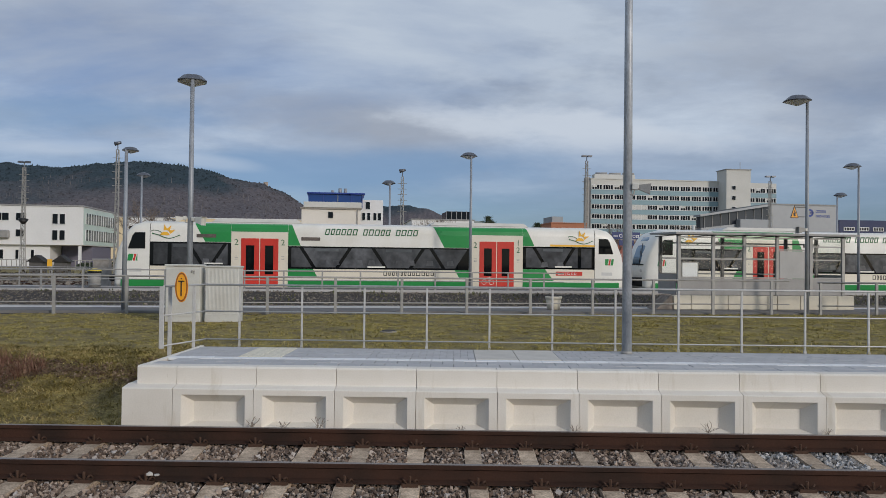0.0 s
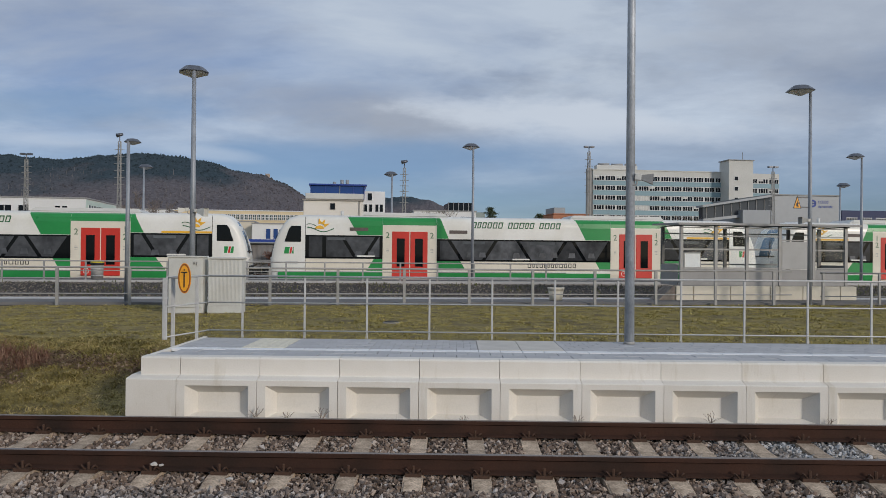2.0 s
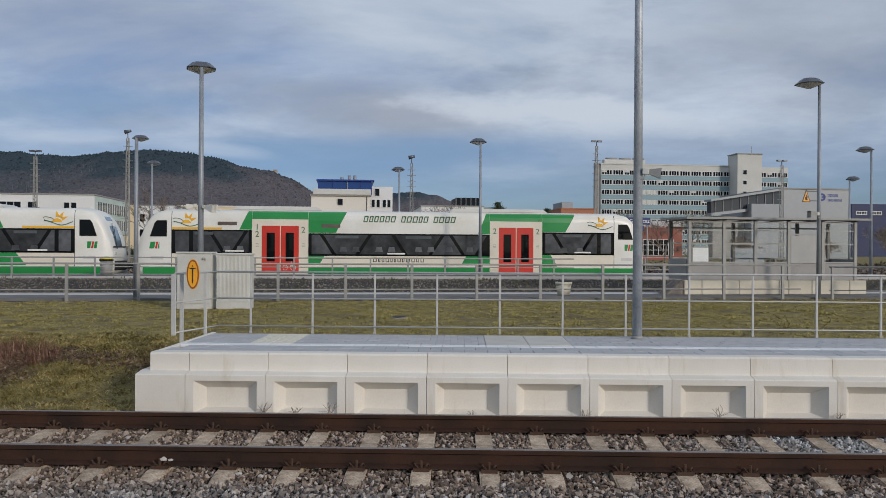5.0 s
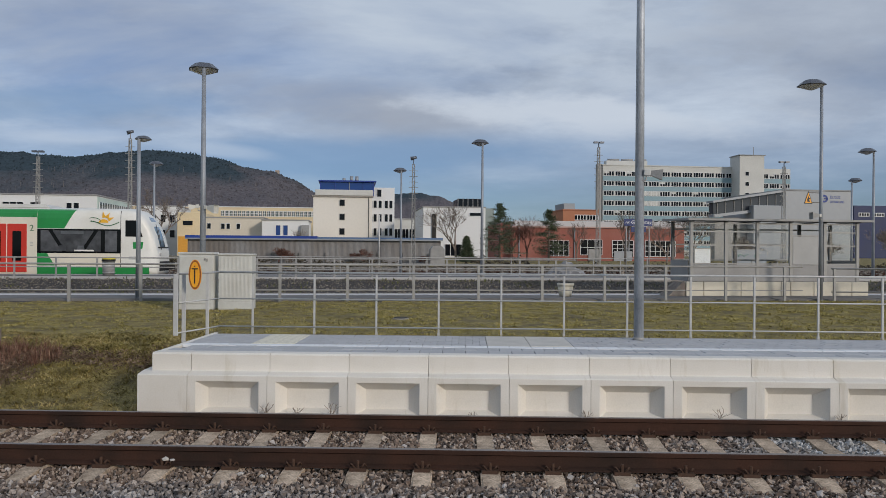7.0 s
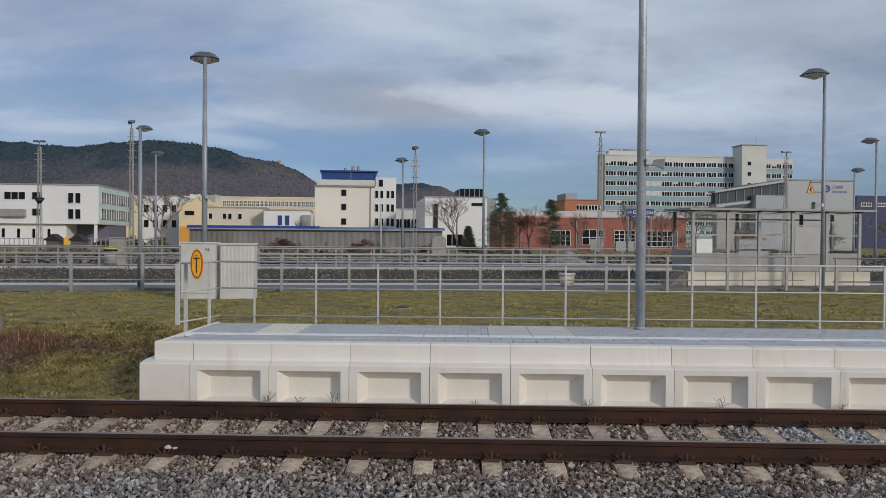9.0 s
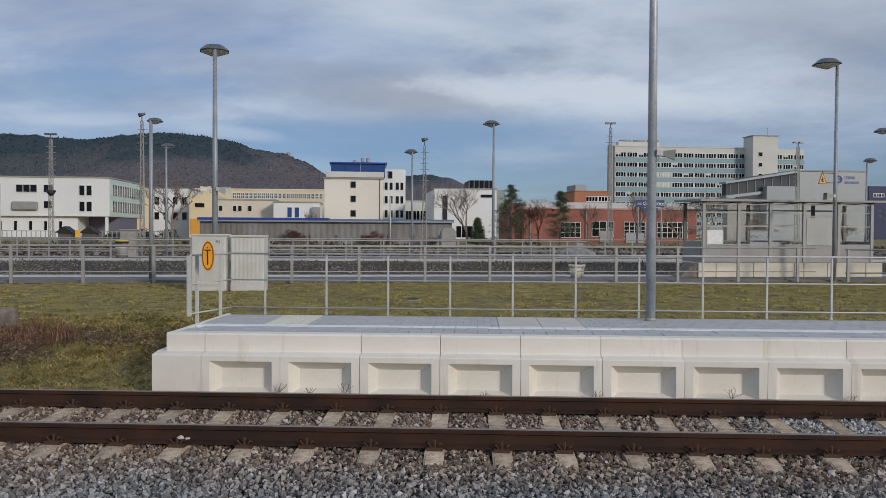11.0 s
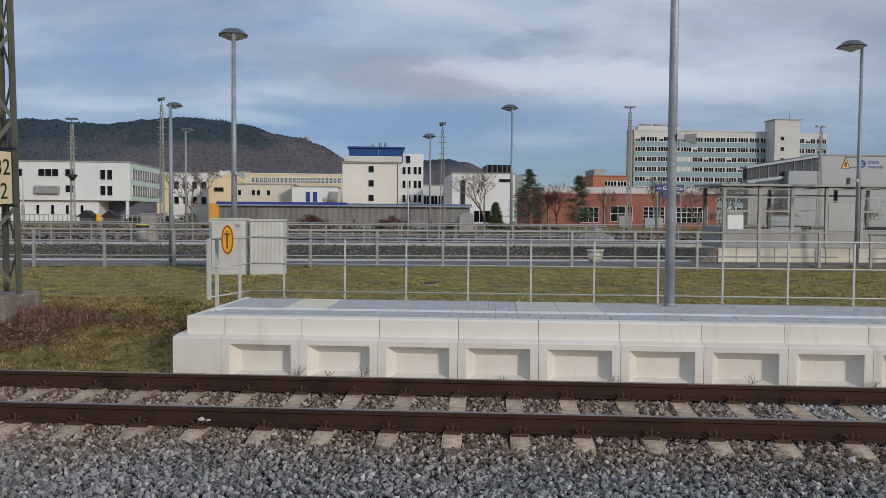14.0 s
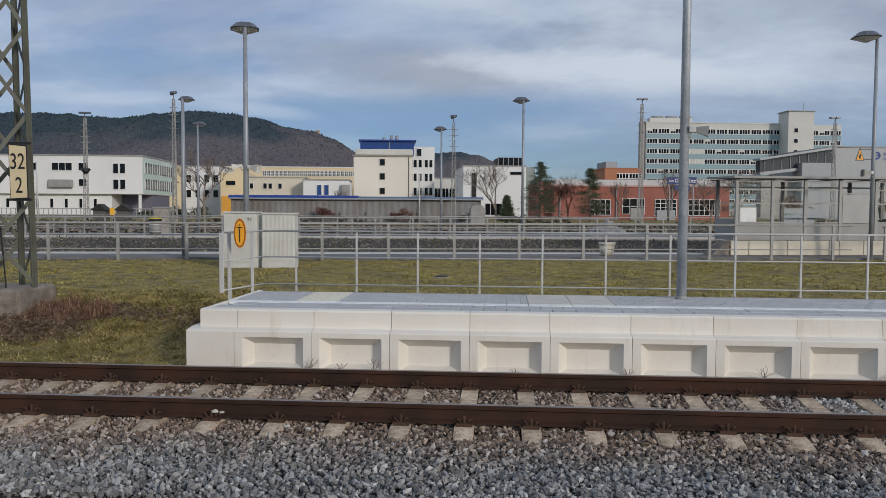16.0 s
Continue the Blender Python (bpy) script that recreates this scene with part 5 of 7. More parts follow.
def catenary_mast():
    t = thing("steel_mast", pose(-5.76, 4.42, 0.52), "tall olive green lattice steel mast on a concrete foundation", "mast")
    H, K = 8.5, 0.62
    feet = [(-0.02, -0.34), (0.47, -0.06), (0.0, 0.34), (-0.48, 0.06)]
    at = lambda p, z: (p[0] * (1 - (1 - K) * z / H), p[1] * (1 - (1 - K) * z / H), z)
    for i, p in enumerate(feet):
        bm = bmesh.new()
        for a, b in (((-0.055, -0.008), (0.055, 0.008)), ((-0.008, -0.055), (0.008, 0.055))):
            lo = [bm.verts.new((at(p, 0)[0] + x, at(p, 0)[1] + y, 0)) for x, y in ((a[0], a[1]), (b[0], a[1]), (b[0], b[1]), (a[0], b[1]))]
            hi = [bm.verts.new((at(p, H)[0] + x, at(p, H)[1] + y, H)) for x, y in ((a[0], a[1]), (b[0], a[1]), (b[0], b[1]), (a[0], b[1]))]
            for k in range(4):
                bm.faces.new((lo[k], lo[(k + 1) % 4], hi[(k + 1) % 4], hi[k]))
            bm.faces.new(lo); bm.faces.new(hi[::-1])
        part("leg", bm, mast_green, t)
    n = 12
    for i in range(4):
        p, q = feet[i], feet[(i + 1) % 4]
        for k in range(n):
            z0, z1 = 0.05 + (H - 0.1) * k / n, 0.05 + (H - 0.1) * (k + 1) / n
            a, b = (p, q) if k % 2 else (q, p)
            A, C = Vector(at(a, z0)), Vector(at(b, z1))
            d = (C - A).normalized()
            side = d.cross(Vector((q[0] - p[0], q[1] - p[1], 0)).cross(Vector((0, 0, 1)))).normalized() * 0.032
            nrm = d.cross(side).normalized() * 0.006
            bm = bmesh.new()
            vs = [bm.verts.new(P + s + m2) for P in (A, C) for s, m2 in ((side, nrm), (side, -nrm), (-side, -nrm), (-side, nrm))]
            for j in range(4):
                bm.faces.new((vs[j], vs[(j + 1) % 4], vs[4 + (j + 1) % 4], vs[4 + j]))
            bm.faces.new(vs[:4]); bm.faces.new(vs[4:][::-1])
            part("brace", bm, mast_green, t)
    cab = rod(bmesh.new(), (0.12, -0.28, 0.0), (0.08, -0.33, 1.0), 0.013, seg=6)
    rod(cab, (0.12, -0.28, 0.0), (0.34, -0.42, -0.10), 0.013, seg=6)
    part("cable", cab, black_paint, t)
    part("leg_mark", B(-0.03, 0.02, -0.412, -0.404, 1.15, 1.38, bev=0.003), panel_grey, t)
    sm = bmesh.new()
    for k in range(6):
        box(sm, -0.02, 0.012, -0.411, -0.4045, 0.42 + 0.105 * k, 0.49 + 0.105 * k)
    part("painted_marks", sm, line_white, t)
    f = thing("mast_foundation", pose(-5.76, 4.42, 0), "rough weathered concrete mast foundation in the grass", "foundation")
    bm = B(-0.75, 0.46, -0.47, 0.62, -0.3, 0.52, bev=0.05)
    part("block", bm, base_mat, f)
    # kilometre board
    s = thing("kilometre_board", pose(-5.29, 3.97, 1.98), "cream kilometre board with black numerals and dark rim", "sign")
    rim = prism(bmesh.new(), [(-0.135, -0.02), (0.165, -0.0), (0.15, 0.84), (-0.155, 0.87)], "y", 0.0, 0.014)
    part("rim", rim, black_paint, s, at=pose(0, 0, 0))
    part("plate", prism(bmesh.new(), [(-0.122, 0.0), (0.152, 0.015), (0.138, 0.825), (-0.141, 0.852)], "y", -0.008, -0.0006), board_cream, s)
    for txt, x, z, sz in (("32", 0.0, 0.47, 0.36), ("2", 0.02, 0.09, 0.36)):
        cu = bpy.data.curves.new("numeral", "FONT")
        cu.body, cu.size, cu.align_x, cu.extrude = txt, sz, "CENTER", 0.003
        tmp = bpy.data.objects.new("numeral_tmp", cu)
        me = bpy.data.meshes.new_from_object(tmp)
        bpy.data.objects.remove(tmp)
        me.materials.clear(); me.materials.append(black_paint)
        for v in me.vertices:
            v.co.x *= 0.72
        o = new("numeral", me)
        o.parent, o.matrix_basis = s, pose(x, -0.012, z, 90, 0, 0)
    part("bracket", B(-0.17, 0.2, 0.015, 0.05, 0.86, 0.90), black_paint, s)
    part("bracket", B(-0.17, 0.2, 0.015, 0.05, -0.04, 0.0), black_paint, s)


asphalt = M("platform_asphalt", (0.20, 0.195, 0.19), 0.9, var=0.1, scale=1.5, fine=40, bump=0.15, spec=0.12)
rear_station()
waiting_shelter()
small_station_things()
warning_lamps()
catenary_mast()

# ---- buildings ----
far_glass = glass("far_window_glass", (0.008, 0.010, 0.013), 0.08, spec=0.22)
wedge_glass = glass("grey_wedge_glass", (0.055, 0.06, 0.07), 0.1)
pale_glass = glass("pale_green_glass", (0.05, 0.075, 0.07), 0.08)
blue_glass = glass("blue_facade_glass", (0.02, 0.06, 0.22), 0.1)
office_blue = M("office_blue_panel", (0.235, 0.36, 0.415), 0.6, var=0.05, scale=0.15, fine=2, bump=0, col2=(0.20, 0.31, 0.36))
office_cream = M("office_concrete", (0.60, 0.60, 0.575), 0.85, var=0.05, scale=0.12, fine=2, bump=0, col2=(0.52, 0.52, 0.495))
brick_red = M("red_brick", (0.33, 0.130, 0.102), 0.9, var=0.12, scale=0.3, fine=6, bump=0.05, col2=(0.29, 0.095, 0.07))
roof_grey = M("flat_roof_grey", (0.33, 0.33, 0.33), 0.8, var=0.08, scale=0.2, fine=3, bump=0)
yellow_render = M("yellow_render", (0.74, 0.61, 0.40), 0.85, var=0.05, scale=0.15, fine=3, bump=0)
orange_panel = M("orange_panel", (0.42, 0.17, 0.09), 0.7, var=0.06, scale=0.15, fine=3, bump=0)
shed_metal = M("corrugated_grey", (0.24, 0.24, 0.245), 0.6, 0.3, var=0.12, scale=0.35, fine=6, bump=0.02, col2=(0.15, 0.13, 0.115), streak=(1, 1, 0.4))
blue_metal = M("blue_sheet", (0.015, 0.05, 0.28), 0.5, var=0.05, scale=0.3, bump=0)
hall_silver = M("silver_cladding", (0.285, 0.305, 0.33), 0.5, 0.2, var=0.04, scale=0.1, fine=1, bump=0)
pale_volume = M("pale_grey_render", (0.37, 0.39, 0.415), 0.8, var=0.03, scale=0.2, fine=3, bump=0)
FAR = {}


def building(name, label, category="building"):
    return thing(name, back(0, 0, 0), label, category, "town buildings")


def grille(bm, xs, zs, y0, y1):
    """One connected frame: bars between each even and odd x and z, openings between them."""
    F = [[bm.verts.new((x, y0, z)) for x in xs] for z in zs]
    K = [[bm.verts.new((x, y1, z)) for x in xs] for z in zs]
    nx, nz = len(xs) - 1, len(zs) - 1
    hole = lambda i, j: i < 0 or j < 0 or i >= nx or j >= nz or (i % 2 and j % 2)
    for j in range(nz):
        for i in range(nx):
            if hole(i, j):
                continue
            c = ((j, i), (j, i + 1), (j + 1, i + 1), (j + 1, i))
            bm.faces.new([F[a][b] for a, b in c])
            bm.faces.new([K[a][b] for a, b in reversed(c)])
            for n, (di, dj) in enumerate(((0, -1), (1, 0), (0, 1), (-1, 0))):
                if hole(i + di, j + dj):
                    (a, b), (p, q) = c[n], c[(n + 1) % 4]
                    bm.faces.new((F[a][b], K[a][b], K[p][q], F[p][q]))


def win(parent, u, v, z, w, h, cols=1, rows=1, bar=0.09, glass_mat=None, frame_mat=None):
    """A window at its lower left corner on a facade that faces the camera: frame with bars, and a pane behind."""
    gm, fm = glass_mat or far_glass, frame_mat or white_paint
    key = (round(w, 2), round(h, 2), cols, rows, bar, gm.name, fm.name)
    if key not in FAR:
        bm = bmesh.new()
        grille(bm, [v for k in range(cols + 1) for v in ((w - bar) * k / cols, (w - bar) * k / cols + bar)], [v for k in range(rows + 1) for v in ((h - bar) * k / rows, (h - bar) * k / rows + bar)], -0.14, 0.02)
        FAR[key] = (mesh_of("window", bm, fm), mesh_of("pane", B(bar * 0.5, w - bar * 0.5, -0.06, 0.05, bar * 0.5, h - bar * 0.5), gm))
    a = new("window", FAR[key][0])
    a.parent, a.matrix_basis = parent, pose(u, v, z)
    p = new("pane", FAR[key][1])
    p.parent = a


def side_win(parent, u, v, z, w, h, cols=1):
    o = new("window", mesh_of("window", B(-0.02, 0.12, 0, w, 0, h), white_paint))
    o.parent, o.matrix_basis = parent, pose(u, v, z)
    p = part("pane", B(0.0, 0.15, 0.12, w - 0.12, 0.12, h - 0.12), far_glass, o)


def wall(parent, name, u0, u1, v0, v1, z0, z1, mat, bev=0.05, label=""):
    return part(name, B(u0, u1, v0, v1, z0, z1, bev=bev), mat, parent, label)


def parapet(parent, u0, u1, v0, v1, z, mat=None, h=0.25):
    part("roof_edge", B(u0 - 0.15, u1 + 0.15, v0 - 0.15, v1 + 0.15, z + 0.004, z + h), mat or roof_grey, parent)


def town():
    # white institute with a floating upper storey
    b = building("white_institute", "white three-storey institute building with dark square windows")
    wall(b, "upper_wall", -80, -46.35, 150, 174, 4.45, 11.8, white_paint)
    wall(b, "ground_storey", -80, -52.5, 151.0, 170, -0.5, 4.44, white_paint)
    # The shadow under the upper storey is put into this dark violet
    wall(b, "recessed_entrance", -52.4, -46.6, 157, 170, -0.5, 4.44, M("violet_entrance_shade", (0.16, 0.155, 0.21), 0.8, var=0.05, bump=0))
    wall(b, "column", -47.2, -46.7, 150.3, 150.8, -0.5, 4.44, white_paint, 0)
    parapet(b, -80, -46.35, 150, 174, 11.8)
    part("side_cladding", B(-46.348, -46.30, 150.4, 173.6, 4.6, 11.6), M("mint_cladding", (0.55, 0.66, 0.61), 0.6, var=0.04, scale=0.3, bump=0), b, "pale mint side cladding")
    for z in (5.4, 8.6):
        part("glazed_band", B(-46.345, -46.25, 151.5, 173, z, z + 2.1), pale_glass, b, "pale green side glazing")
        for k in range(14):
            part("mullion", B(-46.35, -46.18, 151.4 + 1.65 * k, 151.55 + 1.65 * k, z, z + 2.1), white_paint, b)
    for u, w, n in ((-63.4, 3.9, 3), (-58.4, 2.0, 1)):
        win(b, u, 150, 8.95, w, 1.55, n)
    for u in (-51.9, -50.6):
        win(b, u, 150, 8.4, 1.12, 2.05)
        win(b, u, 150, 5.35, 1.12, 2.0)
    win(b, -58.4, 150, 5.9, 1.6, 1.5)
    win(b, -68.5, 150, 8.95, 2.4, 1.55, 2)
    for k in range(9):
        win(b, -78 + 2.75 * k, 151, 1.7, 0.75, 1.9)
    wall(b, "balcony_box", -64.0, -59.3, 149.2, 149.95, 5.6, 7.2, panel_grey, 0.2)
    b = building("white_office_wing", "white flat-roofed office wing with small dark windows")
    wall(b, "wall", -45, -36.5, 175, 190, -0.5, 11.2, white_paint)
    for k in range(4):
        win(b, -44.2 + 2.0 * k, 175, 7.6, 1.2, 1.8)
        win(b, -44.2 + 2.0 * k, 175, 4.2, 1.2, 1.8)
    parapet(b, -45, -36.5, 175, 190, 11.2)
    # yellow low building
    b = building("yellow_workshop", "yellow rendered low workshop with orange shutters")
    wall(b, "wall", -34.5, -16.5, 165, 180, -0.5, 8.4, cream_paint)
    wall(b, "raised_part", -34.5, -29.3, 164.9, 180, -0.5, 9.5, yellow_render)
    parapet(b, -29.2, -16.5, 165, 180, 8.4)
    for u in (-25.5, -24.4, -21.5, -20.4, -18.3):
        win(b, u - 4, 165, 6.0, 0.9, 1.3)
    for u in (-33.4,):
        win(b, u, 164.9, 6.7, 2.2, 1.1, 1, 1, 0.1, None, yellow_render)
    for u in (-34.2, -31.6):
        part("orange_shutter", B(u, u + 2.2, 164.7, 164.88, 1.0, 4.4), M_ORANGE, b)
    part("blue_door", B(-31.9, -29.6, 164.5, 164.68, -0.4, 2.9), sign_blue, b)
    # long pale factory
    b = building("long_factory", "long pale factory hall with rows of window fields")
    wall(b, "wall", -60, -6, 220, 240, -0.5, 13.5, yellow_render)
    parapet(b, -60, -6, 220, 240, 13.5, white_paint)
    for k in range(24):
        win(b, -34 + 1.15 * k, 220, 11.0, 1.05, 1.6, 2, 2, 0.13, pale_glass)
    b = building("white_annex", "low white annex with blue doors")
    wall(b, "wall", -16.4, -6.8, 160, 172, -0.5, 7.8, white_paint)
    for u in (-13.6, -12.1):
        win(b, u, 160, 4.6, 1.1, 2.3, 1, 1, 0.1, blue_glass)
    wall(b, "link", -8.4, -6.7, 159, 160, 4.0, 6.9, roof_grey)
    parapet(b, -16.4, -6.8, 160, 172, 7.8)
    # long corrugated shed
    b = building("corrugated_shed", "long low grey corrugated shed with blue roof edge", "shed")
    bm = bmesh.new()
    n = 420
    pts = [(-14.9 + 26.0 * k / n, 75 + (0.008 if k % 2 else -0.008)) for k in range(n + 1)] + [(11.1, 81), (-14.9, 81)]
    prism(bm, pts, "z", -0.3, 2.95)
    part("cladding", bm, shed_metal, b)
    part("roof_edge", B(-15.1, -1.8, 74.7, 81.2, 2.955, 3.22), blue_metal, b, "blue roof edge")
    part("roof_edge", B(-1.8, 11.3, 74.7, 81.2, 2.955, 3.13), M("faded_blue_edge", (0.10, 0.17, 0.30), 0.6, var=0.05, bump=0), b)
    part("gutter", B(-15.1, 11.3, 74.55, 74.69, 2.80, 2.95), hall_silver, b)
    for k in range(10):
        part("downpipe", rod(bmesh.new(), (-14.5 + 2.7 * k, 74.85, -0.2), (-14.5 + 2.7 * k, 74.85, 1.5), 0.06, seg=6), frame_grey, b)
    # tower block with blue penthouse
    b = building("tower_house", "cream office tower house with blue glazed penthouse")
    wall(b, "wall", -6.65, 7.0, 178, 200, -0.5, 14.4, M("tower_cream", (0.76, 0.72, 0.655), 0.85, var=0.03, scale=0.1, fine=2, bump=0))
    # Stands in for the tower's right side face, sunlight put into its white
    wall(b, "sunlit_side", 7.004, 12.6, 184, 200, -0.5, 16.9, white_paint)
    part("parapet_band", B(-6.2, 7.2, 177.4, 179, 14.42, 15.75, bev=0.08), office_cream, b)
    part("parapet_foot", B(-6.9, 7.3, 177.6, 178.9, 14.1, 14.40), concrete_grey, b)
    ph = wall(b, "penthouse", -5.1, 7.4, 179.5, 192, 14.45, 17.7, blue_glass, 0.05, "blue glazed penthouse")
    part("penthouse_roof", B(-5.5, 8.0, 178.9, 192.5, 17.72, 18.1, bev=0.05), blue_metal, b)
    for u in (-5.15, -1.7, 1.6, 4.8, 7.3):
        part("penthouse_mullion", B(u, u + 0.16, 179.3, 179.48, 14.5, 17.7), hall_silver if u == 1.6 else blue_metal, b)
    for u in (2.2, 3.5):
        part("roof_unit", rod(bmesh.new(), (u, 186, 18.1), (u, 186, 19.7), 0.42, seg=10), hall_silver, b)
    part("roof_unit", rod(bmesh.new(), (0.4, 186, 18.1), (0.4, 186, 19.2), 0.4, seg=10), hall_silver, b)
    for z in (12.0, 8.7, 5.3, 2.0):
        win(b, -0.55, 178, z, 1.2, 1.5, 1, 1, 0.1, None, frame_grey)
    for z in (11.6, 8.3, 4.9, 1.6):
        for v in (180.0, 183.2):
            side_win(b, 7.0, v, z, 2.2, 2.0)
        for u in (7.5, 8.7, 10.2, 11.3):
            win(b, u, 184, z + 0.3, 0.85, 1.9, 1, 1, 0.07)
    win(b, 8.3, 184, 14.6, 1.2, 1.9)
    part("pipe", rod(bmesh.new(), (6.2, 177.9, 0), (6.2, 177.9, 14.3), 0.1, seg=6), frame_grey, b)
    b = building("link_building", "low cream link building with dark glazing")
    wall(b, "wall", 10.4, 19.0, 192, 204, -0.5, 9.6, office_cream)
    for k in range(4):
        win(b, 11.2 + 1.9 * k, 192, 4.6, 1.7, 2.6, 2)
    parapet(b, 10.4, 19, 192, 204, 9.6)
    # white block
    b = building("white_hall", "white windowless hall with a glazed roof box")
    wall(b, "wall", 17.3, 30.8, 160, 180, -0.5, 11.0, white_paint)
    part("slot_window", B(19.2, 20.1, 159.7, 159.98, 3.0, 9.6), car_dark, b)
    part("band_window", B(27.4, 30.2, 159.8, 159.98, 9.3, 9.9), far_glass, b)
    wall(b, "glass_side", 30.85, 33.3, 163, 180, -0.5, 11.1, M("green_grey_side", (0.26, 0.31, 0.30), 0.4, var=0.05, scale=0.3, bump=0))
    parapet(b, 17.3, 30.8, 160, 180, 11.0)
    wall(b, "roof_box", 25.4, 31.0, 164, 172, 11.26, 13.2, far_glass)
    for k in range(6):
        part("roof_box_mullion", B(25.3 + 1.1 * k, 25.42 + 1.1 * k, 163.8, 163.98, 11.27, 13.3), roof_grey, b)
    win(b, 22.0, 160, 0.6, 3.6, 2.6, 3)
    # red brick works
    b = building("brick_works", "long red brick works with white-barred workshop windows")
    wall(b, "brick_wall", 28.4, 58, 120, 134, -0.5, 5.7, brick_red)
    wall(b, "brick_return", 26.7, 28.38, 122, 134, -0.5, 6.4, brick_red)
    wall(b, "attic", 29.5, 60, 124, 134, 5.75, 7.0, M("pale_attic_sheet", (0.50, 0.50, 0.50), 0.6, var=0.05, scale=0.2, bump=0))
    part("roof_edge", B(28.2, 58.2, 119.8, 134, 5.71, 5.95), M("pink_edge", (0.5, 0.33, 0.29), 0.8, var=0.05, bump=0), b)
    for u, w, z, h, c, r in ((34.3, 3.6, 1.0, 2.6, 4, 3), (39.8, 3.8, 1.2, 2.6, 3, 2), (45.3, 3.7, 0.9, 2.8, 4, 4), (51.0, 5.4, 1.0, 2.7, 6, 3)):
        win(b, u, 120, z, w, h, c, r, 0.075)
    part("shutter", B(41.2, 43.4, 119.8, 119.98, 0.3, 2.2), panel_grey, b)
    part("gate", B(45.6, 48.7, 119.7, 119.98, -0.3, 1.9), hall_silver, b)
    for k in range(3):
        part("downpipe", rod(bmesh.new(), (38.4 - 9 + 9.4 * k, 119.85, 0), (38.4 - 9 + 9.4 * k, 119.85, 5.7), 0.1, seg=6), hall_silver, b)
    # orange building
    b = building("orange_block", "orange-panelled office block with ribbon windows")
    wall(b, "wall", 59.0, 69, 200, 215, -0.5, 12.9, orange_panel)
    wall(b, "roof_room", 59.5, 62.6, 201, 210, 12.95, 14.8, hall_silver)
    wall(b, "stair", 58.7, 62.0, 199, 200, -0.5, 12.6, orange_panel)
    for k in range(2):
        win(b, 62.1 + 3.45 * k, 200, 10.2, 3.4, 1.5, 4, 1, 0.15)
        win(b, 62.1 + 3.45 * k, 200, 6.8, 3.4, 1.5, 4, 1, 0.15)
    part("sill_band", B(62.1, 69, 199.8, 199.98, 9.2, 10.1), hall_silver, b)
    parapet(b, 59, 69, 200, 215, 12.9, orange_panel)
    # large office slab
    b = building("office_slab", "long slab office block with pale blue panels and window rows")
    L, R, V, TOP = 89.8, 159.6, 260, 31.9
    wall(b, "wall", L, R, V, V + 6, -0.5, TOP, office_cream)
    wall(b, "end_wall", L - 1.6, L - 0.01, V + 0.5, V + 3, -0.5, TOP + 0.6, panel_grey)
    pitch = 4.09
    rows = [28.25 - 3.45 * k for k in range(8)]
    for r, z in enumerate(rows):
        part("panel_band", B(L + 0.1, R - 0.1, V - 0.12, V - 0.004, z - 1.64, z - 0.02), office_blue, b, "pale blue parapet panels")
        for k in range(17):
            u = L + 0.35 + pitch * k
            if 138 < u + 1.8 < 148.5:
                continue
            win(b, u, V, z, 3.75, 1.75, 4, 1, 0.13)
            if (k * 7 + r * 5) % 13 < 2 or (k in (3, 4) and r in (2, 3)):
                part("blind", B(u + 0.2, u + (3.55 if k in (3, 4) and r in (2, 3) else 1.8), V - 0.10, V - 0.065, z + (0.2 if r in (2, 3) and k in (3, 4) else 0.9), z + 1.6), office_cream, b)
    wall(b, "stair_tower", 137.2, 146.3, V - 6, V + 1, -0.5, 35.7, office_cream, 0.05, "cream stair tower above the roof")
    part("tower_cap", B(136.9, 146.6, V - 6.3, V + 1.3, 35.72, 36.0), roof_grey, b)
    for z in (25.6, 29.2, 21.8, 18.3):
        win(b, 139.2, V - 6, z - 0.6, 1.5, 1.5)
    parapet(b, L, 137, V, V + 6, TOP, office_cream, 0.35)
    wall(b, "roof_plant", L + 2, L + 17, V + 2, V + 5, TOP + 0.4, TOP + 2.0, office_cream)
    for k in range(3):
        part("roof_duct", rod(bmesh.new(), (L + 3 + 5 * k, V + 4, TOP + 2.4), (L + 7 + 5 * k, V + 3, TOP + 2.4), 0.4, seg=8), roof_grey, b)
    part("aerial", rod(bmesh.new(), (145.5, V, 35.9), (145.5, V, 39.5), 0.1, seg=6), roof_grey, b)
    # silver hall with wedge roof
    b = building("silver_hall", "silver clad company hall with a rising glazed wedge", "building")
    wall(b, "box", 87.4, 102, 140, 165, -0.5, 14.2, hall_silver)
    parapet(b, 87.4, 102, 140, 165, 14.2)
    part("wedge_roof", prism(bmesh.new(), [(72.2, 11.5), (87.38, 13.9), (87.38, 14.35), (72.2, 11.9)], "y", 139.0, 142), hall_silver, b)
    part("wedge_glass", prism(bmesh.new(), [(72.8, 9.3), (87.38, 11.2), (87.38, 13.88), (72.8, 11.55)], "y", 140.2, 142), wedge_glass, b, "dark glazed upper floor")
    for k in range(8):
        part("wedge_mullion", B(73.5 + 1.75 * k, 73.62 + 1.75 * k, 140.05, 140.19, 9.3 + 0.228 * k, 11.6 + 0.27 * k), roof_grey, b)
    part("wedge_floor", prism(bmesh.new(), [(72.6, 8.7), (87.38, 10.5), (87.38, 11.1), (72.6, 9.25)], "y", 139.6, 142), hall_silver, b)
    wall(b, "lower_wall", 73.5, 80.2, 141, 143, -0.5, 8.7, panel_grey)
    wall(b, "white_volume", 80.3, 87.3, 138.5, 143, -0.5, 11.1, pale_volume)
    ring = bmesh.new()
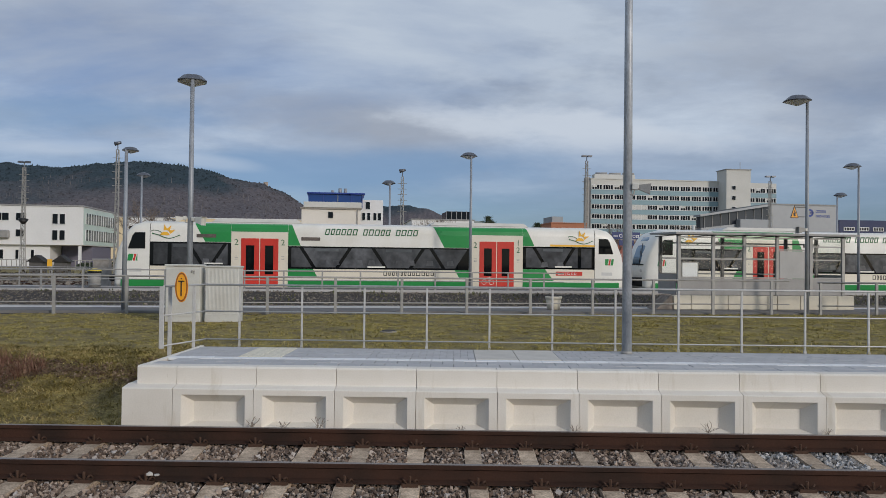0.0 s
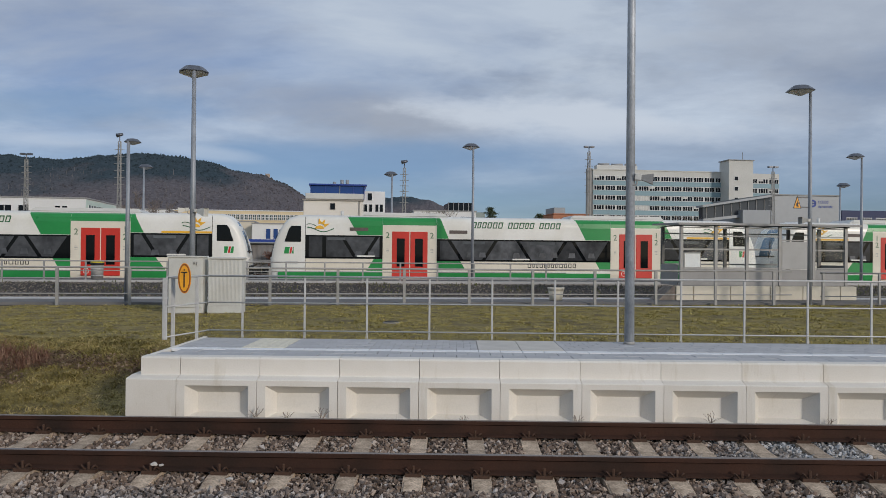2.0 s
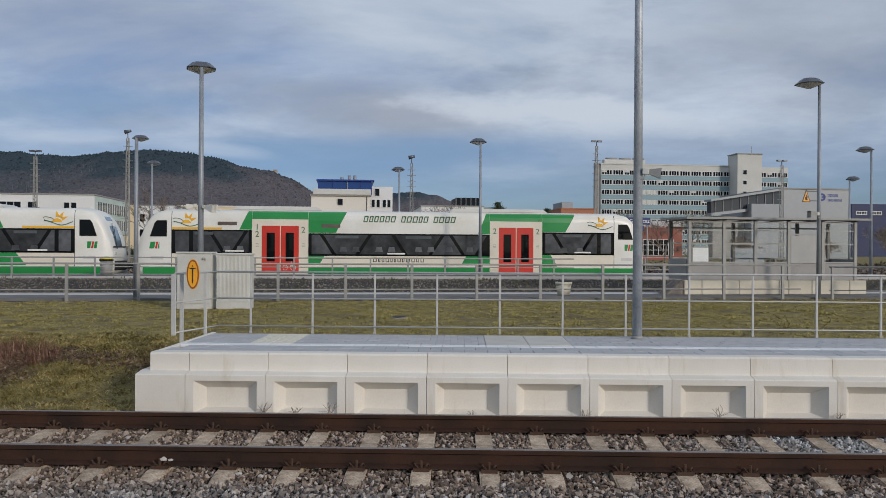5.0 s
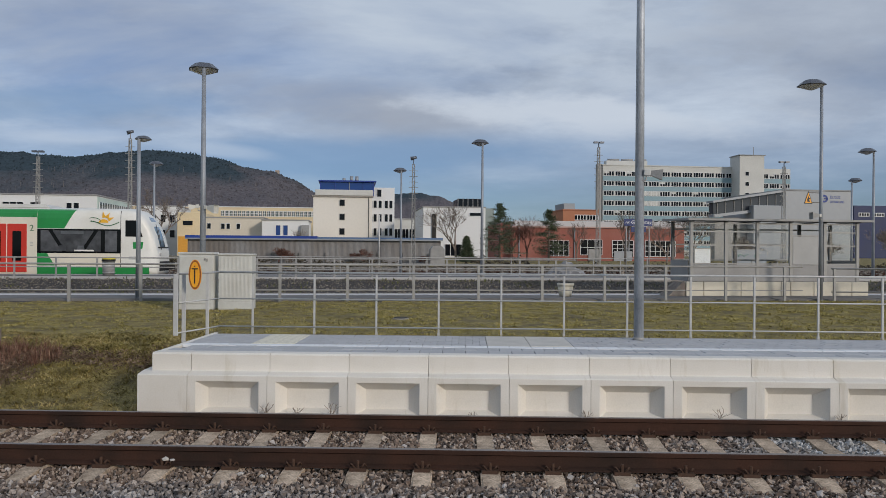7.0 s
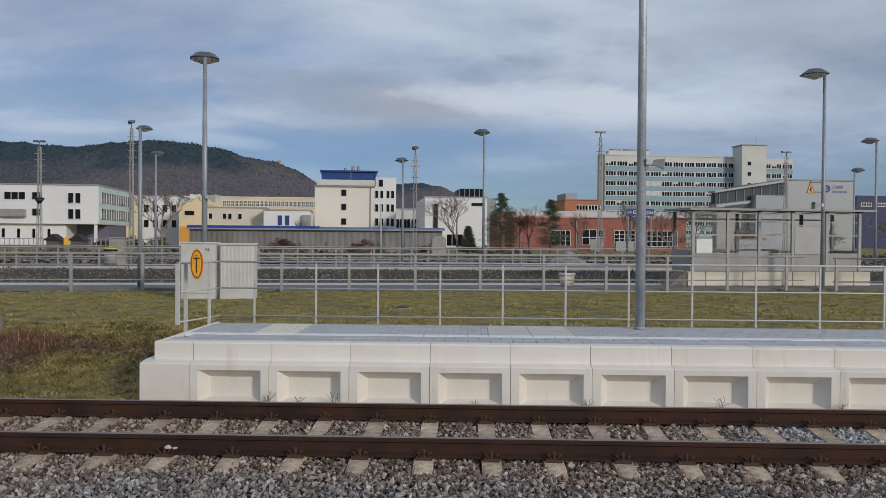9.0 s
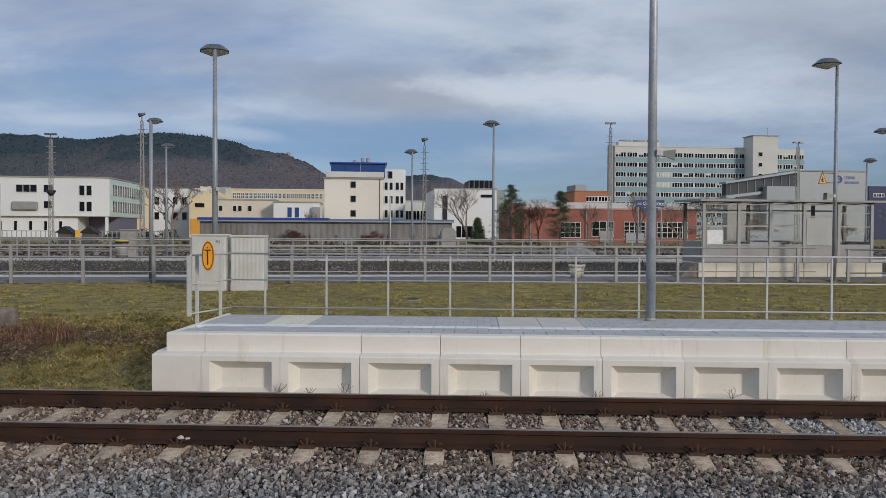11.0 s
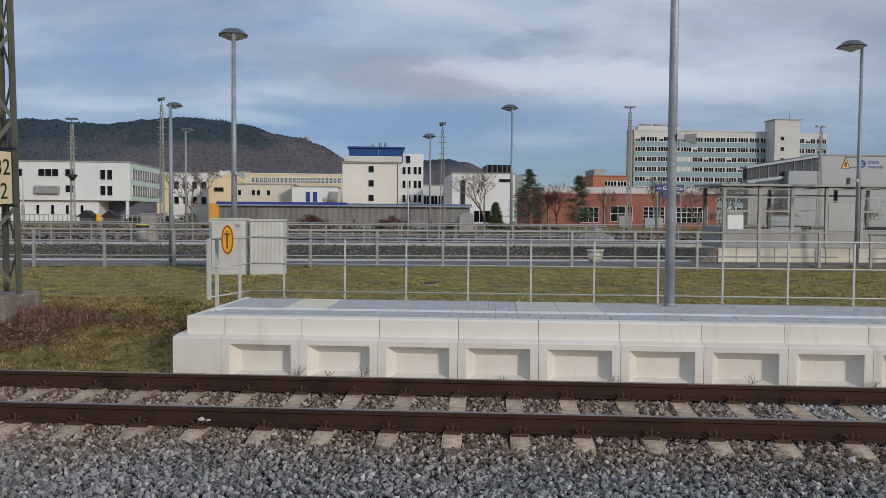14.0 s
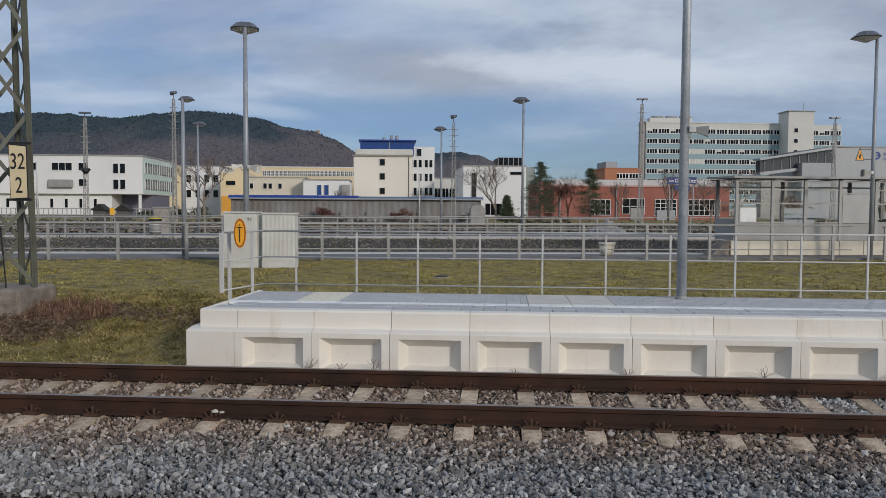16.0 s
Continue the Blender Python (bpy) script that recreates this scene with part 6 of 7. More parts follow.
    for k in range(24):
        a0, a1 = k * math.pi / 12, (k + 1) * math.pi / 12
        prism(ring, [(96.0 + r * math.cos(a), 12.7 + r * math.sin(a)) for r, a in ((0.42, a0), (0.78, a0), (0.78, a1), (0.42, a1))], "y", 139.9, 139.98)
    box(ring, 96.0, 96.8, 139.9, 139.98, 12.6, 12.85)
    part("round_mark", ring, blue_metal, b)
    letter_row(b, blue_metal, 97.3, 12.75, [0.4, 0.4, 0.32, 0.32, 0.3], 0.55, 0.1, 139.98)
    letter_row(b, blue_metal, 97.3, 11.85, [0.26, 0.12, 0.26, 0.26, 0.2, 0.2, 0.26, 0.26, 0.12, 0.26], 0.45, 0.09, 139.98)
    # blue building and flats beyond
    b = building("blue_warehouse", "dark blue clad warehouse with pale window strips")
    wall(b, "wall", 157, 215, 220, 240, -0.5, 16.6, M("navy_sheet", (0.018, 0.03, 0.10), 0.6, var=0.08, scale=0.2, bump=0))
    for k in range(8):
        win(b, 158.5 + 5 * k, 220, 13.2, 3.6, 1.2, 4, 1, 0.2)
    b = building("white_flats", "pale block of flats with window rows")
    wall(b, "wall", 184, 195, 270, 282, -0.5, 17.0, white_paint)
    for z in (13.6, 10.4):
        for k in range(4):
            win(b, 184.6 + 2.6 * k, 270, z, 1.6, 1.7)
    # low white wall with sprayed loops beyond the shelter
    b = thing("garden_wall", back(38.3, 60, 0.2), "low white wall with green sprayed loops", "wall")
    part("wall", B(-2.2, 1.0, -0.1, 0.1, 0, 1.85, bev=0.02), pale_volume, b)
    part("coping", B(-2.25, 1.05, -0.14, 0.14, 1.855, 1.93), roof_grey, b)
    lp = bmesh.new()
    for k in range(40):
        f = lambda q: (-1.9 + 0.045 * q + 0.09 * math.sin(q * 0.6) + (0.5 if q > 24 else 0), 1.35 + 0.13 * math.cos(q * 0.6 + math.sin(q * 0.21)))
        (a, c), (d, e2) = f(k), f(k + 1)
        if k != 24:
            rod(lp, (a, -0.11, c), (d, -0.11, e2), 0.022, seg=4)
    part("sprayed_loop", lp, M("spray_green", (0.03, 0.22, 0.12), 0.6, var=0.05, bump=0), b)
    # huts
    for u, v in ((-26.9, 72), (-25.0, 73)):
        h = thing("garden_hut", back(u, v, 0.2), "small wooden hut with a dark pitched roof", "hut", "garden huts")
        part("wall", B(-0.6, 0.6, -0.6, 0.6, 0, 1.4), frame_grey, h)
        part("roof", prism(bmesh.new(), [(-0.85, 1.36), (0.85, 1.36), (0, 2.0)], "y", -0.8, 0.8), car_dark, h)
    h = thing("bike_kiosk", back(10.3, 71.5, 0.2), "small grey metal kiosk with rounded roof", "kiosk")
    part("wall", prism(bmesh.new(), [(-0.72, 0), (0.72, 0), (0.72, 1.7), (0.45, 2.05), (-0.45, 2.05), (-0.72, 1.7)], "y", -0.7, 0.7), panel_grey, h)
    part("door_joint", B(-0.02, 0.02, -0.715, -0.705, 0.1, 1.8), roof_grey, h)


def yard_things():
    for u, v, h in ((-29.6, 64, 5.6), (4.0, 60, 4.6)):
        t = thing("slender_post", back(u, v, 0.25), "slender pale steel post in the yard", "post", "yard posts")
        part("shaft", rod(bmesh.new(), (0, 0, 0), (0, 0, h), 0.075, 0.06, 8), galv, t)
        part("foot", rod(bmesh.new(), (0, 0, -0.05), (0, 0, 0.16), 0.14, 0.12, 8), concrete_grey, t)
    fence("picket_fence", back(0, 104, 0.1), [(-52, 0), (-24, 0)], 1.6, [(-52 + 0.62 * k, 0, 0) for k in range(46)], "pale metal picket fence before the institute", "yard fences", galv_dull, post=(0.11, 0.05), rail_r=0.04, mids=(), low=0.3)
    t = thing("gravel_heap", back(15.3, 41.5, 0.34), "small heap of grey gravel behind the platform", "heap")
    bm = bmesh.new()
    bmesh.ops.create_icosphere(bm, subdivisions=4, radius=1.0)
    for v in bm.verts:
        k = 1 + 0.25 * noise.noise(v.co * 2.2) + 0.10 * noise.noise(v.co * 9)
        z = max(-0.05, v.co.z)
        v.co = Vector((v.co.x * 1.0 * k * (1.25 - 0.75 * z), v.co.y * 0.7 * k * (1.2 - 0.6 * z), z * 0.85 * k))
    part("pile", bm, M("heap_gravel", (0.30, 0.30, 0.305), 0.9, var=0.3, scale=3, fine=16, bump=0.9, col2=(0.17, 0.17, 0.175), dist=0.05), t)
    # a signal lamp with a dark round hood hung on the yard mast
    t = thing("hanging_floodlight", back(-27.45, 69.6, 5.05), "dark round floodlight fixed to the lattice mast", "floodlight")
    part("shade", rod(rod(bmesh.new(), (0, 0, 0), (0, 0, 0.42), 0.16, 0.46, 14), (0, 0, 0.42), (0, 0, 0.52), 0.46, 0.40, 14), black_paint, t)
    part("bracket", rod(bmesh.new(), (-0.5, 0.3, 0.3), (0.3, 0.1, 0.45), 0.05, seg=6), frame_grey, t)


M_ORANGE = M("orange_shutter", (0.70, 0.34, 0.05), 0.7, var=0.05, bump=0)
town()
yard_things()

# ---- hills ----
def hill_material(island):
    mt = bpy.data.materials.new("hazy_wooded_hillside")
    mt.use_nodes = True
    t = mt.node_tree
    b = t.nodes["Principled BSDF"]
    N = t.nodes.new
    tc = N("ShaderNodeTexCoord")
    n1 = N("ShaderNodeTexNoise"); n1.inputs["Scale"].default_value = 0.006; n1.inputs["Detail"].default_value = 5
    n2 = N("ShaderNodeTexNoise"); n2.inputs["Scale"].default_value = 0.16; n2.inputs["Detail"].default_value = 8; n2.inputs["Roughness"].default_value = 0.7
    for n in (n1, n2):
        link(t, tc.outputs["Object"], n.inputs["Vector"])
    sep = N("ShaderNodeSeparateXYZ"); link(t, tc.outputs["Object"], sep.inputs[0])
    ma = N("ShaderNodeMath"); ma.operation = "MULTIPLY_ADD"; ma.inputs[1].default_value = 190
    along = N("ShaderNodeMath"); along.operation = "MULTIPLY_ADD"; along.inputs[1].default_value = -0.09
    link(t, sep.outputs["X"], along.inputs[0]); link(t, sep.outputs["Z"], along.inputs[2])
    link(t, n1.outputs["Fac"], ma.inputs[0]); link(t, along.outputs[0], ma.inputs[2])
    mr = N("ShaderNodeMapRange"); mr.inputs["From Min"].default_value, mr.inputs["From Max"].default_value = 262, 318
    link(t, ma.outputs[0], mr.inputs["Value"])
    mx = N("ShaderNodeMix"); mx.data_type = "RGBA"
    # brown slope and green wood, both with the bluish distance haze mixed in
    mx.inputs[6].default_value, mx.inputs[7].default_value = (0.112, 0.104, 0.114, 1), (0.040, 0.059, 0.073, 1)
    link(t, mr.outputs[0], mx.inputs[0])
    hv = N("ShaderNodeHueSaturation")
    src = N("ShaderNodeNewGeometry").outputs["Random Per Island"] if island else n2.outputs["Fac"]
    m3 = N("ShaderNodeMapRange"); m3.inputs["From Min"].default_value, m3.inputs["From Max"].default_value = (0.0, 1.0) if island else (0.3, 0.7)
    m3.inputs["To Min"].default_value, m3.inputs["To Max"].default_value = 0.60, 1.45
    link(t, src, m3.inputs["Value"]); link(t, m3.outputs[0], hv.inputs["Value"]); link(t, mx.outputs[2], hv.inputs["Color"])
    link(t, hv.outputs[0], b.inputs["Base Color"])
    b.inputs["Roughness"].default_value, b.inputs["Specular IOR Level"].default_value = 1.0, 0.1
    return mt


def hills():
    ridge = [(-2600, 150), (-1400, 190), (-786, 216), (-713, 212), (-602, 207), (-502, 221), (-427, 226), (-337, 217), (-286, 209), (-247, 196), (-221, 187), (-162, 180), (-116, 160), (-81, 138), (-22, 105), (20, 70), (60, 40), (120, 20), (2600, 10)]
    back_r = [(-570, 85), (-28, 152), (140, 192), (237, 200), (315, 187), (383, 160), (453, 127), (600, 78), (1000, 42), (2600, 28)]

    def lerp(tab, u):
        for (a, p), (b, q) in zip(tab[:-1], tab[1:]):
            if u <= b:
                return p + (q - p) * max(0, (u - a) / (b - a))
        return tab[-1][1]

    def sheet(name, tab, v0, v1, u0, u1, du, dv, label):
        us = np.arange(u0, u1, du)
        vs_ = np.arange(v0, v1 + 260, dv)
        P, F = [], []
        for v in vs_:
            s = smooth(v0, v1, v) if v <= v1 else 1 - 0.35 * smooth(v1, v1 + 500, v)
            for u in us:
                su = u * v1 / max(v, v1 * 0.8)
                z = lerp(tab, u) * s
                z += s * (5.0 * noise.noise((u * 0.03, v * 0.03, 1)) + 4.5 * noise.noise((u * 0.11, v * 0.11, 5)) + 14 * noise.noise((u * 0.008, v * 0.008, 3)) * (1 - smooth(v1 - 250, v1, v)))
                P.append((u * CT - v * ST, u * ST + v * CT, z - 2))
        n = len(us)
        for j in range(len(vs_) - 1):
            for i in range(n - 1):
                F.append((j * n + i, j * n + i + 1, (j + 1) * n + i + 1, (j + 1) * n + i))
        soup(name, P, F, [HILL], label, "hill", "structure")

    sheet("hill_ridge", ridge, 1000, 1900, -1100, 160, 7, 22, "wooded winter hill with bare brown slopes")
    sheet("hill_far", back_r, 2100, 2700, -600, 1200, 10, 40, "distant wooded hill")
    # woods: many small crowns standing on the slopes
    rng = np.random.default_rng(44)
    n = 16000
    u, v = rng.uniform(-1080, 150, n), 1000 + 900 * rng.random(n) ** 0.6
    P, F = [], []
    for a, b in zip(u, v):
        s = smooth(1000, 1900, b)
        if s < 0.12:
            continue
        z = lerp(ridge, a) * s + s * (5.0 * noise.noise((a * 0.03, b * 0.03, 1)) + 4.5 * noise.noise((a * 0.11, b * 0.11, 5)) + 14 * noise.noise((a * 0.008, b * 0.008, 3)) * (1 - smooth(1650, 1900, b))) - 6
        w, h = rng.uniform(1.6, 3.4), rng.uniform(3.5, 7.0)
        x, y = a * CT - b * ST, a * ST + b * CT
        k = len(P)
        P += [(x - w, y - w * 0.5, z), (x + w, y - w * 0.5, z), (x, y + w, z), (x + rng.uniform(-0.6, 0.6), y, z + h), (x - w * 0.8, y, z + h * 0.6), (x + w * 0.8, y, z + h * 0.55)]
        F += [(k, k + 1, k + 3), (k + 1, k + 2, k + 3), (k + 2, k, k + 3), (k, k + 5, k + 4), (k + 4, k + 5, k + 3)]
    soup("hill_woods", P, F, [WOODS], "dark winter woods on the hill", "woods")
    # pale bare trunks along the lower slopes
    P, F = [], []
    for _ in range(2600):
        a, b = rng.uniform(-1000, 60), 1130 + 480 * rng.random() ** 1.3
        if noise.noise((a * 0.012, b * 0.012, 9)) < 0.12:
            continue
        s = smooth(1000, 1900, b)
        z = lerp(ridge, a) * s - 4
        x, y = a * CT - b * ST, a * ST + b * CT
        w, h = rng.uniform(0.25, 0.6), rng.uniform(6, 13)
        k = len(P)
        P += [(x - w, y, z), (x + w, y, z), (x + w * 0.3, y, z + h), (x - w * 0.3, y, z + h), (x, y + w, z), (x, y + w * 0.3, z + h)]
        F += [(k, k + 1, k + 2, k + 3), (k + 1, k + 4, k + 5, k + 2), (k + 4, k, k + 3, k + 5)]
    soup("hill_birches", P, F, [M("pale_far_bark", (0.165, 0.15, 0.148), 0.9, var=0.1, bump=0, island=0.4)], "pale bare birch trunks on the lower slopes", "woods")
    r = thing("hill_ruin", back(-163, 1890, 178), "small pale stone ruin on the wooded ridge", "ruin")
    part("wall", B(-5, 5, -4, 4, -8, 9, bev=0.8), M("ruin_stone", (0.44, 0.36, 0.30), 0.9, bump=0), r)


HILL = hill_material(0.0)
WOODS = hill_material(0.45)
hills()

# ---- plants ----
bark = M("grey_bark", (0.26, 0.21, 0.175), 0.9, var=0.2, scale=2, fine=20, bump=0.2)
needle = M("pine_needles", (0.078, 0.108, 0.056), 0.85, var=0.2, bump=0, island=0.5)
twig_red = M("reddish_twigs", (0.20, 0.10, 0.075), 0.9, var=0.2, bump=0, island=0.4)


def bare_tree(m, height, spread, label, seed, depth=6, mat=None):
    """A bare winter tree: tapering limbs that fork into fine twigs."""
    t = thing("bare_tree", m, label, "tree", "bare winter trees")
    rng = random.Random(seed)
    limbs, twigs = ([], []), ([], [])

    def stick(to, p, q, r0, r1, n):
        vs, fs = to
        d = (q - p).normalized()
        a = d.orthogonal().normalized()
        b = d.cross(a)
        k = len(vs)
        for c, r in ((p, r0), (q, r1)):
            for i in range(n):
                w = 2 * math.pi * i / n
                vs.append(tuple(c + a * (r * math.cos(w)) + b * (r * math.sin(w))))
        for i in range(n):
            fs.append((k + i, k + (i + 1) % n, k + n + (i + 1) % n, k + n + i))

    def grow(p, d, length, r, level):
        q = p + d * length
        stick(limbs if level < 3 else twigs, p, q, max(r, 0.014), max(r * 0.66, 0.010), 6 if level < 2 else 3)
        if level >= depth:
            return
        for k in range(3 if level < 4 else 2 + (rng.random() < 0.6)):
            axis = Vector((rng.uniform(-1, 1), rng.uniform(-1, 1), rng.uniform(-0.3, 0.45))).normalized()
            nd = (d * rng.uniform(0.7, 1.1) + axis * spread + Vector((0, 0, 0.14))).normalized()
            grow(p + d * length * rng.uniform(0.45, 1.0), nd, length * rng.uniform(0.66, 0.86), r * 0.6, level + 1)

    grow(Vector((0, 0, -0.2)), Vector((rng.uniform(-0.1, 0.1), 0, 1)).normalized(), height * 0.25, height * 0.014, 0)
    soup("trunk", *limbs, [mat or bark], kind="", parent=t)
    soup("crown", *twigs, [mat or bark], kind="", parent=t)


def clumps(pts, size, rng, per=5, spread=None):
    spread = spread or size
    vs, fs = [], []
    for p in pts:
        for _ in range(per):
            c = [p[0] + rng.gauss(0, spread), p[1] + rng.gauss(0, spread), p[2] + rng.gauss(0, spread * 0.5)]
            a = [Vector((rng.gauss(0, 1), rng.gauss(0, 1), rng.gauss(0, 0.6))).normalized() * size * rng.uniform(0.7, 1.5) for _ in range(3)]
            n = len(vs)
            vs += [tuple(c[i] + q[i] for i in range(3)) for q in a]
            fs.append((n, n + 1, n + 2))
    return vs, fs


def conifer(m, height, width, label, seed, shape="pine"):
    t = thing("conifer", m, label, "tree", "conifers")
    rng = random.Random(seed)
    part("trunk", rod(bmesh.new(), (0, 0, -0.2), (0, 0, height * 0.97), height * 0.02 + 0.03, 0.02, 8), bark, t)
    pts, br = [], bmesh.new()
    tiers = 20 if shape == "pine" else 26
    for k in range(tiers):
        f = k / (tiers - 1)
        z = height * ((0.16 if shape == "pine" else 0.05) + 0.82 * f)
        reach = width * ((1 - f) ** 0.75 + 0.06) * rng.uniform(0.7, 1.1)
        for j in range(7 if shape == "pine" else 10):
            if shape == "pine" and rng.random() < 0.12:
                continue
            a = rng.uniform(0, 2 * math.pi)
            L = reach * rng.uniform(0.6, 1.1)
            end = (L * math.cos(a), L * math.sin(a), z + L * (rng.uniform(-0.05, 0.22) if shape == "pine" else -0.12))
            rod(br, (0, 0, z), end, 0.035, 0.012, 3)
            for s in range(3, 9):
                q = s / 8
                pts.append((end[0] * q, end[1] * q, z + (end[2] - z) * q + rng.uniform(0, 0.12)))
    part("branch_work", br, bark, t)
    vs, fs = clumps(pts, 0.075, rng, 20 if shape == "pine" else 14, 0.20 if shape == "pine" else 0.13)
    o = soup("crown", vs, fs, [needle], kind="", parent=t)


def plants():
    bare_tree(back(16.2, 100, 0.2), 12.5, 0.60, "bare branching tree before the white hall", 4, 6)
    bare_tree(back(-22.3, 96, 0.2), 14.5, 0.72, "wide bare winter tree behind the sidings", 7, 6)
    bare_tree(back(34.5, 104, 0.2), 9.0, 0.5, "bare slender birch beside the works", 9, 5)
    bare_tree(back(24.8, 104, 0.2), 9.5, 0.62, "bare reddish shrub before the brick wall", 12, 6, twig_red)
    bare_tree(back(27.0, 104, 0.2), 8.8, 0.62, "bare reddish shrub before the brick wall", 22, 6, twig_red)
    bare_tree(back(46.5, 100, 0.2), 11.0, 0.8, "dense bare tree beyond the shelter", 15, 6)
    bare_tree(back(51.5, 102, 0.2), 11.5, 0.8, "dense bare tree beyond the shelter", 16, 6)
    bare_tree(back(42.5, 106, 0.2), 10.0, 0.45, "bare slender tree before the works", 17, 6)
    bare_tree(back(-6.5, 120, 0.2), 8.0, 0.6, "bare tree beside the annex", 18, 5)
    bare_tree(back(76, 110, 0.2), 6.5, 0.8, "bare thicket by the hall", 19, 6)
    bare_tree(back(90, 112, 0.2), 8.5, 0.75, "tall bare tree beyond the shelter", 20, 6)
    bare_tree(back(59, 70, 0.2), 7.5, 0.75, "bare tree at the edge of the yard", 23, 6)
    bare_tree(back(66, 78, 0.2), 5.5, 0.85, "brown thicket beyond the shelter", 41, 6)
    bare_tree(back(72, 80, 0.2), 6.0, 0.85, "brown thicket beyond the shelter", 42, 6)
    for k, (u, v, h) in enumerate(((37.5, 72, 4.2), (41.5, 69, 4.8), (45.5, 73, 4.0), (49, 70, 4.6), (53, 74, 5.0))):
        bare_tree(back(u, v, 0.2), h, 0.85, "brown thicket beyond the shelter", 50 + k, 6)
    bare_tree(back(61, 84, 0.2), 5.0, 0.85, "brown thicket beyond the shelter", 43, 6)
    conifer(back(21.9, 98, 0.2), 8.0, 3.3, "dark green pine with loose tiers", 2)
    conifer(back(29.3, 100, 0.2), 7.3, 2.9, "slim dark green pine beside the works", 3)
    conifer(back(17.5, 99, 0.2), 3.9, 1.5, "dense dark conical cypress", 5, "cone")
    for u, v, h in ((-5.6, 73.5, 3.0), (-4.4, 73.8, 2.6), (3.0, 73.6, 3.0), (1.9, 73.9, 2.4), (9.3, 73.4, 2.2)):
        bare_tree(back(u, v, 0.2), h, 0.95, "low reddish bare shrub against the shed", int(70 + u * 10), 6, twig_red)
    # dark evergreen hedge clumps before the institute
    r2 = random.Random(8)
    for u, v, w in ((-29.5, 110, 2.2), (-26.8, 112, 2.6), (-34.5, 112, 1.6), (-38.5, 114, 1.4)):
        t = thing("hedge_bush", back(u, v, 0.2), "dark evergreen hedge bush behind the yard", "bush", "hedge bushes")
        p = []
        while len(p) < 260:
            q = Vector((r2.uniform(-1, 1), r2.uniform(-1, 1), r2.uniform(0, 1)))
            if q.length < 0.75 + 0.35 * noise.noise(q * 3 + Vector((u, 0, 0))):
                p.append((q.x * w, q.y * w * 0.6, q.z * w * 0.95))
        vs, fs = clumps(p, 0.13, r2, 9, 0.16)
        part("stem", rod(bmesh.new(), (0, 0, -0.2), (0, 0, w * 0.6), 0.10, 0.04, 6), bark, t)
        soup("leaves", vs, fs, [needle], kind="", parent=t)
    # low scrub along the sidings
    rng = random.Random(31)
    pts = []
    for _ in range(1500):
        u, v = rng.uniform(-42, 75), rng.uniform(58, 73)
        s = max(0, noise.noise((u * 0.16, v * 0.1, 2)) + 0.15)
        pts.append((u * CT - v * ST, u * ST + v * CT, 0.25 + s * 1.6 * rng.random()))
    vs, fs = clumps(pts, 0.16, rng, 8)
    soup("scrub", vs, fs, [M("brown_scrub", (0.085, 0.070, 0.048), 0.95, var=0.3, bump=0, island=0.6)], "low brown winter scrub along the sidings", "shrub")


plants()


def blade_material(name, a, b, c, scale=1.6):
    mt = bpy.data.materials.new(name)
    mt.use_nodes = True
    t = mt.node_tree
    p = t.nodes["Principled BSDF"]
    N = t.nodes.new
    g = N("ShaderNodeNewGeometry")
    r = N("ShaderNodeValToRGB")
    e = r.color_ramp.elements
    e[0].position, e[0].color = 0.0, (*a, 1)
    e[1].position, e[1].color = 1.0, (*c, 1)
    e.new(0.55).color = (*b, 1)
    tc = N("ShaderNodeTexCoord")
    n = N("ShaderNodeTexNoise"); n.inputs["Scale"].default_value = scale; n.inputs["Detail"].default_value = 7; n.inputs["Roughness"].default_value = 0.7
    link(t, tc.outputs["Object"], n.inputs["Vector"])
    m1 = N("ShaderNodeMath"); m1.operation = "MULTIPLY_ADD"; m1.inputs[1].default_value = 0.36
    mr = N("ShaderNodeMapRange"); mr.inputs["From Min"].default_value, mr.inputs["From Max"].default_value = 0.3, 0.7
    mr.inputs["To Min"].default_value, mr.inputs["To Max"].default_value = -0.12, 0.74
    link(t, n.outputs["Fac"], mr.inputs["Value"])
    link(t, g.outputs["Random Per Island"], m1.inputs[0]); link(t, mr.outputs[0], m1.inputs[2])
    link(t, m1.outputs[0], r.inputs[0])
    link(t, r.outputs[0], p.inputs["Base Color"])
    p.inputs["Roughness"].default_value = 0.8
    p.inputs["Specular IOR Level"].default_value = 0.25
    return mt


def blades(name, rng, pts, h0, h1, w, lean, material, label, category):
    """pts: roots (n, 3). Each blade is a thin bent leaf of three triangles."""
    n = len(pts)
    h = rng.uniform(h0, h1, n)
    a = rng.uniform(0, 2 * np.pi, n)
    l = rng.uniform(0, lean, n) * h
    side = np.stack([np.cos(a + 1.57), np.sin(a + 1.57), np.zeros(n)], 1) * (w * rng.uniform(0.6, 1.4, n))[:, None]
    fwd = np.stack([np.cos(a), np.sin(a), np.zeros(n)], 1) * l[:, None]
    up = np.stack([np.zeros(n), np.zeros(n), h], 1)
    v = np.stack([pts - side, pts + side, pts + fwd * 0.4 + up * 0.6 - side * 0.7, pts + fwd * 0.4 + up * 0.6 + side * 0.7, pts + fwd + up * 0.9], 1).reshape(-1, 3)
    k = (np.arange(n) * 5)[:, None]
    f4 = (k + np.array([[0, 1, 3, 2]])).tolist()
    f3 = (k + np.array([[2, 3, 4]])).tolist()
    return soup(name, v.tolist(), f4 + f3, [material], label, category)


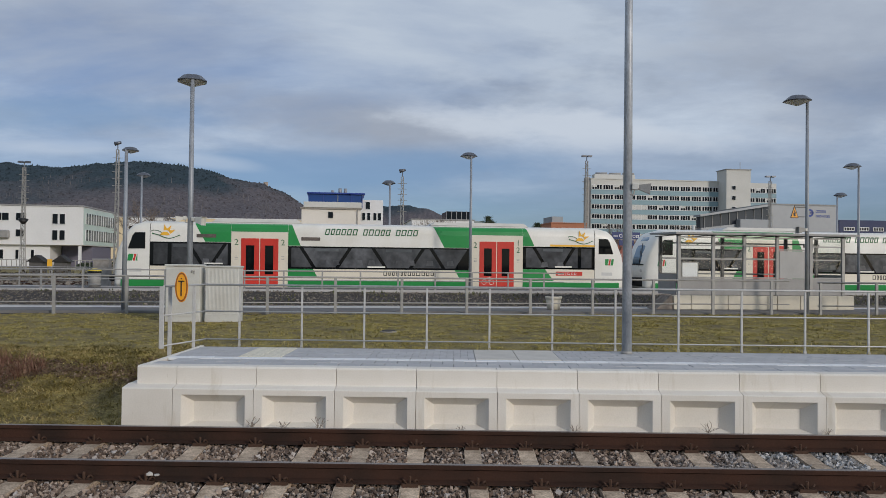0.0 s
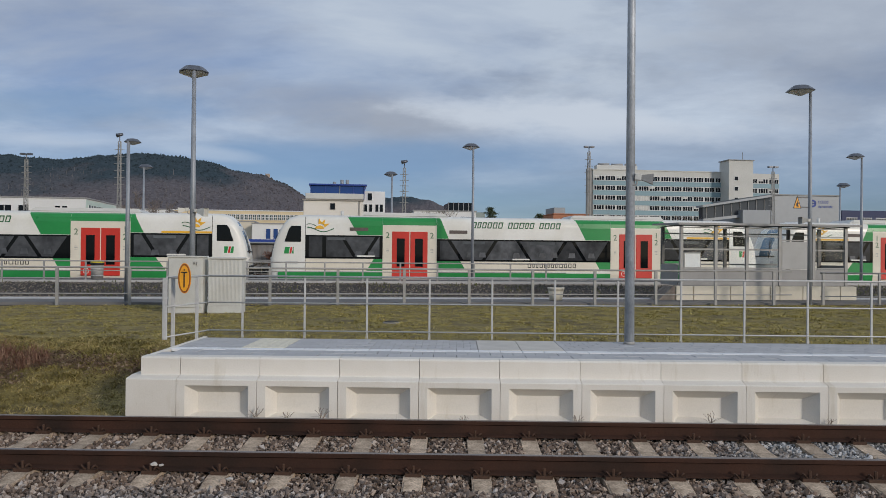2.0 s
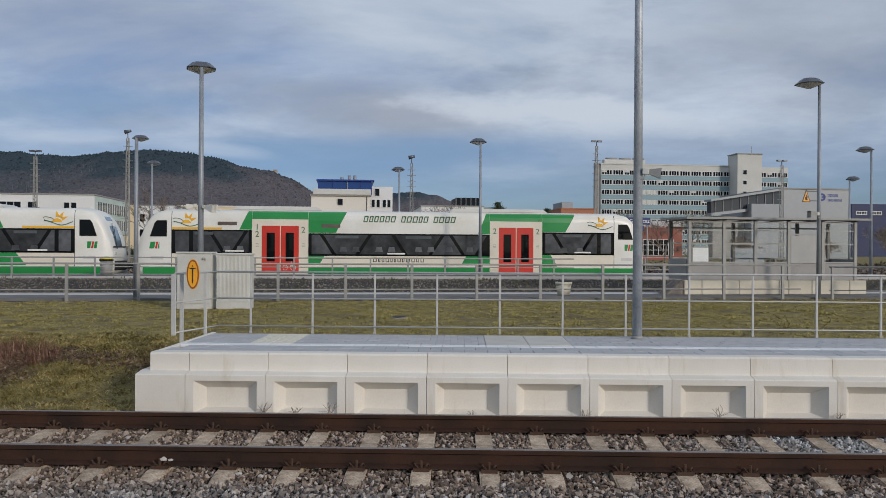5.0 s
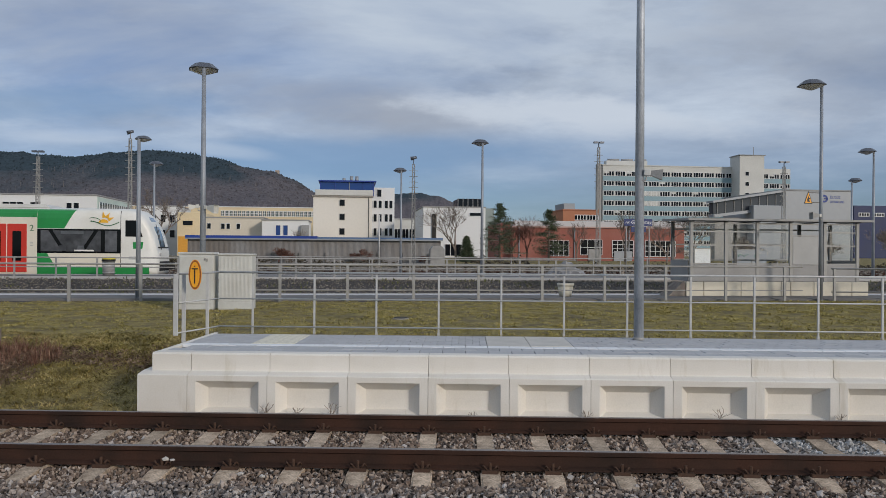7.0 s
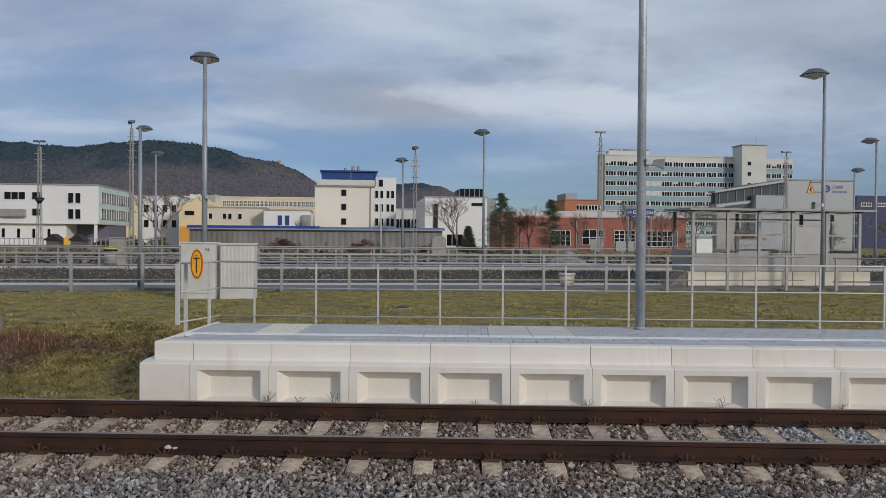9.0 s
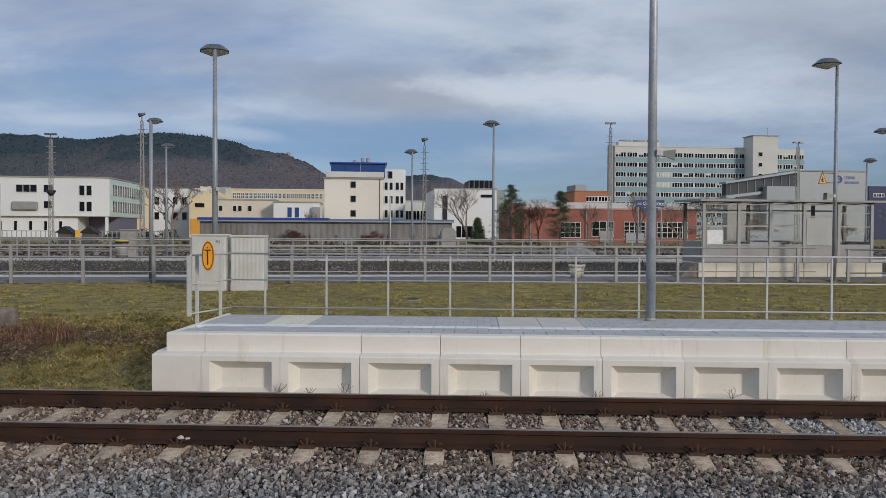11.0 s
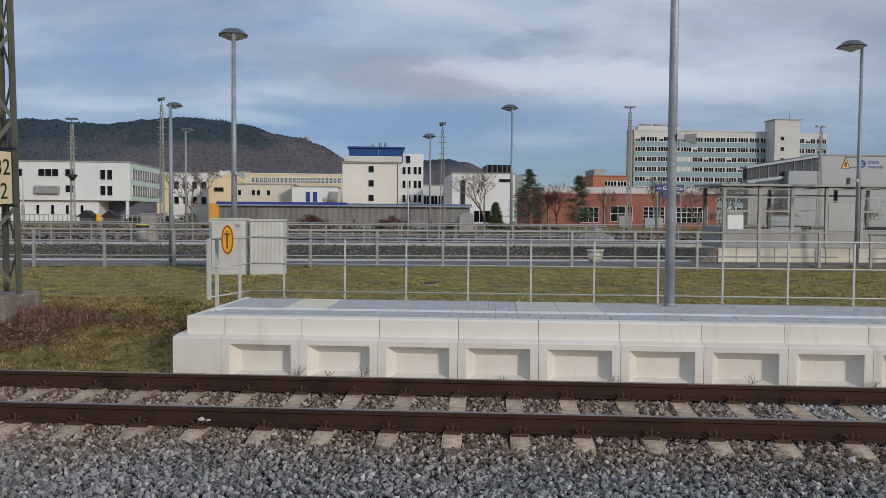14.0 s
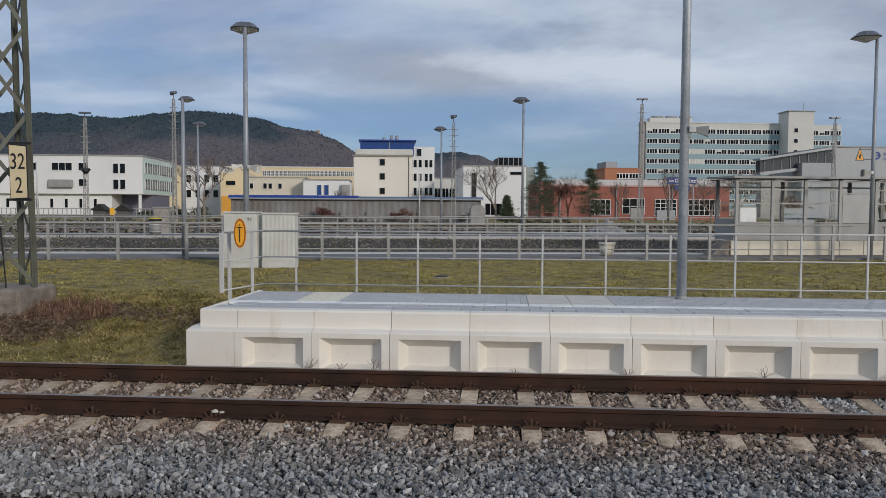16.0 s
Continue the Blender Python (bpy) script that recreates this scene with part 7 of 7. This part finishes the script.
def lawn():
    rng = np.random.default_rng(21)
    g = blade_material("winter_grass", (0.070, 0.060, 0.021), (0.385, 0.32, 0.09), (0.72, 0.585, 0.27), 3.6)
    g2 = blade_material("rough_grass_blade", (0.045, 0.040, 0.016), (0.30, 0.24, 0.078), (0.68, 0.54, 0.27), 2.6)

    def roots(n, x0, x1, y0, y1, ok, tuft=0.0):
        """Roots in loose tufts: each tuft's centre is drawn first, its blades scattered round it."""
        per = 14 if tuft else 1
        k = n // per
        x, y = np.repeat(rng.uniform(x0, x1, k), per), np.repeat(rng.uniform(y0, y1, k), per)
        x, y = x + rng.normal(0, 1, len(x)) * tuft, y + rng.normal(0, 1, len(x)) * tuft
        tall = np.repeat(0.45 + 1.1 * rng.random(k) ** 2.2, per)
        keep = np.array([ok(a, b) for a, b in zip(x, y)]) & (np.abs(x - 2.0) < (y + 8.4) * 0.62 + 1.2)
        x, y, tall = x[keep], y[keep], tall[keep]
        return np.stack([x, y, [ground_z(a, b) - 0.01 for a, b in zip(x, y)]], 1), tall

    on_plat = lambda a, b: a > -1.65 and b < 4.25
    under = lambda a, b: uv_of(a, b)[1] < 15.75 and not on_plat(a, b) and noise.noise((a * 0.9, b * 1.3, 17)) > -0.42
    p, h = roots(360000, -17, 21, 4.2, 18.5, under, 0.06)
    blades("lawn", rng, p, 0.012 * h, 0.050 * h, 0.009, 3.6, g, "short yellowish winter lawn", "grass")
    near = lambda a, b: not on_plat(a, b) and noise.noise((a * 0.8, b * 0.8, 7)) > -0.35
    p, h = roots(95000, -8.5, -1.62, 1.75, 6.2, near, 0.05)
    blades("rough_grass", rng, p, 0.015 * h, 0.06 * h, 0.007, 3.2, g2, "rough tufted grass beside the platform end", "grass")
    e, h = roots(4500, -1.4, 17, 4.20, 4.5, lambda a, b: noise.noise((a * 1.7, 0, 3)) > -0.2)
    e[:, 2] = 0.40
    blades("edge_weeds", rng, e, 0.06, 0.19, 0.006, 1.4, g, "weeds along the platform's back edge", "grass")
    # rotting leaves: a heap by the foundation that thins out in a band towards the platform
    d = blade_material("dead_leaves", (0.045, 0.031, 0.022), (0.17, 0.115, 0.078), (0.50, 0.39, 0.27), 7.0)
    r = random.Random(13)
    pts = []
    while len(pts) < 3600:
        a, b = r.uniform(-7.4, -1.7), r.uniform(2.5, 5.2)
        heap = 1 - ((a + 5.3) / 1.35) ** 2 - ((b - 3.65) / 0.85) ** 2
        band = 0.75 - abs(b - (4.25 - 0.05 * (a + 4))) / 0.55
        want = max(heap, band * 0.8) + 0.5 * noise.noise((a * 1.6, b * 2.2, 6))
        if want > r.random() * 0.65:
            pts.append((a, b, ground_z(a, b) + 0.01 + 0.10 * max(0, heap) * r.random()))
    vs, fs = clumps(pts, 0.026, r, 6, 0.045)
    soup("dead_leaf_litter", vs, fs, [d], "dark rotting leaves and creeping stalks", "leaf litter")
    tw = blade_material("dry_red_stalks", (0.06, 0.028, 0.02), (0.22, 0.115, 0.078), (0.52, 0.36, 0.25), 7.0)
    bush = lambda a, b: (a + 4.75) ** 2 / 0.75 + (b - 4.25) ** 2 / 0.22 < 1 + 0.5 * noise.noise((a * 2, b * 2, 4))
    p, h = roots(15000, -6.2, -3.2, 2.9, 5.1, bush, 0.04)
    blades("dry_bramble", rng, p, 0.06 * h, 0.27 * h, 0.0045, 1.1, tw, "dry reddish bramble stalks by the foundation", "shrub")
    # weeds in the ballast strip behind
    n = 5200
    u, v = rng.uniform(-30, 32, n), rng.uniform(18.7, 26.1, n)
    keep = np.array([noise.noise((a * 0.5, b * 0.9, 11)) > 0.12 for a, b in zip(u, v)])
    u, v = u[keep], v[keep]
    p = np.stack([u * CT - v * ST, u * ST + v * CT, [ground_z(a * CT - b * ST, a * ST + b * CT) + 0.02 for a, b in zip(u, v)]], 1)
    blades("ballast_weeds", rng, p, 0.05, 0.16, 0.02, 1.6, blade_material("ballast_weed", (0.05, 0.05, 0.02), (0.10, 0.11, 0.04), (0.2, 0.17, 0.09)), "sparse weeds in the ballast", "weeds")
    # sprigs at the foot of the platform
    for x, s in ((0.03, 0.7), (0.42, 0.5), (0.85, 0.75), (3.98, 0.5), (5.62, 0.7), (7.06, 0.5), (2.6, 0.35)):
        t = thing("weed_sprig", pose(x, 1.63, -0.20), "small dry weed at the platform's foot", "weed", "platform weeds")
        bm = bmesh.new()
        r = random.Random(int(x * 100))
        root = bm.verts.new((0, 0, -0.02))
        for k in range(8):
            p = Vector((0, 0, 0))
            d = Vector((r.uniform(-0.9, 0.9), r.uniform(-0.2, 0.1), 1)).normalized()
            ring = None
            for q in range(4):
                p = p + d * 0.055 * s * r.uniform(0.7, 1.3)
                c = [bm.verts.new((p.x + 0.004 * math.cos(w), p.y + 0.004 * math.sin(w), p.z)) for w in (0, 2.1, 4.2)]
                for i in range(3):
                    j = (i + 1) % 3
                    bm.faces.new((root, c[j], c[i]) if ring is None else (ring[i], ring[j], c[j], c[i]))
                ring = c
                d = (d + Vector((r.uniform(-0.6, 0.6), 0, r.uniform(-0.5, 0.2)))).normalized()
        part("stalks", bm, bark, t)


lawn()


# ---- small traces ----


def traces():
    t = thing("drain_cover", pose(1.05, 9.6, ground_z(1.05, 9.6) + 0.005), "small dark drain cover in the lawn", "drain cover")
    part("plate", rod(bmesh.new(), (0, 0, -0.02), (0, 0, 0.03), 0.16, 0.15, 14), car_dark, t)
    part("ring", rod(bmesh.new(), (0, 0, -0.03), (0, 0, 0.015), 0.19, 0.19, 14), concrete_grey, t)
    rng = random.Random(77)
    scrap = M("pale_scrap", (0.52, 0.49, 0.45), 0.7, var=0.1, bump=0)
    for x, y, s in ((-0.27, -0.86, 0.035), (-0.20, -0.88, 0.025), (0.46, -0.98, 0.035), (0.68, -1.06, 0.032), (2.12, -0.84, 0.025)):
        z = -0.10 if y in (-0.86, -0.88) else -0.19
        b = bmesh.new()
        bmesh.ops.create_icosphere(b, subdivisions=1, radius=s)
        for v in b.verts:
            v.co = Vector((v.co.x * rng.uniform(0.8, 1.3), v.co.y * rng.uniform(0.7, 1.1), v.co.z * rng.uniform(0.4, 0.8)))
        w = thing("pale_stone", pose(x, y, z), "pale stray stone lying in the track", "stone", "stray stones")
        part("stone", b, scrap, w)


traces()


motions()
